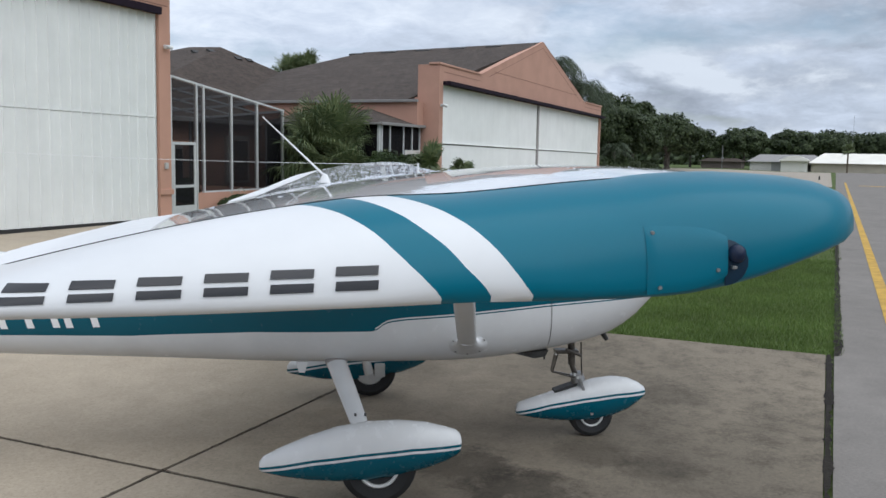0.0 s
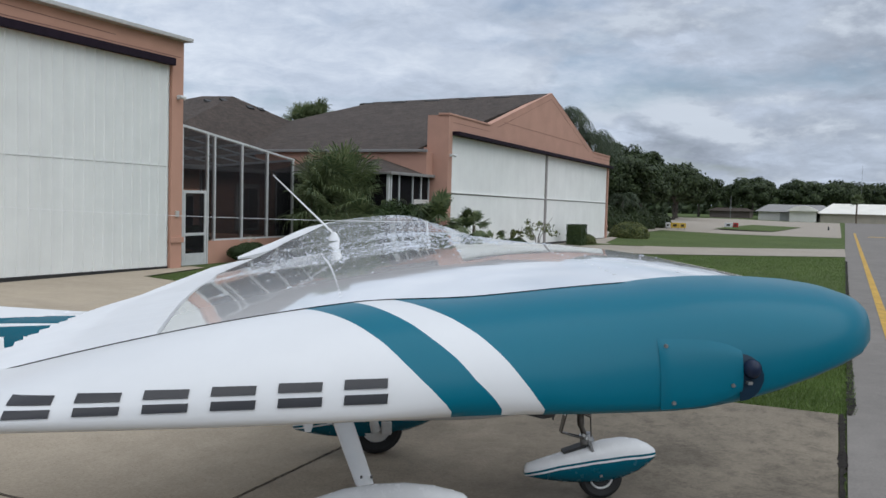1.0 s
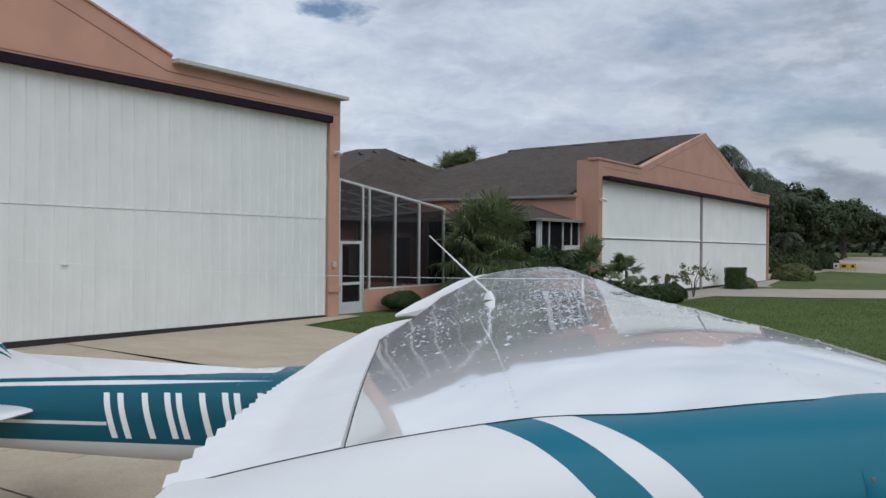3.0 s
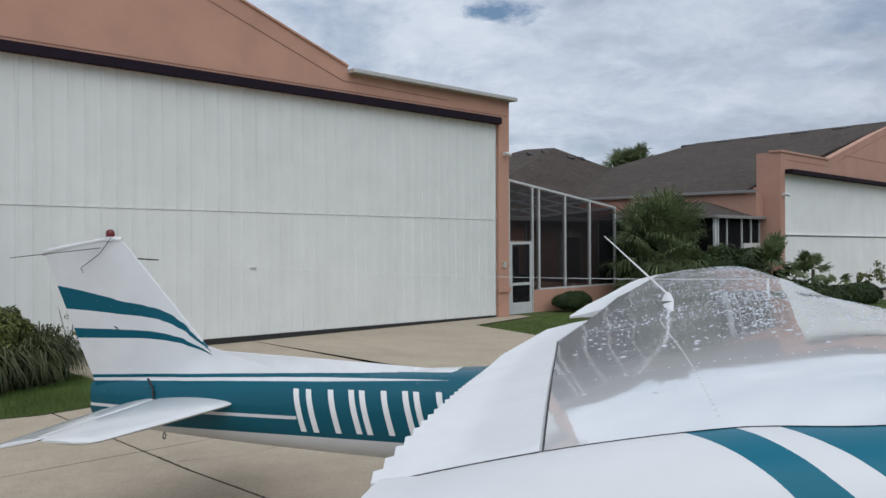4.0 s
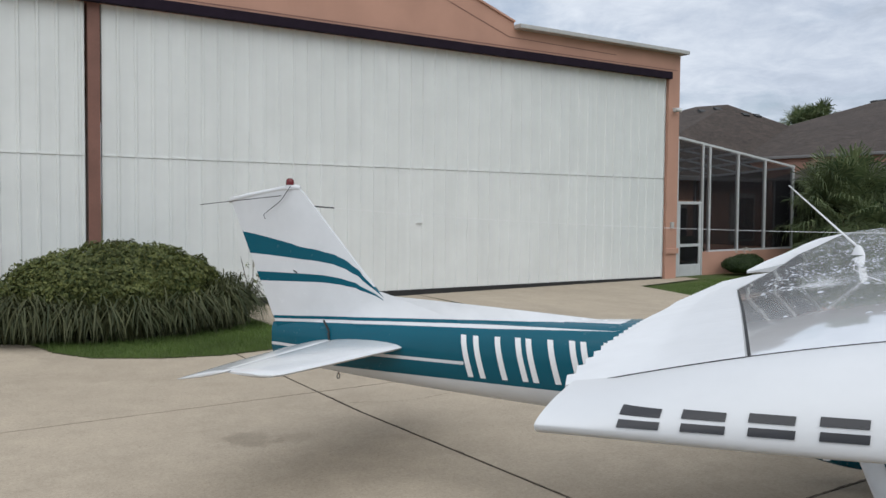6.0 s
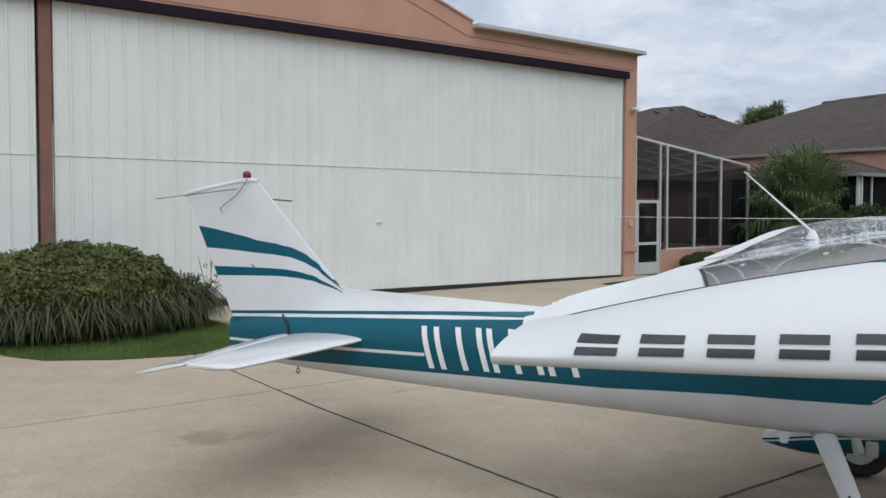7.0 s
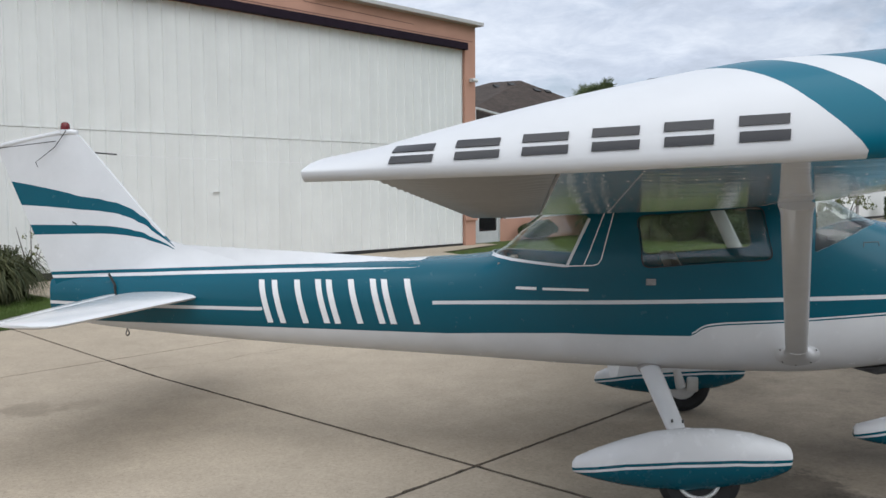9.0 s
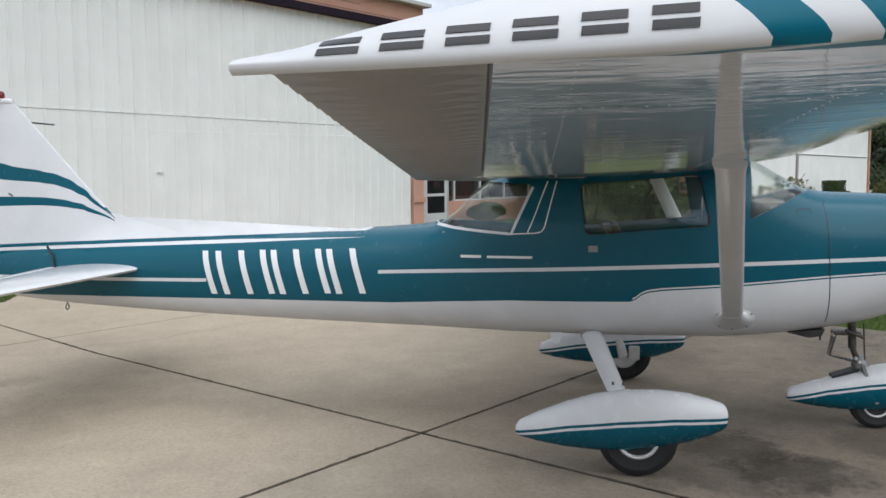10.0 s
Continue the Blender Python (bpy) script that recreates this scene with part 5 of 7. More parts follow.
for sgn in (-1, 1):
    wing_name = "wing"
    ys = [sgn * v for v in [0.30, 0.8, 1.4, 2.0, 2.058, 2.062, 2.6, 3.0, 3.4, 3.8, 4.1, 4.3, 4.5, 4.65, 4.8, 4.949]]
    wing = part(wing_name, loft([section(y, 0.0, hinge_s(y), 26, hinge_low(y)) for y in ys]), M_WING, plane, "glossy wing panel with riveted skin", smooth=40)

    def surface(name, y0, y1, pitch, label):
        n = int(round((y1 - y0) / pitch))
        rings = []
        for i in range(n * 2 + 1):
            y = sgn * (y0 + (y1 - y0) * i / (n * 2))
            h = hinge_s(y)
            ring = section(y, h + 0.006, 1.0, 3, hinge_low(y) + 0.006)
            ch = lin(y, W_XL) - lin(y, W_XT)
            bump_ = 0.0085 if i % 2 else -0.005
            out = []
            half = len(ring) // 2
            for j, (px, py_, pz) in enumerate(ring):
                jj = j if j < half else len(ring) - 1 - j
                lift = (0.0 if jj == 0 else bump_) * (1 if j < half else -1)
                if jj == half - 1:
                    lift = 0.004 * (1 if j < half else -1) + (0.004 if i % 2 else -0.003)
                out.append((px - (0.006 if (jj == half - 1 and i % 2) else 0), py_, pz + lift))
            rings.append(out)
        ob = part(name, loft(rings), M_CORR, wing, label, smooth=20)
        # downward faces get a darker metallic finish that holds their shade in its colour
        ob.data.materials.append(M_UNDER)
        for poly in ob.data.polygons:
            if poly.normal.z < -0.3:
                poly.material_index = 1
        # black strip in the open hinge gap, its shade given as colour
        gap_rings = []
        for i in range(n + 1):
            y = sgn * (y0 + (y1 - y0) * i / n)
            px, py_, pz = wing_point(y, hinge_s(y) + 0.003, 1)
            gap_rings.append([(px + e, py_, pz - 0.012 + f) for e, f in ((-0.015, -0.006), (0.015, -0.006), (0.015, 0.006), (-0.015, 0.006))])
        part("hinge_gap_fill", loft(gap_rings), M_BLACK, ob)
        return ob

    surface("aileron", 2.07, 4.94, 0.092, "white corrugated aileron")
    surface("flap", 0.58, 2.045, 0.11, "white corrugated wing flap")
    # wing tip fairing
    tip = part("wing_tip", loft([tip_ring(v, sgn) for v in TIP_S]), M_TIP, plane, "white and teal painted wing tip fairing", smooth=50)
    # small dark seam along the fairing's joint
    seam = bmesh.new()
    sp = [wing_point(sgn * 4.952, s, 1) for s in [0.05 + 0.935 * i / 30 for i in range(31)]]
    for p, q in zip(sp, sp[1:]):
        wd = 0.0038 if p[0] < -1.08 else 0.0015
        beam(seam, (p[0], p[1], p[2] + 0.0004), (q[0], q[1], q[2] + 0.0004), wd, 0.002)
    part("seam", seam, M_DARKSTEEL, tip)
    # streamlined strut
    foot, head_ = Vector((-0.02, sgn * 0.515, 0.862)), Vector((-0.33, sgn * 2.36, 1.83 if sgn < 0 else 1.79))
    prof = [(math.cos(t) * 0.058 * (1.2 if math.cos(t) < 0 else 1.0), math.sin(t) * 0.022) for t in [2 * math.pi * i / 18 for i in range(18)]]
    rings = []
    for t, g in ((0.0, 1.25), (0.05, 1.0), (0.5, 1.0), (0.96, 1.0), (1.0, 1.15)):
        c = foot.lerp(head_, t)
        up_ = Vector((0, -(head_ - foot).z * sgn, abs((head_ - foot).y))).normalized()
        rings.append([tuple(c + Vector((a * g, 0, 0)) + up_ * b * g) for a, b in prof])
    strut = part("strut", loft(rings), M_WHITE, plane, "white streamlined wing strut", smooth=50)
    sd = (head_ - foot).normalized()
    cuff_rings = []
    for f, d in ((0.0, 0.0), (0.25, 0.012), (0.5, 0.034), (0.78, 0.066), (1.0, 0.10)):
        ring = []
        for t in [2 * math.pi * i / 24 for i in range(24)]:
            xf, zf = foot.x + 0.005 + 0.140 * math.cos(t), foot.z + 0.0 + 0.092 * math.sin(t)
            lowp = Vector((xf, sgn * (side_y(xf, zf) - 0.004), zf))
            top = foot + sd * d + Vector((0.062 * math.cos(t) - 0.004, 0, 0)) + up_ * 0.025 * math.sin(t)
            ring.append(tuple(lowp.lerp(top, f ** 0.62)))
        cuff_rings.append(ring)
    cuff = loft(cuff_rings)
    cuff_ob = part("strut_cuff", cuff, M_WHITE, strut, smooth=50)
    for t in (0.5, 1.6, 2.7, 3.9, 4.7, 5.5):
        xf, zf = foot.x + 0.005 + 0.118 * math.cos(t), foot.z + 0.075 * math.sin(t)
        yf = side_y(xf, zf)
        part("screw", tube(bmesh.new(), (xf, sgn * yf, zf), (xf, sgn * (yf + 0.016), zf), 0.005, 0.004, 8), M_DARKSTEEL, cuff_ob)

def tip_patch(name, poly, mat, parent, lift=0.0012, thick=0.001, k=8, label=""):
    bm = bmesh.new()
    grid = []
    for i in range(k + 1):
        row = []
        for j in range(k + 1):
            u, v = i / k, j / k
            q = (Vector(poly[0]) * (1 - u) + Vector(poly[1]) * u) * (1 - v) + (Vector(poly[3]) * (1 - u) + Vector(poly[2]) * u) * v
            row.append(bm.verts.new(tip_surface(q.x, q.y) + Vector((0, -lift, lift * 0.5))))
        grid.append(row)
    for i in range(k):
        for j in range(k):
            bm.faces.new((grid[i][j], grid[i + 1][j], grid[i + 1][j + 1], grid[i][j + 1]))
    bmesh.ops.recalc_face_normals(bm, faces=bm.faces)
    bmesh.ops.solidify(bm, geom=bm.faces[:], thickness=thick)
    return part(name, bm, mat, parent, label)


near_tip = [o for o in plane.children if o.name.startswith("wing_tip")][0]
# the maker's name, as plain dark bars
for i_ in range(6):
    x0_ = -1.236 + i_ * 0.0796
    z0_, h_ = 1.951 + i_ * 0.0034, 0.0225 + i_ * 0.0014
    for e0, e1 in ((0.0, 0.40), (0.62, 1.0)):
        tip_patch("maker_bar", [(x0_, z0_ + h_ * e0), (x0_ + 0.053, z0_ + 0.002 + h_ * e0), (x0_ + 0.054, z0_ + 0.002 + h_ * e1), (x0_ + 0.001, z0_ + h_ * e1)], M_LETTER, near_tip, 0.0016, 0.001, 10, label="plain dark bar")
# lamp cover with a rounded front, and the lamp on a dark patch for its notch
def cover_grid(x0, x1, lo, hi, lift, k=14):
    """A skin that hugs the tip between a lower and an upper curve over x."""
    bm = bmesh.new()
    rows = []
    for i in range(k + 1):
        x = x0 + (x1 - x0) * i / k
        row = []
        for j in range(11):
            z = lo(x) + (hi(x) - lo(x)) * j / 10
            p = tip_surface(x, z)
            edge = min(i, j, 10 - j)
            row.append(bm.verts.new(p + Vector((0, -lift * (0.35 if edge == 0 else 1.0), 0))))
        rows.append(row)
    for i in range(k):
        for j in range(10):
            bm.faces.new((rows[i][j], rows[i + 1][j], rows[i + 1][j + 1], rows[i][j + 1]))
    bmesh.ops.recalc_face_normals(bm, faces=bm.faces)
    bmesh.ops.solidify(bm, geom=bm.faces[:], thickness=0.002)
    return bm


def cover_top(x):
    return smooth_curve(x, ((-0.445, 2.052), (-0.39, 2.053), (-0.362, 2.049), (-0.345, 2.042)))


def cover_low(x):
    return smooth_curve(x, ((-0.445, 1.966), (-0.40, 1.972), (-0.37, 1.980), (-0.345, 1.992)))


plate = part("lamp_cover", cover_grid(-0.445, -0.345, cover_low, cover_top, 0.0045), M_TEALP, near_tip, "raised teal cover plate behind the tip lamp", smooth=40)
for x_, z_ in ((-0.436, 2.044), (-0.430, 1.976), (-0.358, 2.000)):
    c_ = tip_surface(x_, z_) + Vector((0, -0.005, 0.0))
    part("screw", tube(bmesh.new(), c_ + Vector((0, 0.002, 0)), c_ + Vector((0, -0.0015, 0)), 0.0028, 0.0024, 10), M_STEEL, plate)


def notch(x, sg):
    return 2.009 + sg * 0.029 * math.sqrt(max(1 - ((x + 0.346) / 0.029) ** 2, 0.0))


# raised patch: blue lens colour and the notch's shade painted as one
part("lamp_recess_patch", cover_grid(-0.347, -0.3175, lambda x: notch(x, -1), lambda x: notch(x, 1), 0.0022, 16), M_LENS, plate, "dark blue patch for the lamp lens and its shaded recess", smooth=40)
bulb_at = tip_surface(-0.3335, 2.0205)
part("navigation_lamp", loft([[(bulb_at.x + 0.0115 * r * math.cos(t), bulb_at.y - 0.002 - h, bulb_at.z + 0.0125 * r * math.sin(t)) for t in [2 * math.pi * i / 16 for i in range(16)]] for r, h in ((1.0, 0.0), (0.96, 0.006), (0.75, 0.0105), (0.4, 0.013), (0.08, 0.014))]), M_BULB, plate, "dark blue glass navigation lamp", smooth=60)
clip_at = tip_surface(-0.340, 2.004)
part("lamp_clip", new_box(clip_at.x - 0.002, clip_at.x + 0.004, clip_at.y - 0.012, clip_at.y - 0.004, clip_at.z - 0.002, clip_at.z + 0.002, 0.0008), M_STEEL, plate)

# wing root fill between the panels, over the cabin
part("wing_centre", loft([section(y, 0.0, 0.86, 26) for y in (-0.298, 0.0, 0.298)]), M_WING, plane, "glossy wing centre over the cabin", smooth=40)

# aerials
aer = part("whip_aerial", tube(bmesh.new(), (-0.995, -0.22, 1.985), (-1.40, -0.20, 2.365), 0.008, 0.0035, 8), M_WHITE, plane, "slim white raked whip aerial")
part("aerial_base", loft([[(-0.985 + 0.055 * g * math.cos(t), -0.22 + 0.03 * g * math.sin(t), z) for t in [2 * math.pi * i / 14 for i in range(14)]] for g, z in ((0.75, 1.93), (0.42, 1.975), (0.15, 1.99))]), M_WHITE, aer, smooth=50)
# long thin wire from the fin to a short post on the wing
wire, post_top, fin_end = bmesh.new(), Vector((-0.31, 0.30, 2.058)), Vector((-5.12, 0.20, 2.20))
wp = [post_top.lerp(fin_end, i / 16) - Vector((0, 0, 0.05 * 4 * i / 16 * (1 - i / 16))) for i in range(17)]
for p, q in zip(wp, wp[1:]):
    tube(wire, p, q, 0.0014, 0.0014, 6)
wire_ob = part("wire_aerial", wire, M_WLETTER, plane, "thin pale wire aerial")
part("aerial_post", tube(bmesh.new(), (-0.31, 0.30, 1.97), post_top + Vector((0, 0, 0.008)), 0.012, 0.007, 10), M_WHITE, wire_ob, smooth=40)

# ---- tail ----
fin_pts = [(-2.50, 1.385), (-3.52, 1.440), (-4.45, 1.482), (-4.56, 1.515), (-5.30, 2.335), (-5.36, 2.372), (-5.44, 2.375), (-5.60, 2.345)]


def fin_half(x, z):
    """Half thickness of the fin."""
    le = -4.53 - 0.93 * max(z - 1.49, 0.0)
    d = min(max((le - x) / 0.28, 0.0), 1.0)
    te = 1.0 - min(max((-5.30 - x) / 0.85, 0.0), 1.0) * 0.86
    half = (0.012 + 0.038 * math.sqrt(d)) * te * (1.0 - 0.30 * max(z - 1.5, 0))
    if x > -5.2:
        # the dorsal fillet spreads towards the fuselage
        crest = float(np.interp(x, [-5.2, -4.45, -3.52, -2.5], [1.60, 1.482, 1.44, 1.385]))
        deep = crest - smooth_curve(x, F_T)
        w = min(max((crest - z) / max(deep, 0.03), 0.0), 1.4)
        half = max(half, 0.012 + 0.085 * w ** 1.5 * min((x + 5.2) / 0.5, 1.0))
    return half


def fin_plate(name, poly, label):
    """A thin tapered upright surface from an outline."""
    bm = bmesh.new()
    bm.faces.new([bm.verts.new((p[0], 0, p[1])) for p in poly])
    bmesh.ops.triangulate(bm, faces=bm.faces)
    for _ in range(3):
        bmesh.ops.subdivide_edges(bm, edges=[e for e in bm.edges if e.calc_length() > 0.14], cuts=1)
        bmesh.ops.triangulate(bm, faces=bm.faces)
    for v in bm.verts:
        v.co.y = fin_half(v.co.x, v.co.z)
    bmesh.ops.recalc_face_normals(bm, faces=bm.faces)
    geo = bmesh.ops.duplicate(bm, geom=bm.verts[:] + bm.edges[:] + bm.faces[:])
    dup = [g for g in geo["geom"] if isinstance(g, bmesh.types.BMVert)]
    for v in dup:
        v.co.y = -v.co.y
    bmesh.ops.reverse_faces(bm, faces=[g for g in geo["geom"] if isinstance(g, bmesh.types.BMFace)])
    edges = [e for e in bm.edges if len(e.link_faces) == 1]
    bmesh.ops.bridge_loops(bm, edges=edges)
    bmesh.ops.recalc_face_normals(bm, faces=bm.faces)
    return part(name, bm, M_FIN, plane, label, smooth=35)


fin_plate("fin", fin_pts + [(-5.285, 0.98), (-4.6, 1.15), (-3.6, 1.28)], "white swept fin with two teal bands")
fin_plate("rudder", [(-5.6004, 2.3448), (-5.86, 2.300), (-6.03, 2.274), (-6.075, 2.26), (-5.45, 0.935), (-5.38, 0.94), (-5.2854, 0.98)], "white rudder with two teal bands")
part("rudder_cap", loft([[(x, w * math.cos(t), z + 0.025 * math.sin(t)) for t in [2 * math.pi * i / 12 for i in range(12)]] for x, w, z in ((-6.10, 0.012, 2.263), (-6.07, 0.026, 2.272), (-5.9, 0.024, 2.305), (-5.65, 0.03, 2.345), (-5.50, 0.035, 2.368), (-5.38, 0.03, 2.376), (-5.33, 0.012, 2.366))]), M_WHITE, plane, smooth=50)
bc = part("beacon", loft([[(-5.44 + r * math.cos(t), r * math.sin(t), z) for t in [2 * math.pi * i / 16 for i in range(16)]] for r, z in ((0.036, 2.395), (0.036, 2.42), (0.033, 2.44), (0.022, 2.452), (0.006, 2.457))]), M_RED, plane, "red domed beacon on the fin top", smooth=50)
part("beacon_base", tube(bmesh.new(), (-5.44, 0, 2.36), (-5.44, 0, 2.396), 0.042, 0.038, 16), M_WHITE, bc, smooth=40)
rod = bmesh.new()
for p, q in (((-5.50, 0.045, 2.345), (-6.02, 0.30, 2.335)), ((-5.50, -0.045, 2.305), (-6.35, -0.10, 2.225)), ((-5.40, -0.05, 2.385), (-5.50, -0.055, 2.26)), ((-5.50, -0.055, 2.26), (-5.68, -0.06, 2.14)), ((-5.68, -0.06, 2.14), (-5.66, -0.06, 2.10))):
    tube(rod, p, q, 0.0036, 0.003, 6)
tube(rod, (-5.28, 0.05, 2.217), (-5.12, 0.20, 2.20), 0.0065, 0.006, 8)
part("tail_aerial", rod, M_DARKSTEEL, plane, "thin dark rod aerials on the fin")
step_ = bmesh.new()
tube(step_, (-5.335, -0.035, 1.635), (-5.36, -0.07, 1.665), 0.005, 0.005, 6)
part("static_wick", step_, M_PANEL, plane)
blade_ = bmesh.new()
beam(blade_, (-4.945, -0.13, 1.10), (-4.955, -0.13, 1.165), 0.012, 0.05, (0, 1, 0))
beam(blade_, (-4.955, -0.13, 1.165), (-5.012, -0.13, 1.262), 0.010, 0.018, (0, 1, 0))
part("elevator_stop", blade_, M_PANEL, plane, "small black bent bracket above the tailplane")
# tailplane with elevators
for sgn in (-1, 1):
    def tail_section(y, x0, x1, z, th, k=10):
        up, lo_ = [], []
        for i in range(k + 1):
            s = (1 - math.cos(math.pi * i / k)) / 2
            t = th * (2.2 * math.sqrt(s) * (1 - s) ** 0.8 + 0.06)
            up.append((x0 + (x1 - x0) * s, y, z + t))
            lo_.append((x0 + (x1 - x0) * s, y, z - t))
        return up + lo_[::-1][1:-1]

    z0_, z1_ = 1.105, 1.075
    rr = [tail_section(sgn * y, xl, xt, z0_ + (z1_ - z0_) * y / 1.5, th) for y, xl, xt, th in ((0.06, -4.18, -4.92, 0.036), (0.22, -4.22, -4.92, 0.036), (0.9, -4.36, -4.93, 0.032), (1.42, -4.475, -4.94, 0.028), (1.49, -4.52, -4.93, 0.022), (1.515, -4.62, -4.90, 0.008))]
    stab = part("tailplane", loft(rr), M_WHITE, plane, "white tailplane half", smooth=40)
    er = [tail_section(sgn * y, xl, xt, z0_ + (z1_ - z0_) * y / 1.5 - 0.004, th) for y, xl, xt, th in ((0.10, -4.94, -5.30, 0.020), (0.25, -4.94, -5.42, 0.020), (0.9, -4.945, -5.40, 0.018), (1.44, -4.95, -5.33, 0.016), (1.455, -4.86, -5.33, 0.016), (1.55, -4.86, -5.31, 0.014), (1.565, -4.90, -5.28, 0.006))]
    er = [[(px, py_, pz + (px + 4.94) * 0.21) for px, py_, pz in ring] for ring in er]
    part("elevator", loft(er), M_WHITE, stab, "white elevator", smooth=40)
ring_ = bmesh.new()
for i in range(12):
    t0, t1 = 2 * math.pi * i / 12, 2 * math.pi * (i + 1) / 12
    tube(ring_, (-4.95, 0.022 * math.cos(t0), 0.775 + 0.022 * math.sin(t0)), (-4.95, 0.022 * math.cos(t1), 0.775 + 0.022 * math.sin(t1)), 0.005, 0.005, 6)
tube(ring_, (-4.95, 0, 0.80), (-4.95, 0, 0.87), 0.006, 0.006, 6)
part("tie_down_ring", ring_, M_STEEL, plane)

# ---- undercarriage ----
def wheel(cx, cy, r, wid, parent):
    ty = loft([[(cx + rr_ * math.cos(t), cy + e, 0.06 + r + rr_ * math.sin(t)) for t in [2 * math.pi * i / 32 for i in range(32)]] for rr_, e in ((r * 0.52, -wid * 0.36), (r * 0.80, -wid * 0.5), (r * 0.95, -wid * 0.40), (r, -wid * 0.18), (r, wid * 0.18), (r * 0.95, wid * 0.40), (r * 0.80, wid * 0.5), (r * 0.52, wid * 0.36))])
    w = part("wheel", ty, M_TYRE, parent, "black rubber tyre on a white rim", smooth=40)
    rim = loft([[(cx + rr_ * math.cos(t), cy + e, 0.06 + r + rr_ * math.sin(t)) for t in [2 * math.pi * i / 24 for i in range(24)]] for rr_, e in ((r * 0.1, -wid * 0.30), (r * 0.22, -wid * 0.30), (r * 0.26, -wid * 0.18), (r * 0.42, -wid * 0.20), (r * 0.46, -wid * 0.44), (r * 0.50, -wid * 0.47), (r * 0.54, -wid * 0.42), (r * 0.54, wid * 0.42), (r * 0.50, wid * 0.47), (r * 0.1, wid * 0.42))])
    part("rim", rim, M_RIM, w, smooth=40)
    return w


def fairing(name, rows, cy, mat):
    """A boat-shaped wheel cover: x, half width, top, waist, bottom heights."""
    rings = []
    for x, w, zt, zm, zb in rows:
        ring = []
        for i in range(28):
            t = 2 * math.pi * i / 28
            c, s = math.cos(t), math.sin(t)
            h, n = (zt - zm, 2.3) if s > 0 else (zm - zb, 2.0)
            ring.append((x, cy + w * math.copysign(abs(c) ** (2 / n), c), zm + h * math.copysign(abs(s) ** (2 / n), s)))
        rings.append(ring)
    return part(name, loft(rings), mat, plane, "white and teal boat-shaped wheel fairing", smooth=40)


MAIN_ROWS = ((-1.335, 0.030, 0.325, 0.298, 0.27), (-1.315, 0.045, 0.352, 0.30, 0.258), (-1.20, 0.082, 0.408, 0.312, 0.232), (-1.05, 0.108, 0.468, 0.330, 0.208), (-0.88, 0.126, 0.522, 0.348, 0.196), (-0.70, 0.134, 0.550, 0.366, 0.196),
             (-0.52, 0.132, 0.556, 0.384, 0.226), (-0.36, 0.120, 0.541, 0.398, 0.262), (-0.24, 0.096, 0.512, 0.408, 0.305), (-0.175, 0.078, 0.492, 0.418, 0.338), (-0.152, 0.066, 0.474, 0.420, 0.358), (-0.145, 0.050, 0.455, 0.421, 0.385))
for sgn in (-1, 1):
    cy_ = sgn * 1.16
    fairing("wheel_fairing", MAIN_ROWS, cy_, M_FAIR)
    wheel(-0.638, cy_, 0.228, 0.155, plane)
    leg0, leg1 = Vector((-0.905, sgn * 0.36, 0.735)), Vector((-0.745, sgn * 1.075, 0.50))
    prof = [(math.cos(t) * 0.066, math.sin(t) * 0.030) for t in [2 * math.pi * i / 16 for i in range(16)]]
    dirn = (leg1 - leg0).normalized()
    side_ = Vector((1, 0, 0)) - dirn * dirn.x
    side_.normalize()
    oth = dirn.cross(side_)
    rings = [[tuple(leg0.lerp(leg1, t) + side_ * a * g + oth * b * g) for a, b in prof] for t, g in ((0, 1.05), (0.5, 0.95), (0.93, 0.84), (1.0, 0.72))]
    leg = part("main_gear_leg", loft(rings), M_WHITE, plane, "white tapered landing gear leg", smooth=50)
    part("leg_boot", loft([[tuple(leg0 + dirn * d + side_ * 0.076 * g * math.cos(t) + oth * 0.040 * g * math.sin(t)) for t in [2 * math.pi * i / 20 for i in range(20)]] for d, g in ((0.0, 1.0), (0.042, 0.98), (0.048, 0.86))]), M_DIV, leg, "grey rubber grommet round the leg", smooth=40)
    for e in (-0.03, 0.03):
        part("leg_bolt", tube(bmesh.new(), leg1 + Vector((e, -sgn * 0.05, 0.045)), leg1 + Vector((e, -sgn * 0.058, 0.06)), 0.007, 0.007, 8), M_DARKSTEEL, leg)
    part("brake_disc", tube(bmesh.new(), (-0.638, cy_ - sgn * 0.085, 0.275), (-0.638, cy_ - sgn * 0.10, 0.275), 0.095, 0.095, 20), M_TRIM, leg, smooth=40)
    part("brake_unit", new_box(-0.60, -0.51, cy_ - sgn * 0.13 - 0.03, cy_ - sgn * 0.13 + 0.03, 0.25, 0.37, 0.02), M_TRIM, leg)
    part("axle_plate", tube(bmesh.new(), (-0.68, cy_ - sgn * 0.11, 0.42), (-0.638, cy_ - sgn * 0.13, 0.275), 0.035, 0.045, 10), M_TRIM, leg, smooth=40)
    if sgn < 0:
        part("gear_step", loft([[(-1.17, -0.36, 0.73), (-1.09, -0.36, 0.73), (-1.09, -0.385, 0.73), (-1.17, -0.385, 0.73)], [(-1.15, -0.37, 0.655), (-1.11, -0.37, 0.655), (-1.11, -0.385, 0.655), (-1.15, -0.385, 0.655)]]), M_WHITE, plane)

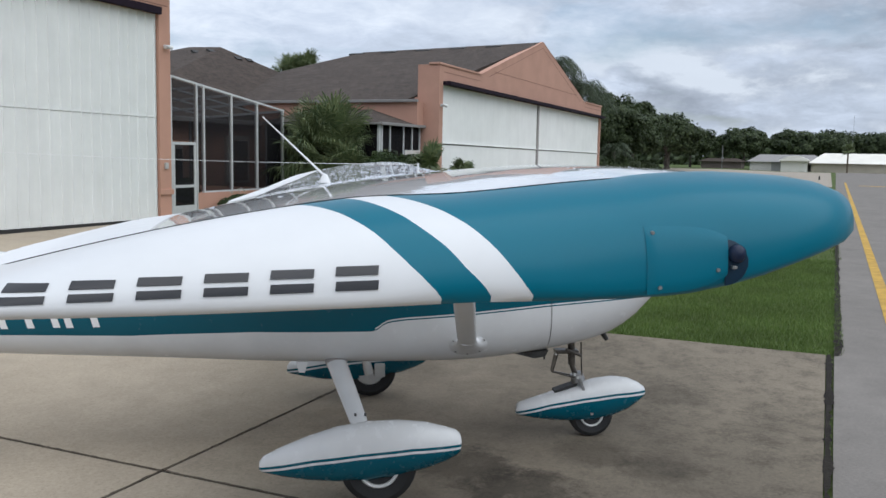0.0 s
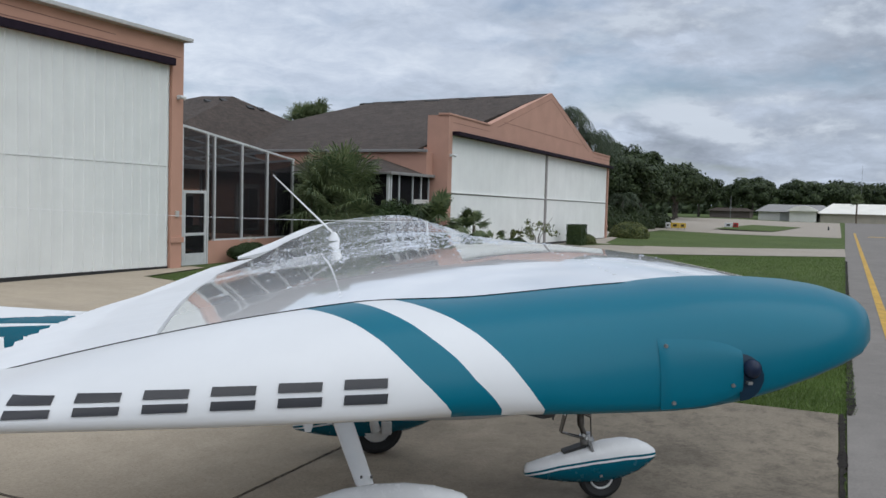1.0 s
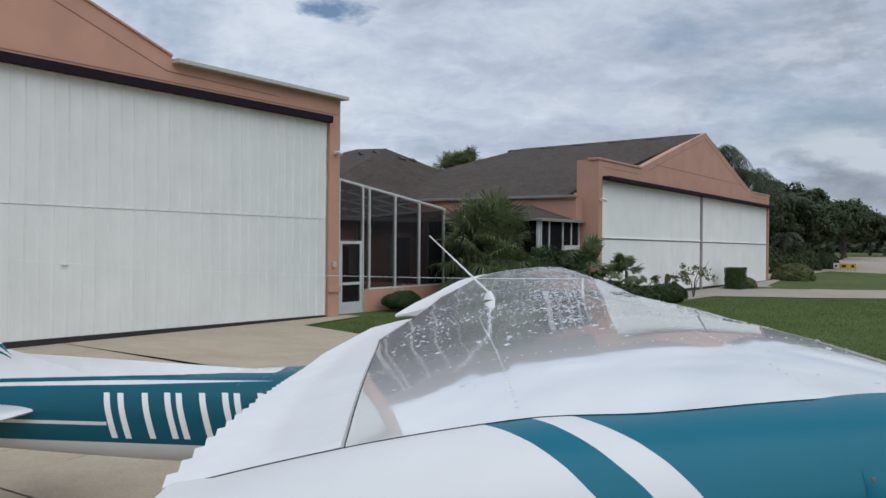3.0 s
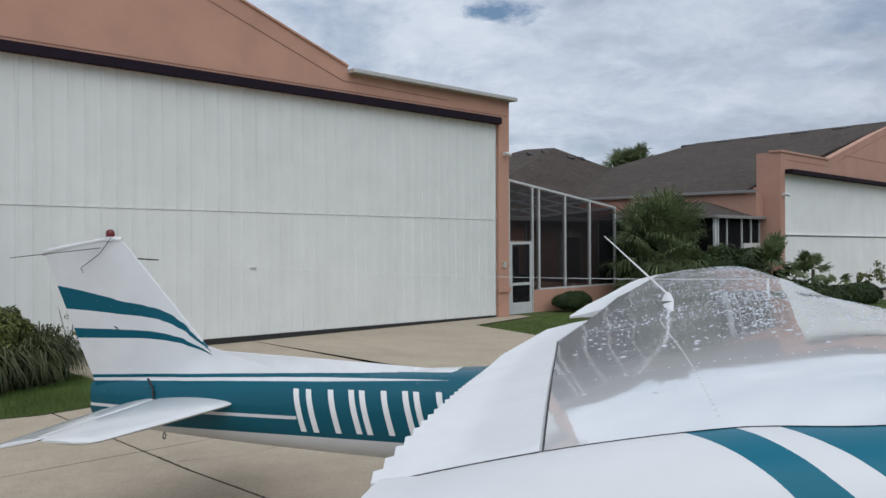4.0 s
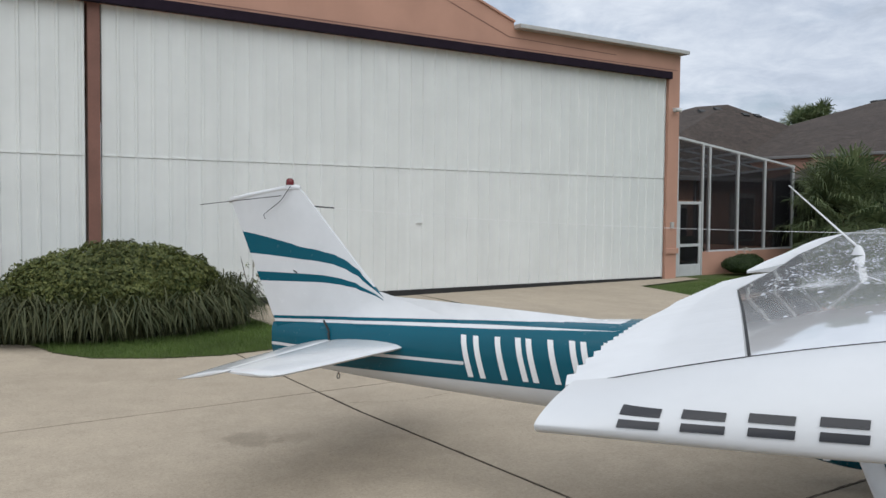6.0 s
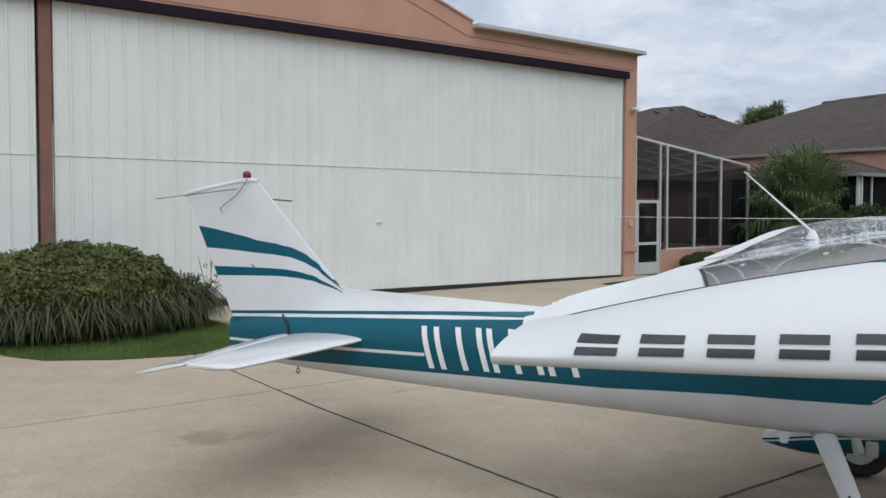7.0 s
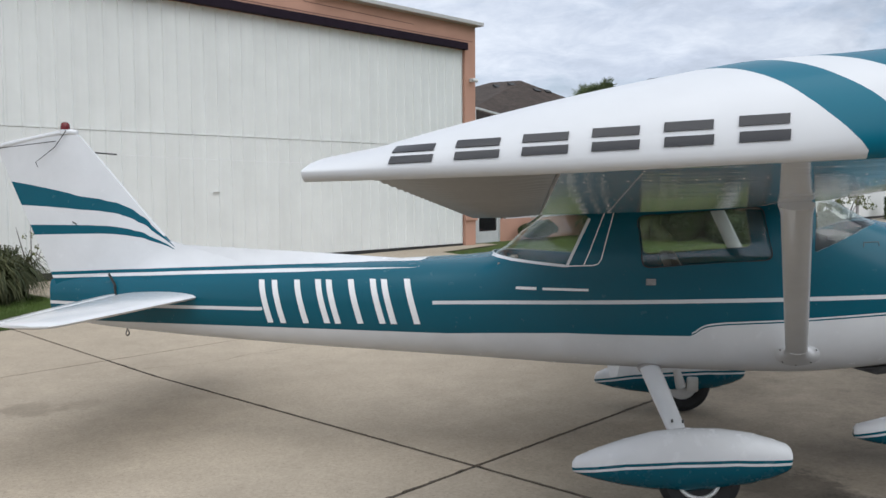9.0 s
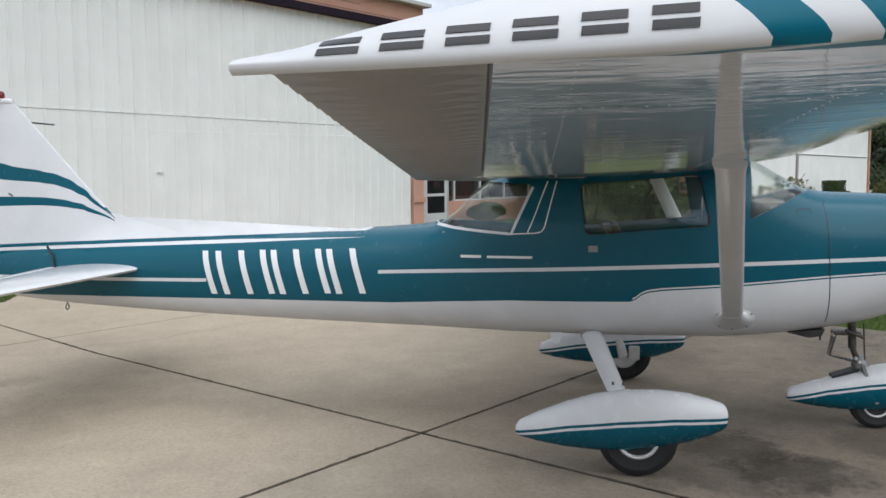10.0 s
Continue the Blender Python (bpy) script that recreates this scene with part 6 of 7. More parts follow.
NOSE_ROWS = ((0.420, 0.030, 0.292, 0.262, 0.232), (0.44, 0.045, 0.318, 0.266, 0.222), (0.55, 0.075, 0.352, 0.280, 0.200), (0.70, 0.094, 0.398, 0.300, 0.182), (0.85, 0.108, 0.445, 0.318, 0.172), (1.0, 0.112, 0.490, 0.336, 0.178),
             (1.14, 0.108, 0.508, 0.354, 0.205), (1.26, 0.094, 0.495, 0.370, 0.255), (1.34, 0.072, 0.462, 0.384, 0.312), (1.385, 0.05, 0.432, 0.392, 0.350), (1.395, 0.03, 0.41, 0.393, 0.375))
fairing("nose_wheel_fairing", NOSE_ROWS, 0.0, M_NFAIR)
wheel(0.985, 0.0, 0.165, 0.12, plane)
oleo = bmesh.new()
tube(oleo, (0.815, 0, 0.88), (0.832, 0, 0.60), 0.027, 0.027, 16)
tube(oleo, (0.832, 0, 0.60), (0.87, 0, 0.505), 0.020, 0.020, 16)
leg_n = part("nose_gear_leg", oleo, M_OILY, plane, "bare oily steel nose oleo", smooth=40)
part("fork_collar", tube(bmesh.new(), (0.865, 0, 0.535), (0.885, 0, 0.475), 0.045, 0.055, 14), M_STEEL, leg_n, smooth=40)
for sd_ in (-1, 1):
    part("fork_arm", beam(bmesh.new(), (0.88, sd_ * 0.055, 0.50), (0.975, sd_ * 0.075, 0.24), 0.02, 0.045, (0, 1, 0)), M_STEEL, leg_n)
    part("torque_link", beam(bmesh.new(), (0.715, sd_ * 0.028, 0.70), (0.682, sd_ * 0.012, 0.55), 0.011, 0.034, (0, 1, 0)), M_OILY, leg_n)
    part("torque_link", beam(bmesh.new(), (0.682, sd_ * 0.012, 0.548), (0.855, sd_ * 0.034, 0.505), 0.009, 0.014, (0, 1, 0)), M_OILY, leg_n)
part("steering_collar", new_box(0.70, 0.87, -0.05, 0.05, 0.690, 0.716, 0.010), M_OILY, leg_n)
for x_, y_, z_ in ((0.845, -0.045, 0.535), (0.865, -0.05, 0.515), (0.70, -0.035, 0.69)):
    part("bolt", tube(bmesh.new(), (x_, y_ + 0.01, z_), (x_, y_ - 0.012, z_), 0.012, 0.010, 8), M_RIM, leg_n)
part("damper", tube(bmesh.new(), (0.765, -0.065, 0.73), (0.885, -0.07, 0.68), 0.011, 0.011, 12), M_OILY, leg_n, smooth=40)
part("steering_rod", tube(bmesh.new(), (0.88, -0.06, 0.78), (0.895, -0.06, 0.53), 0.006, 0.006, 8), M_OILY, leg_n)
# solid black insert whose colour stands for the shade inside the slot
part("slot_shade", prism([(0.70, 0.395), (0.865, 0.445), (0.875, 0.472), (0.855, 0.466), (0.70, 0.412)], "y", -0.045, 0.045), M_BLACK, leg_n, "black insert drawn as the shaded opening round the nose leg")
part("drain_tube", tube(bmesh.new(), (0.60, -0.10, 0.78), (0.60, -0.10, 0.665), 0.007, 0.007, 8), M_DARKSTEEL, plane)
part("exhaust_stub", tube(bmesh.new(), (0.42, -0.12, 0.74), (0.56, -0.12, 0.72), 0.03, 0.03, 12), M_DARKSTEEL, plane)
part("scoop", prism([(0.36, 0.735), (0.60, 0.76), (0.58, 0.715), (0.50, 0.70)], "y", -0.22, -0.02), M_DARKSTEEL, plane)
part("drain_spout", tube(bmesh.new(), (1.0, -0.2, 0.875), (1.03, -0.2, 0.83), 0.02, 0.016, 10), M_DARKSTEEL, plane)

# spinner and propeller
part("spinner", loft([[(x, r * math.cos(t), 1.38 + r * math.sin(t)) for t in [2 * math.pi * i / 24 for i in range(24)]] for x, r in ((1.50, 0.15), (1.60, 0.145), (1.72, 0.11), (1.80, 0.06), (1.83, 0.01))]), M_WHITE, plane, smooth=50)
pb = bmesh.new()
beam(pb, (1.57, 0.0, 1.38), (1.57, 0.89, 1.28), 0.02, 0.11, (1, 0, 0))
beam(pb, (1.57, 0.0, 1.38), (1.57, -0.89, 1.48), 0.02, 0.11, (1, 0, 0))
part("propeller", pb, M_STEEL, plane)


# ---- plants ----
def leaf_quads(points, normals, size, rng, aspect=0.55, jitter=0.9):
    """Small folded leaves at points, facing roughly along normals."""
    k = len(points)
    nrm = normals + rng.normal(0, jitter, (k, 3))
    nrm /= np.linalg.norm(nrm, axis=1)[:, None] + 1e-9
    ref = rng.normal(0, 1, (k, 3))
    t = np.cross(nrm, ref)
    t /= np.linalg.norm(t, axis=1)[:, None] + 1e-9
    b = np.cross(nrm, t)
    s = (rng.uniform(0.6, 1.3, k) * size)[:, None]
    v = np.empty((k, 4, 3))
    v[:, 0] = points - t * s
    v[:, 1] = points + b * s * aspect - nrm * s * 0.15
    v[:, 2] = points + t * s
    v[:, 3] = points - b * s * aspect - nrm * s * 0.15
    return v.reshape(-1, 3), [(4 * i, 4 * i + 1, 4 * i + 2, 4 * i + 3) for i in range(k)]


def on_ellipsoid(rng, k, centre, radii, inner=0.82, low=-1.0):
    d = rng.normal(0, 1, (k * 3, 3))
    d /= np.linalg.norm(d, axis=1)[:, None]
    d = d[d[:, 2] > low][:k]
    r = rng.uniform(inner, 1.03, len(d))[:, None]
    return np.array(centre) + d * np.array(radii) * r, d


def lumpy(rng, centre, radii, clumps, per, spread, low=-0.4, inner=0.5):
    """Leaf places in uneven clumps over an ellipsoid."""
    c, d = on_ellipsoid(rng, clumps, centre, radii, inner, low)
    pts, nr = [], []
    for p, q in zip(c, d):
        n = int(per * rng.uniform(0.6, 1.4))
        off = rng.normal(0, 1, (n, 3))
        off /= np.linalg.norm(off, axis=1)[:, None]
        sp = spread * rng.uniform(0.7, 1.35)
        rad = rng.uniform(0.55, 1.0, n)[:, None]
        pts.append(p + off * rad * sp * np.array([1, 1, 0.75]))
        nr.append(off * 0.7 + q * 0.5 + np.array([0, 0, 0.4]))
    return np.vstack(pts), np.vstack(nr)


def broad_tree(name, label, height, width, seed, leaf=0.30, clumps=46, per=60, group="trees"):
    """A tapered trunk with limbs and an uneven crown of leaf clumps."""
    rng = np.random.default_rng(seed)
    t = thing(name, label, "tree", group)
    bm = bmesh.new()
    p = Vector((0, 0, -0.1))
    top = height * 0.45
    k = 5
    r0 = 0.035 * height
    pts = [p]
    for i in range(1, k + 1):
        pts.append(Vector((rng.normal(0, 0.03) * height, rng.normal(0, 0.03) * height, top * i / k)))
    for i in range(k):
        tube(bm, pts[i], pts[i + 1], r0 * (1 - 0.5 * i / k), r0 * (1 - 0.5 * (i + 1) / k), 9, False)
    part("trunk", bm, M_BARK, t, smooth=60)
    for i in range(6):
        ang = i * 1.05 + rng.uniform(0, 0.5)
        s = pts[-1 if i % 2 else -2]
        e = Vector((math.cos(ang) * width * 0.33, math.sin(ang) * width * 0.33, height * rng.uniform(0.6, 0.85)))
        mid = s.lerp(e, 0.5) + Vector((0, 0, height * 0.05))
        lb = bmesh.new()
        tube(lb, s, mid, r0 * 0.45, r0 * 0.28, 7, False)
        tube(lb, mid, e, r0 * 0.28, r0 * 0.10, 7, False)
        part("limb", lb, M_BARK, t, smooth=60)
    a, n1 = lumpy(rng, (0, 0, height * 0.64), (width * 0.46, width * 0.46, height * 0.33), clumps, per, width * 0.115, -0.75, 0.55)
    v, f = leaf_quads(a, n1, leaf, rng, 0.6, 0.45)
    mesh_part("crown", v, f, M_OAK, t)
    return t


def fan_palm(name, label, height, crown, seed, fronds=26, trunk_r=0.16, droop=1.0, group="palms", leaf_w=0.017, near=0.34, out=0.86):
    rng = np.random.default_rng(seed)
    t = thing(name, label, "palm", group)
    bm = bmesh.new()
    for i in range(5):
        z0, z1 = height * i / 5, height * (i + 1) / 5
        tube(bm, (0.02 * math.sin(i), 0, z0 - 0.05), (0.02 * math.sin(i + 1), 0, z1), trunk_r * (1.1 - 0.05 * i), trunk_r * (1.05 - 0.05 * i), 10)
    part("trunk", bm, M_THATCH, t, smooth=60)
    verts, faces = [], []
    for i in range(fronds):
        az = rng.uniform(0, 2 * math.pi)
        el = rng.uniform(-0.75, 1.45)
        d = Vector((math.cos(az) * math.cos(el), math.sin(az) * math.cos(el), math.sin(el)))
        base = Vector((0, 0, height))
        hub = base + d * crown * rng.uniform(near, out) + Vector((0, 0, -0.10 * crown))
        side = d.cross(Vector((0, 0, 1)))
        side = side.normalized() if side.length > 0.1 else Vector((1, 0, 0))
        up = side.cross(d)
        # stalk
        i0 = len(verts)
        verts += [tuple(base + side * 0.012), tuple(base - side * 0.012), tuple(hub)]
        faces.append((i0, i0 + 1, i0 + 2))
        n = 24
        hang = droop * rng.uniform(0.15, 1.1) * (1.1 - 0.55 * math.sin(el))
        spin = rng.uniform(-0.5, 0.5)
        side, up = side * math.cos(spin) + up * math.sin(spin), up * math.cos(spin) - side * math.sin(spin)
        for j in range(n):
            a = (j / (n - 1) - 0.5) * 4.2
            w = d * math.cos(a) + side * math.sin(a)
            ln = crown * rng.uniform(0.34, 0.58) * (0.72 + 0.28 * math.cos(a))
            m = hub + w * ln * 0.50 + up * 0.02
            k = hub + w * ln * 0.78 + Vector((0, 0, -1)) * ln * hang * 0.12
            e = hub + w * ln * (0.98 - 0.13 * hang) + Vector((0, 0, -1)) * ln * hang * rng.uniform(0.45, 0.85)
            pw = w.cross(up).normalized() * leaf_w * crown * 0.62
            i0 = len(verts)
            verts += [tuple(hub), tuple(m + pw), tuple(k + pw * 0.7), tuple(e), tuple(k - pw * 0.7), tuple(m - pw)]
            faces += [(i0, i0 + 1, i0 + 5), (i0 + 1, i0 + 2, i0 + 4, i0 + 5), (i0 + 2, i0 + 3, i0 + 4)]
    mesh_part("fronds", verts, faces, M_PALM, t)
    return t


def feather_palm(name, label, height, crown, seed, fronds=18, group="palms"):
    rng = np.random.default_rng(seed)
    t = thing(name, label, "palm", group)
    bm = bmesh.new()
    for i in range(6):
        tube(bm, (0, 0, height * i / 6 - 0.05), (0, 0, height * (i + 1) / 6), 0.20 - 0.012 * i, 0.19 - 0.012 * i, 10)
    part("trunk", bm, M_BARK, t, smooth=60)
    verts, faces = [], []
    for i in range(fronds):
        az = 2 * math.pi * i / fronds * 2.4 + rng.uniform(-0.3, 0.3)
        lift = rng.uniform(0.1, 1.2)
        out = Vector((math.cos(az), math.sin(az), 0))
        side = Vector((-out.y, out.x, 0))
        k = 26
        prev = None
        for j in range(k + 1):
            s = j / k
            c = Vector((0, 0, height)) + out * crown * s * (0.95 - 0.1 * s) + Vector((0, 0, 1)) * crown * (lift * s - (0.55 + lift * 0.75) * s * s)
            if prev is not None:
                i0 = len(verts)
                w = side * 0.02 * (1.2 - s)
                verts += [tuple(prev + w), tuple(prev - w), tuple(c - w), tuple(c + w)]
                faces.append((i0, i0 + 1, i0 + 2, i0 + 3))
                tan = (c - prev).normalized()
                for sg in (-1, 1):
                    ln = crown * 0.36 * (0.35 + 0.65 * math.sin(math.pi * min(s * 0.9 + 0.12, 1)))
                    e = c + side * sg * ln * 0.6 + tan * ln * 0.30 + Vector((0, 0, -1)) * ln * rng.uniform(0.35, 0.95)
                    m = c.lerp(e, 0.45) + Vector((0, 0, ln * 0.10))
                    pw = tan * 0.036
                    i0 = len(verts)
                    verts += [tuple(c), tuple(m + pw), tuple(e), tuple(m - pw)]
                    faces.append((i0, i0 + 1, i0 + 2, i0 + 3))
            prev = c
    mesh_part("fronds", verts, faces, M_QUEEN, t)
    return t


def site(a, b, z=None, turn=0.0, size=1.0):
    """A pose on the ground, a along the hangars and b out from them."""
    z = rise(b) - 0.03 if z is None else z
    return SITE @ pose(a, -b, z, 0, 0, turn) @ Matrix.Diagonal((size, size, size, 1))


def put(t, a, b, turn=0.0, z=None, size=1.0):
    t.matrix_basis = site(a, b, z, turn, size)
    return t


def again(t, a, b, turn=0.0, z=None):
    return copy_thing(t, site(a, b, z, turn))


def bush(name, label, radii, z0, seed, mat, n=3200, leaf=0.045, core=True, low=-0.35, category="shrub", knob=0.0):
    """A clipped or loose shrub: a solid dark filler, for its shaded inside, under a close coat of leaves."""
    rng = np.random.default_rng(seed)
    t = thing(name, label, category, "shrubs")
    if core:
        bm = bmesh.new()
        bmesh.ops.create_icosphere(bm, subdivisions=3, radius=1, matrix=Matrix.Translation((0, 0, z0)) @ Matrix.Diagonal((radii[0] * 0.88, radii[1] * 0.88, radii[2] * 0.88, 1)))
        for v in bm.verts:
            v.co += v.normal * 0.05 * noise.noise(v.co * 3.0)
        part("filler_core", bm, M_HEDGE, t)
    pts, d = on_ellipsoid(rng, n, (0, 0, z0), radii, 0.90, low)
    bumpy = np.array([noise.noise(Vector(p) * 2.6) for p in pts])[:, None]
    knobs = np.array([noise.noise(Vector(p) * knob) for p in pts])[:, None] if knob else 0.0
    pts = pts + d * (bumpy * 0.16 * min(radii) + knobs * 0.10)
    v, f = leaf_quads(pts, d + np.array([0, 0, 0.3]), leaf, rng, 0.5, 0.6)
    mesh_part("leaves", v, f, mat, t)
    return t


# the island between the hangar doors
strip_island = bmesh.new()
isl = [(-16.1, 0.6), (-15.95, 2.3), (-15.75, 3.25), (-15.4, 3.85), (-14.6, 4.3), (-13.8, 4.5), (-12.9, 4.4), (-12.3, 3.7), (-12.2, 0.6)]
strip_island.faces.new([strip_island.verts.new((a, -b, rise(b) + 0.012)) for a, b in isl])
bmesh.ops.triangulate(strip_island, faces=strip_island.faces)
bmesh.ops.recalc_face_normals(strip_island, faces=strip_island.faces)
tagged(part("ground_island", strip_island, M_GRASS, loc=SITE), "grass island in the concrete apron", "lawn", "", "structure")


def in_island(a, b):
    hit = False
    for (a0, b0), (a1, b1) in zip(isl, isl[1:] + isl[:1]):
        if (b0 > b) != (b1 > b) and a < (a1 - a0) * (b - b0) / (b1 - b0) + a0:
            hit = not hit
    return hit


blades("lawn_grass", (-16.1, -12.2, 2.0, 4.86), 42000, 0.06, 0.11, M_BLADE, "rough green grass rim of the island bed", 11, in_island)
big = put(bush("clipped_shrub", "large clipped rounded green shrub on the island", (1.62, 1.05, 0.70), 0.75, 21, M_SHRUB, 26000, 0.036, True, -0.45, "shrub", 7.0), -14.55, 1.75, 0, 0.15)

# strappy border grass round the shrub
rng_ = np.random.default_rng(8)
verts_, faces_ = [], []
for c_ in range(84):
    th = rng_.uniform(0.15, math.pi - 0.05) if c_ < 60 else rng_.uniform(-0.6, 0.9)
    ca = -14.45 + 1.75 * math.cos(th) * rng_.uniform(0.9, 1.12)
    cb = 1.75 + 1.05 * math.sin(th) * rng_.uniform(0.85, 1.10)
    upright = c_ >= 60
    tone = rng_.uniform(0.8, 1.15)
    for _ in range(80):
        az, ln = rng_.uniform(0, 2 * math.pi), rng_.uniform(0.55, 1.05) * tone
        out = np.array([math.cos(az), math.sin(az), 0.0])
        side = np.array([-out[1], out[0], 0.0]) * rng_.uniform(0.007, 0.014)
        p0 = np.array([ca + rng_.normal(0, 0.05), -cb + rng_.normal(0, 0.05), rise(cb)])
        sp = rng_.uniform(0.10, 0.45) if upright else rng_.uniform(0.35, 0.95)
        p1 = p0 + out * ln * 0.22 * sp + np.array([0, 0, ln * 0.48])
        p2 = p0 + out * ln * 0.52 * sp + np.array([0, 0, ln * (0.76 - 0.22 * sp)])
        p3 = p0 + out * ln * 0.80 * sp + np.array([0, 0, ln * (0.80 - 0.48 * sp)])
        p4 = p0 + out * ln * 0.95 * sp + np.array([0, 0, ln * (0.86 - 0.84 * sp)])
        i0 = len(verts_)
        verts_ += [tuple(p0 - side), tuple(p0 + side), tuple(p1 - side), tuple(p1 + side), tuple(p2 - side), tuple(p2 + side), tuple(p3 - side * 0.7), tuple(p3 + side * 0.7), tuple(p4)]
        faces_ += [(i0, i0 + 1, i0 + 3, i0 + 2), (i0 + 2, i0 + 3, i0 + 5, i0 + 4), (i0 + 4, i0 + 5, i0 + 7, i0 + 6), (i0 + 6, i0 + 7, i0 + 8)]
tagged(mesh_part("border_grass", verts_, faces_, M_LIRI, loc=SITE), "dark strappy border grass round the clipped shrub", "grass", "", "stuff")
tw = thing("leggy_weed", "thin leggy weed stems beside the border grass", "plant", at=site(-12.35, 1.9))
wb = bmesh.new()
for i_ in range(6):
    an = i_ * 1.1
    tube(wb, (0, 0, 0.3), (0.22 * math.cos(an), 0.22 * math.sin(an), 0.95 + 0.07 * i_), 0.006, 0.003, 5)
part("stem", wb, M_BARK, tw)
pw_, nw_ = lumpy(rng_, (0, 0, 0.85), (0.24, 0.24, 0.3), 9, 7, 0.07, -0.9, 0.5)
v_, f_ = leaf_quads(pw_, nw_, 0.03, rng_)
mesh_part("leaves", v_, f_, M_SHRUB, tw)

# palms and shrubs between the buildings
put(fan_palm("fan_palm", "bushy fan palm with drooping fronds beside the screened porch", 1.9, 1.9, 31, 72, 0.16, 1.15, "palms", 0.020), 6.55, 1.3, 20)
put(fan_palm("fan_palm", "bushy fan palm with drooping fronds beside the screened porch", 1.75, 1.75, 32, 56, 0.15, 1.15, "palms", 0.022), 7.1, 0.4, 70)
put(fan_palm("fan_palm", "lower fan palm with drooping fronds beside the pool cage", 1.3, 1.5, 33, 46, 0.15, 1.2, "palms", 0.022), 6.3, 2.0, 10)
put(bush("hedge_shrub", "dark dense hedge shrub before the porch", (1.1, 0.6, 1.15), 0.85, 41, M_HEDGE, 4600, 0.06), 6.6, 3.2, 0)
put(bush("hedge_shrub", "dark dense hedge shrub before the porch", (1.3, 0.7, 1.1), 0.8, 42, M_HEDGE, 4000, 0.06), 8.6, 3.0, 0)
for i_, (a_, b_, h_, c_, n_) in enumerate(((7.5, 4.4, 1.45, 1.0, 34), (8.9, 4.5, 1.0, 0.8, 22), (10.5, 4.4, 1.25, 0.72, 16), (12.3, 4.4, 0.62, 0.62, 14))):
    put(fan_palm("dwarf_palm", "small dark green fan palm before the hangar wall", h_, c_, 50 + i_, n_, 0.06, 0.35, "palms", 0.05), a_, b_, 40 * i_)
for i_, (a_, b_, r_) in enumerate(((7.0, 4.6, 0.75), (8.4, 4.6, 0.8), (9.5, 4.6, 0.75), (11.2, 4.7, 0.5), (12.8, 4.8, 0.5), (14.0, 4.8, 0.5))):
    put(bush("low_shrub", "loose dark green garden shrub before the hangar wall", (r_ * 1.2, r_, r_ * 0.85), 0.30, 60 + i_, M_HEDGE, 1500, 0.055), a_, b_, 30 * i_)


def young_tree(seed, label, h, w):
    rng = np.random.default_rng(seed)
    t = thing("young_shrub_tree", label, "shrub", "young trees")
    for i in range(5):
        an = i * 1.3
        lb = bmesh.new()
        tube(lb, (0, 0, -0.05), (0.12 * math.cos(an), 0.12 * math.sin(an), h * 0.45), 0.022, 0.016, 6)
        tube(lb, (0.12 * math.cos(an), 0.12 * math.sin(an), h * 0.45), (w * 0.4 * math.cos(an), w * 0.4 * math.sin(an), h * (0.75 + 0.07 * i)), 0.016, 0.006, 6)
        part("stem", lb, M_BARK, t)
    p, n = lumpy(rng, (0, 0, h * 0.68), (w * 0.5, w * 0.5, h * 0.33), 20, 26, w * 0.13, -0.9, 0.5)
    v, f = leaf_quads(p, n, 0.055, rng)
    mesh_part("leaves", v, f, M_SHRUB, t)
    return t


put(young_tree(71, "young leafy shrub tree with several stems on the lawn edge", 1.45, 1.5), 17.4, 4.5)
put(young_tree(72, "small leafy shrub tree with several stems on the lawn edge", 1.15, 0.6), 14.7, 4.5)
# clipped box and low mounds by the far door
boxy = thing("box_hedge", "square clipped dark green hedge block by the hangar", "hedge", "shrubs", at=site(24.9, 4.1))
hb = new_box(-0.46, 0.46, -0.36, 0.36, 0.0, 1.02, 0.06)
bmesh.ops.subdivide_edges(hb, edges=hb.edges[:], cuts=3, use_grid_fill=True)
for v_ in hb.verts:
    v_.co += Vector((noise.noise(v_.co * 5), noise.noise(v_.co * 5 + Vector((9, 0, 0))), 0)) * 0.05
part("filler_core", hb, M_HEDGE, boxy)
r9 = np.random.default_rng(9)
pp = r9.uniform(-1, 1, (2600, 3))
ax = r9.integers(0, 3, 2600)
nn_ = np.zeros((2600, 3))
for i_ in range(2600):
    pp[i_, ax[i_]] = np.sign(pp[i_, ax[i_]])
    nn_[i_, ax[i_]] = pp[i_, ax[i_]]
pp = pp * np.array([0.50, 0.40, 0.53]) + np.array([0, 0, 0.52])
v_, f_ = leaf_quads(pp, nn_, 0.04, r9, 0.5, 0.5)
mesh_part("leaves", v_, f_, M_HEDGE, boxy)
put(bush("low_mound_shrub", "low rounded shrub mound by the hangar door", (0.75, 0.5, 0.38), 0.15, 81, M_SHRUB, 1500, 0.05), 26.4, 4.2)
put(bush("low_mound_shrub", "broad rounded green shrub beyond the hangar", (1.55, 1.2, 0.85), 0.15, 82, M_SHRUB, 3800, 0.07), 38.0, 3.9)
put(bush("porch_shrub", "low dark shrub with pale flowers before the pool cage", (0.85, 0.40, 0.30), 0.30, 83, M_HEDGE, 2200, 0.035), 3.35, 0.1, 0)
fl_t = thing("flower_cluster", "small cluster of pale flowers on the shrub", "flowers", at=site(3.1, 0.3))
pf, nf2 = lumpy(np.random.default_rng(4), (0, 0, 0.72), (0.35, 0.12, 0.06), 6, 10, 0.06, -0.9, 0.4)
v_, f_ = leaf_quads(pf, nf2, 0.025, np.random.default_rng(5))
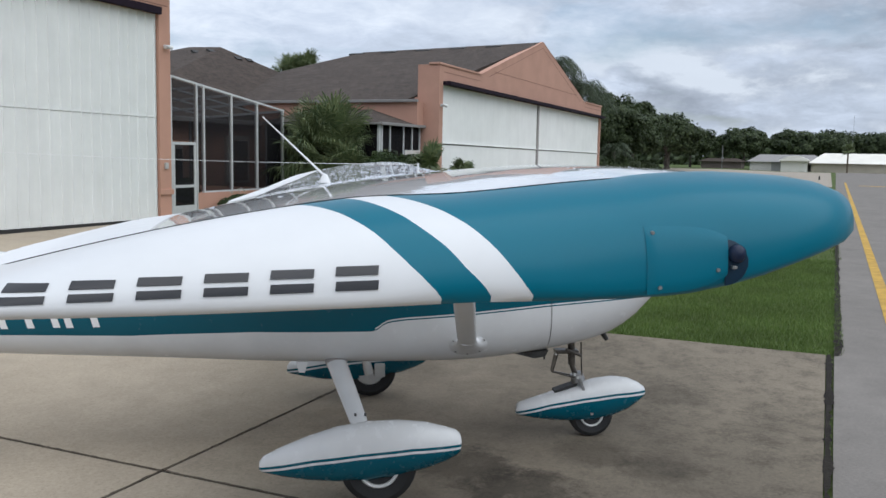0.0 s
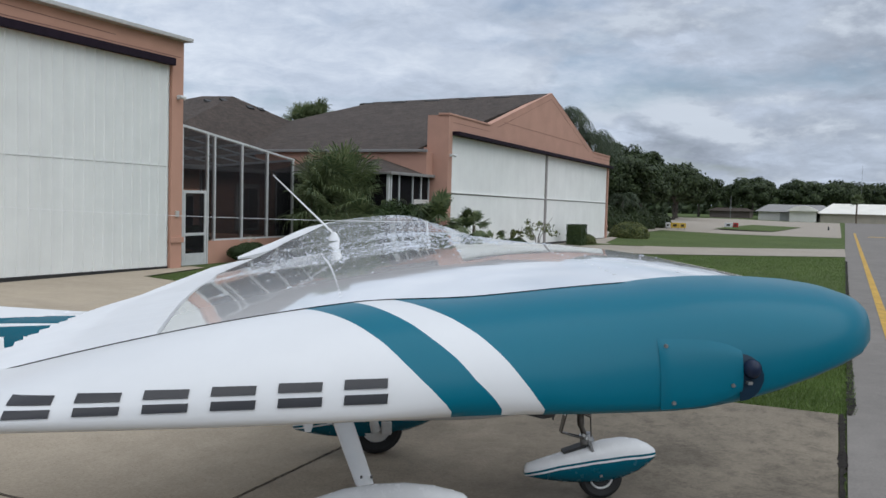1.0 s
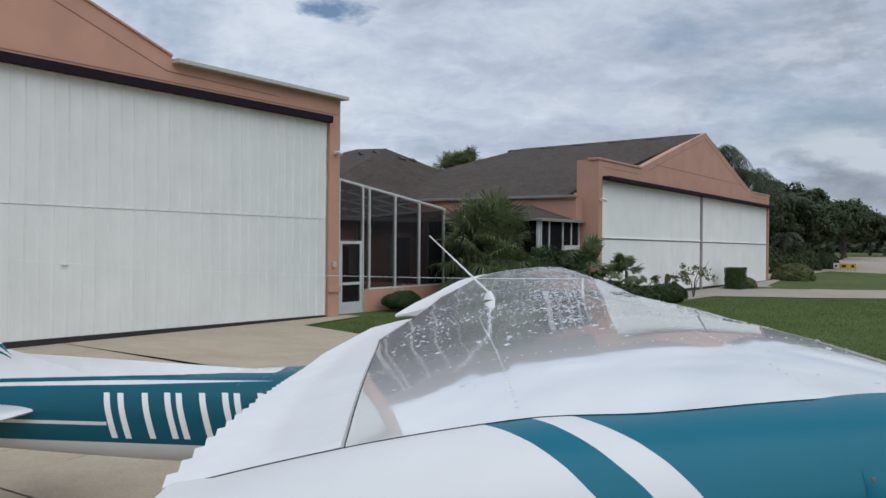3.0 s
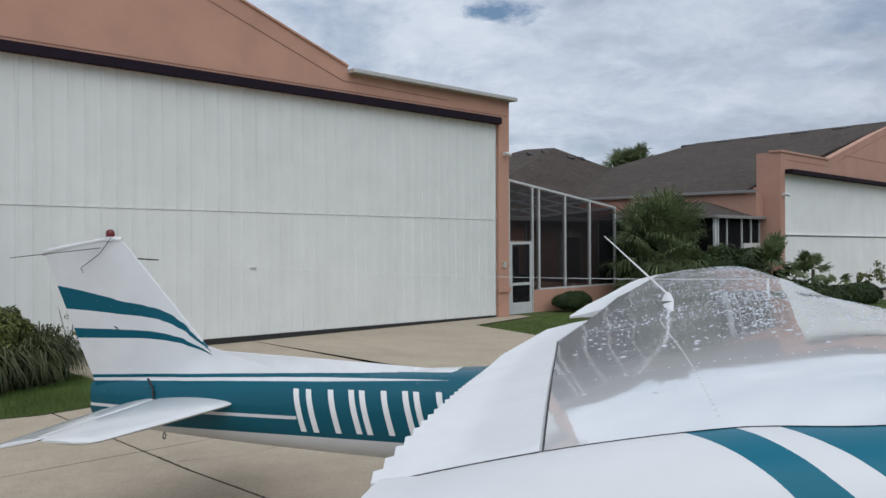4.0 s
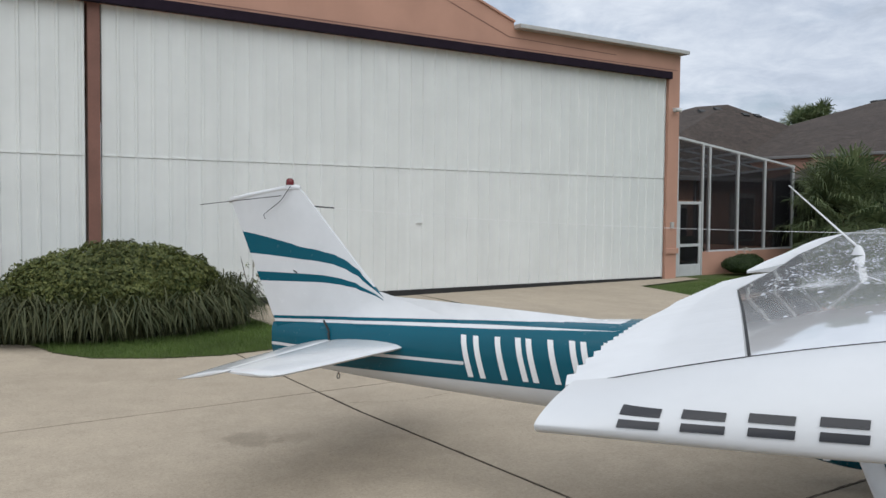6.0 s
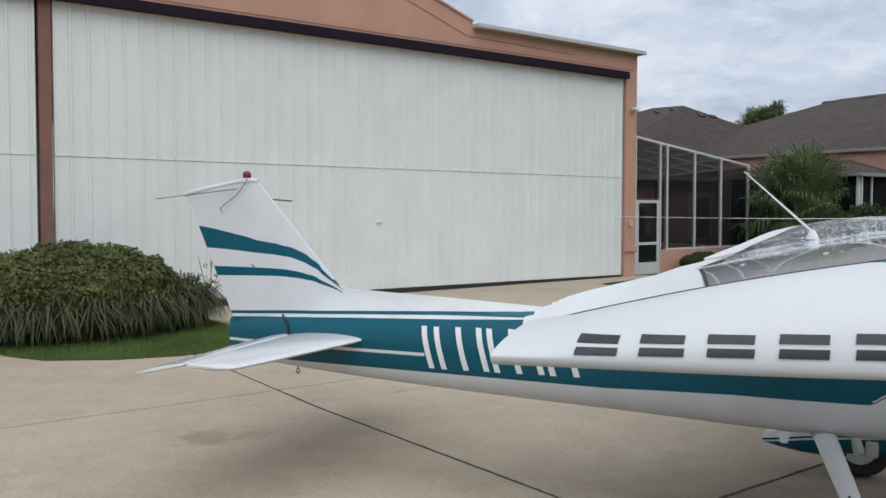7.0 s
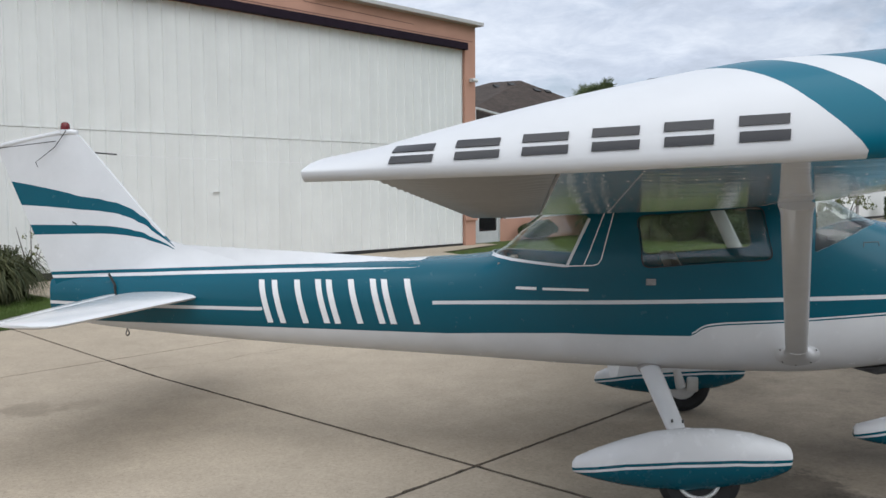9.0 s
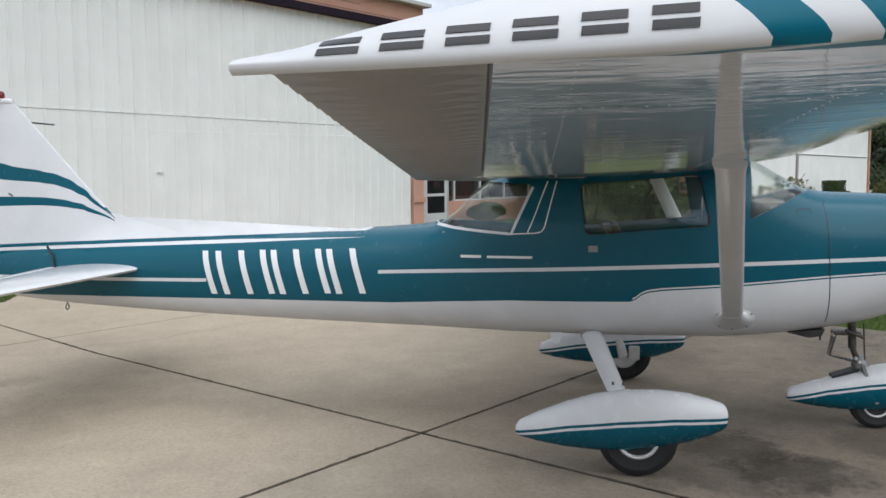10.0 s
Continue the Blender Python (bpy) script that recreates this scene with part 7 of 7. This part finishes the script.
for i_ in range(3):
    k_ = len(f_) // 3
    sel_ = f_[i_ * k_:(i_ + 1) * k_]
    mesh_part("petals", v_, sel_, M_FLOWER, fl_t)
put(bush("porch_shrub", "low green shrub inside the screened enclosure", (0.7, 0.4, 0.5), 0.5, 84, M_HEDGE, 1200, 0.05), 3.2, -3.6)
put(bush("porch_shrub", "low green shrub inside the screened enclosure", (0.6, 0.4, 0.45), 0.5, 85, M_HEDGE, 1000, 0.05), 5.3, -3.6)

# palms behind the roofs
put(fan_palm("cabbage_palm", "tall cabbage palm behind the house roof", 7.05, 1.9, 91, 54, 0.20, 0.8, "palms", 0.026, 0.25, 0.62), 33.5, -18.2)
put(fan_palm("cabbage_palm", "tall cabbage palm behind the house roof", 7.45, 1.9, 92, 58, 0.20, 0.7, "palms", 0.026, 0.25, 0.62), 34.0, -17.2)
put(feather_palm("queen_palm", "queen palm with arching feathery fronds behind the hangar", 8.6, 3.6, 93, 40), 46.0, -3.6)
put(feather_palm("queen_palm", "queen palm with arching feathery fronds behind the hangar", 7.0, 3.3, 94, 38), 47.0, -1.3, 50)
put(feather_palm("queen_palm", "small queen palm before the dark trees", 2.6, 2.0, 95, 14), 52.0, 0.2, 20)

# the wooded edge
oakA = put(broad_tree("oak_tree", "dense dark green oak in the wooded edge", 7.2, 7.5, 101, 0.15, 110, 190), 56.0, -1.5)
oakB = put(broad_tree("oak_tree", "dense dark green oak in the wooded edge", 6.3, 7.0, 102, 0.15, 110, 190), 60.0, -6.5)
oakC = put(broad_tree("oak_tree", "spreading dark green oak with a low crown", 8.2, 10.0, 103, 0.28, 110, 110), 112.0, -6.0)
for a_, b_, r_, src in ((51.0, -3.5, 40, oakB), (62.0, -1.0, 90, oakB), (66.0, -1.5, 200, oakA), (72.0, -2.5, 130, oakA), (70.0, -8.5, 60, oakA), (78.0, -6.0, 10, oakB), (84.0, -9.0, 220, oakA), (92.0, -10.0, 300, oakB),
                        (100.0, -13.0, 150, oakC), (128.0, -8.0, 80, oakC), (150.0, -12.0, 180, oakC), (168.0, 0.0, 20, oakC), (176.0, 9.0, 200, oakC), (178.0, 17.0, 120, oakC), (182.0, 26.0, 310, oakC), (184.0, 36.0, 60, oakC),
                        (190.0, 46.0, 10, oakC), (166.0, -10.0, 250, oakC), (200.0, 12.0, 70, oakC), (204.0, 24.0, 160, oakC), (206.0, 36.0, 280, oakC), (196.0, 58.0, 130, oakC), (200.0, 72.0, 200, oakC)):
    again(src, a_, b_, r_)
for i_, (a_, b_, r0_, r2_) in enumerate(((52.0, -0.6, 2.4, 1.5), (57.0, 0.0, 2.6, 1.4), (64.0, 0.4, 2.2, 1.1), (47.5, -0.6, 2.2, 1.7))):
    put(bush("wood_edge_shrub", "dark undergrowth shrub at the foot of the trees", (r0_, r0_ * 0.7, r2_), 0.5, 110 + i_, M_OAK, 2600, 0.16), a_, b_)
# a plain far belt of woodland
rb = np.random.default_rng(77)
far_pts, far_n = [], []
for i_ in range(260):
    b_ = -180 + i_ * 1.6
    hh = 7.0 + 2.2 * noise.noise(Vector((b_ * 0.11, 3.0, 0)))
    k_ = 110
    q = np.c_[rb.normal(232, 3, k_), -(b_ + rb.normal(0, 1.6, k_)), rb.uniform(-0.25, 1.0, k_) * hh]
    far_pts.append(q)
    far_n.append(np.tile([-1.0, 0.0, 0.6], (k_, 1)))
v_, f_ = leaf_quads(np.vstack(far_pts), np.vstack(far_n), 0.85, rb, 0.7, 0.5)
tagged(mesh_part("far_woods", v_, f_, M_OAK, loc=SITE), "belt of dark woodland beyond the airfield", "woods", "", "stuff")

# ---- far buildings ----
def far_shed(name, label, a, b0, b1, depth, eave, ridge, wall, roof, curved=False, doors=0):
    t = thing(name, label, "building", "far sheds", at=SITE)
    part("wall", new_box(a, a + depth, -b1, -b0, -0.5, eave), wall, t)
    mid = (b0 + b1) / 2
    if curved:
        k = 12
        prof = [(-(b0 - 0.3 + (b1 - b0 + 0.6) * i / k), eave + (ridge - eave) * (1 - (2 * i / k - 1) ** 2)) for i in range(k + 1)]
        prof = [(-(b0 - 0.3), eave - 0.1)] + prof + [(-(b1 + 0.3), eave - 0.1)]
    else:
        prof = None
    if prof is None:
        # hipped roof, its ridge along the shed
        rf = bmesh.new()
        y0, y1, e = -(b0 - 0.6), -(b1 + 0.6), depth * 0.5
        rv_ = [rf.verts.new(p) for p in ((a - 0.8, y0, eave), (a - 0.8, y1, eave), (a + depth + 0.4, y1, eave), (a + depth + 0.4, y0, eave), (a + e, y0 - e * 0.5, ridge), (a + e, y1 + e * 0.5, ridge))]
        for q in ((0, 1, 5, 4), (1, 2, 5), (2, 3, 4, 5), (3, 0, 4), (3, 2, 1, 0)):
            rf.faces.new([rv_[k] for k in q])
        bmesh.ops.recalc_face_normals(rf, faces=rf.faces)
        part("roof", rf, roof, t)
    else:
        part("roof", prism(prof, "x", a - 0.8, a + depth + 0.4), roof, t)
    for i in range(doors):
        bb = b0 + (b1 - b0) * (i + 0.5) / doors
        part("door", new_box(a - 0.06, a - 0.004, -(bb + 0.9), -(bb - 0.9), -0.2, 1.9), M_SHEDWALL if i % 2 else M_BLIND, t)
    return t


far_shed("far_house", "low grey-roofed building before the woods", 152.0, 2.7, 15.0, 8.0, 1.7, 3.05, M_BLIND, M_FASCIA, False, 4)
far_shed("round_roof_shed", "small white round-roofed shed", 148.0, 8.2, 12.6, 6.0, 2.0, 2.85, M_WROOF, M_WROOF, True)
far_shed("long_shed", "long low white-roofed shed beyond the taxiway", 149.0, 13.2, 46.0, 10.0, 1.6, 3.4, M_BEIGE, M_WROOF, False)
# carport walls carry the trees' shade in a darker colour
far_shed("far_carport", "dim low open carport under the trees", 160.0, -7.0, 0.5, 6.0, 1.6, 2.2, M_DIMWALL, M_ROOF, False, 0)
put(fan_palm("cabbage_palm", "single cabbage palm on the far verge", 4.3, 1.5, 96, 44, 0.15, 0.5, "palms", 0.03, 0.2, 0.5), 146.0, 18.9, 0, -0.2)
mast = thing("radio_mast", "thin grey radio mast above the far trees", "mast", at=SITE)
part("pole", tube(bmesh.new(), (170.0, -20.0, 0.0), (170.0, -20.0, 11.0), 0.035, 0.02, 6), M_STEEL, mast)
mast2 = thing("wind_pole", "thin grey pole with a lamp box before the woods", "pole", at=SITE)
part("pole", tube(bmesh.new(), (150.0, 2.0, -0.3), (150.0, 2.0, 4.5), 0.07, 0.05, 8), M_STEEL, mast2)
part("lamp_head", new_box(149.8, 150.2, 1.8, 2.2, 2.0, 2.4, 0.03), M_STEEL, mast2)


def field_sign(a, b, panels, label):
    """A low airfield sign: coloured faces on short legs, plain bars for the writing."""
    t = thing("airfield_sign", label, "sign", "airfield signs", at=site(a, b))
    y = 0.0
    for mat, w in panels:
        f = part("panel", new_box(-0.08, 0.08, -(y + w), -(y + 0.03), 0.12, 0.58, 0.02), mat, t)
        part("marking_bar", new_box(-0.10, -0.081, -(y + w * 0.7), -(y + w * 0.3), 0.25, 0.44), M_SIGNK if mat is not M_SIGNK else M_SIGNY, f)
        for e in (0.12, w - 0.12):
            part("leg", tube(bmesh.new(), (0, -(y + e), -0.05), (0, -(y + e), 0.12), 0.03, 0.03, 6), M_STEEL, f)
        y += w
    return t


field_sign(61.5, 2.0, ((M_SIGNW, 0.45), (M_SIGNY, 0.8), (M_SIGNY, 0.55)), "low yellow and white taxiway sign with dark marks")
field_sign(76.0, 5.4, ((M_SIGNW, 0.85), (M_SIGNR, 0.55)), "low white and red taxiway sign with dark marks")
cone = thing("runway_light", "small dark taxiway edge light", "light", at=site(84.0, 15.2))
part("body", tube(bmesh.new(), (0, 0, 0), (0, 0, 0.45), 0.10, 0.05, 8), M_SIGNK, cone)

# ---- water and rivets on the wings ----
def domes(spots, r_of, mat, name, parent, flat=0.4, label="", face=1, skin=wing_point):
    """Many tiny low domes on the wing's upper or lower skin."""
    verts, faces = [], []
    for i, (y, s) in enumerate(spots):
        p = Vector(skin(y, s, face))
        q = Vector(skin(y, min(s + 0.01, 0.99), face))
        t = (p - q).normalized()
        e = Vector((0, 1, 0))
        nn = t.cross(e).normalized()
        if nn.z * face < 0:
            nn = -nn
        r = r_of(i)
        i0 = len(verts)
        for j in range(6):
            a = math.pi / 3 * j
            verts.append(tuple(p + t * r * math.cos(a) * 1.25 + e * r * math.sin(a)))
        for j in range(6):
            a = math.pi / 3 * j
            verts.append(tuple(p + nn * r * flat * 0.75 + (t * math.cos(a) * 1.25 + e * math.sin(a)) * r * 0.6))
        verts.append(tuple(p + nn * r * flat))
        for j in range(6):
            k = (j + 1) % 6
            faces.append((i0 + j, i0 + k, i0 + 6 + k, i0 + 6 + j))
            faces.append((i0 + 6 + j, i0 + 6 + k, i0 + 12))
    ob = mesh_part(name, verts, faces, mat, parent, label, smooth=80)
    tagged(ob, kind="stuff")
    return ob


rd = np.random.default_rng(13)
spots_ = []
for _ in range(15000):
    y_, s_ = rd.uniform(-4.9, 4.9), rd.uniform(0.03, 0.80)
    dens = 0.30 + 0.9 * max(noise.noise(Vector((y_ * 1.3, s_ * 4.0, 2.0))), -0.3) + (0.35 if s_ < 0.45 else 0.0)
    if rd.uniform() < dens * (1.0 if y_ > -3.3 else 0.30 if y_ > -3.8 else 0.03):
        spots_.append((y_, min(s_, hinge_s(y_) - 0.02)))
rr_ = rd.gamma(2.0, 0.0011, len(spots_)) + 0.0013
domes(spots_, lambda i: min(float(rr_[i]), 0.0075), M_DROP, "rain_drop", plane, 0.35, "scattered clear rain drops on the wing")


def tail_skin(y, s, face):
    x0, z = -4.18 - 0.20 * (abs(y) - 0.06), 1.105 - 0.02 * abs(y)
    return (x0 + (-4.93 - x0) * s, y, z + face * 0.034 * (2.2 * math.sqrt(s) * (1 - s) ** 0.8 + 0.06))


spots_ = [(sg_ * (0.2 + 1.1 * rd.uniform() ** 1.8), rd.uniform(0.12, 0.92)) for sg_ in (-1, 1) for _ in range(420)]
domes(spots_, lambda i: 0.0016 + 0.0035 * ((i * 37) % 100 / 100) ** 2, M_DROP, "rain_drop", plane, 0.35, "scattered clear rain drops on the tailplane", 1, tail_skin)
riv = []
for sg_ in (-1, 1):
    for y_ in (0.9, 1.5, 2.3, 2.95, 3.6, 4.25):
        riv += [(sg_ * y_, s_) for s_ in np.arange(0.06, 0.80, 0.022)]
    for s_ in (0.28, 0.60):
        riv += [(sg_ * y_, s_) for y_ in np.arange(0.5, 4.9, 0.045)]
domes(riv, lambda i: 0.0023, M_WHITE, "rivet", plane, 0.4, "rows of small rivet heads")
riv = [(-y_, 0.66) for y_ in np.arange(2.1, 4.92, 0.055)] + [(-y_, 0.30) for y_ in np.arange(2.1, 4.92, 0.055)]
for y_ in (2.75, 3.6, 4.43):
    riv += [(-y_, s_) for s_ in np.arange(0.10, 0.80, 0.03)]
domes(riv, lambda i: 0.0024, M_WHITE, "rivet", plane, 0.3, "rows of small rivet heads", -1)



# ---- hairline cracks in the apron ----
def crack(points, seed, stray=0.022, wide=0.0035, mat=None, label="thin hairline crack in the concrete"):
    rng = np.random.default_rng(seed)
    path = [Vector((*points[0], 0.0))]
    for p, q in zip(points, points[1:]):
        n = max(2, int((Vector(q) - Vector(p)).length / (0.16 if stray > 0.01 else 0.045)))
        for i in range(1, n + 1):
            c = Vector(p).lerp(Vector(q), i / n)
            path.append(Vector((c.x + rng.normal(0, stray), c.y + rng.normal(0, stray), 0.0)))
    bm = bmesh.new()
    prev = None
    for i, c in enumerate(path):
        t = (path[min(i + 1, len(path) - 1)] - path[max(i - 1, 0)]).normalized()
        w = Vector((-t.y, t.x, 0)) * (wide + abs(rng.normal(0, wide * 0.7)))
        loc = SITE.inverted() @ c
        z = rise(-loc.y) + 0.0045
        cur = [bm.verts.new((c.x + w.x, c.y + w.y, z)), bm.verts.new((c.x - w.x, c.y - w.y, z))]
        if prev:
            bm.faces.new((prev[0], cur[0], cur[1], prev[1]))
        prev = cur
    bmesh.ops.recalc_face_normals(bm, faces=bm.faces)
    tagged(part("apron_crack", bm, mat or M_CRACK), label, "crack", "apron cracks", "structure")


crack(((-5.95, 1.78), (-5.43, 2.22), (-5.21, 2.69), (-4.9, 3.15), (-4.69, 3.47)), 1, 0.022, 0.0022)

# crumbled edges along the slab joints
def site_xy(a, b):
    p = SITE @ Vector((a, -b, 0))
    return (p.x, p.y)


for k_, (p_, q_) in enumerate((((-22.4, 12.25), (-8.0, 12.25)), ((-13.62, 7.0), (-13.62, 16.2)))):
    crack((site_xy(*p_), site_xy(*q_)), 20 + k_, 0.005, 0.005, M_CRUMB, "dark crumbled edge along a slab joint")
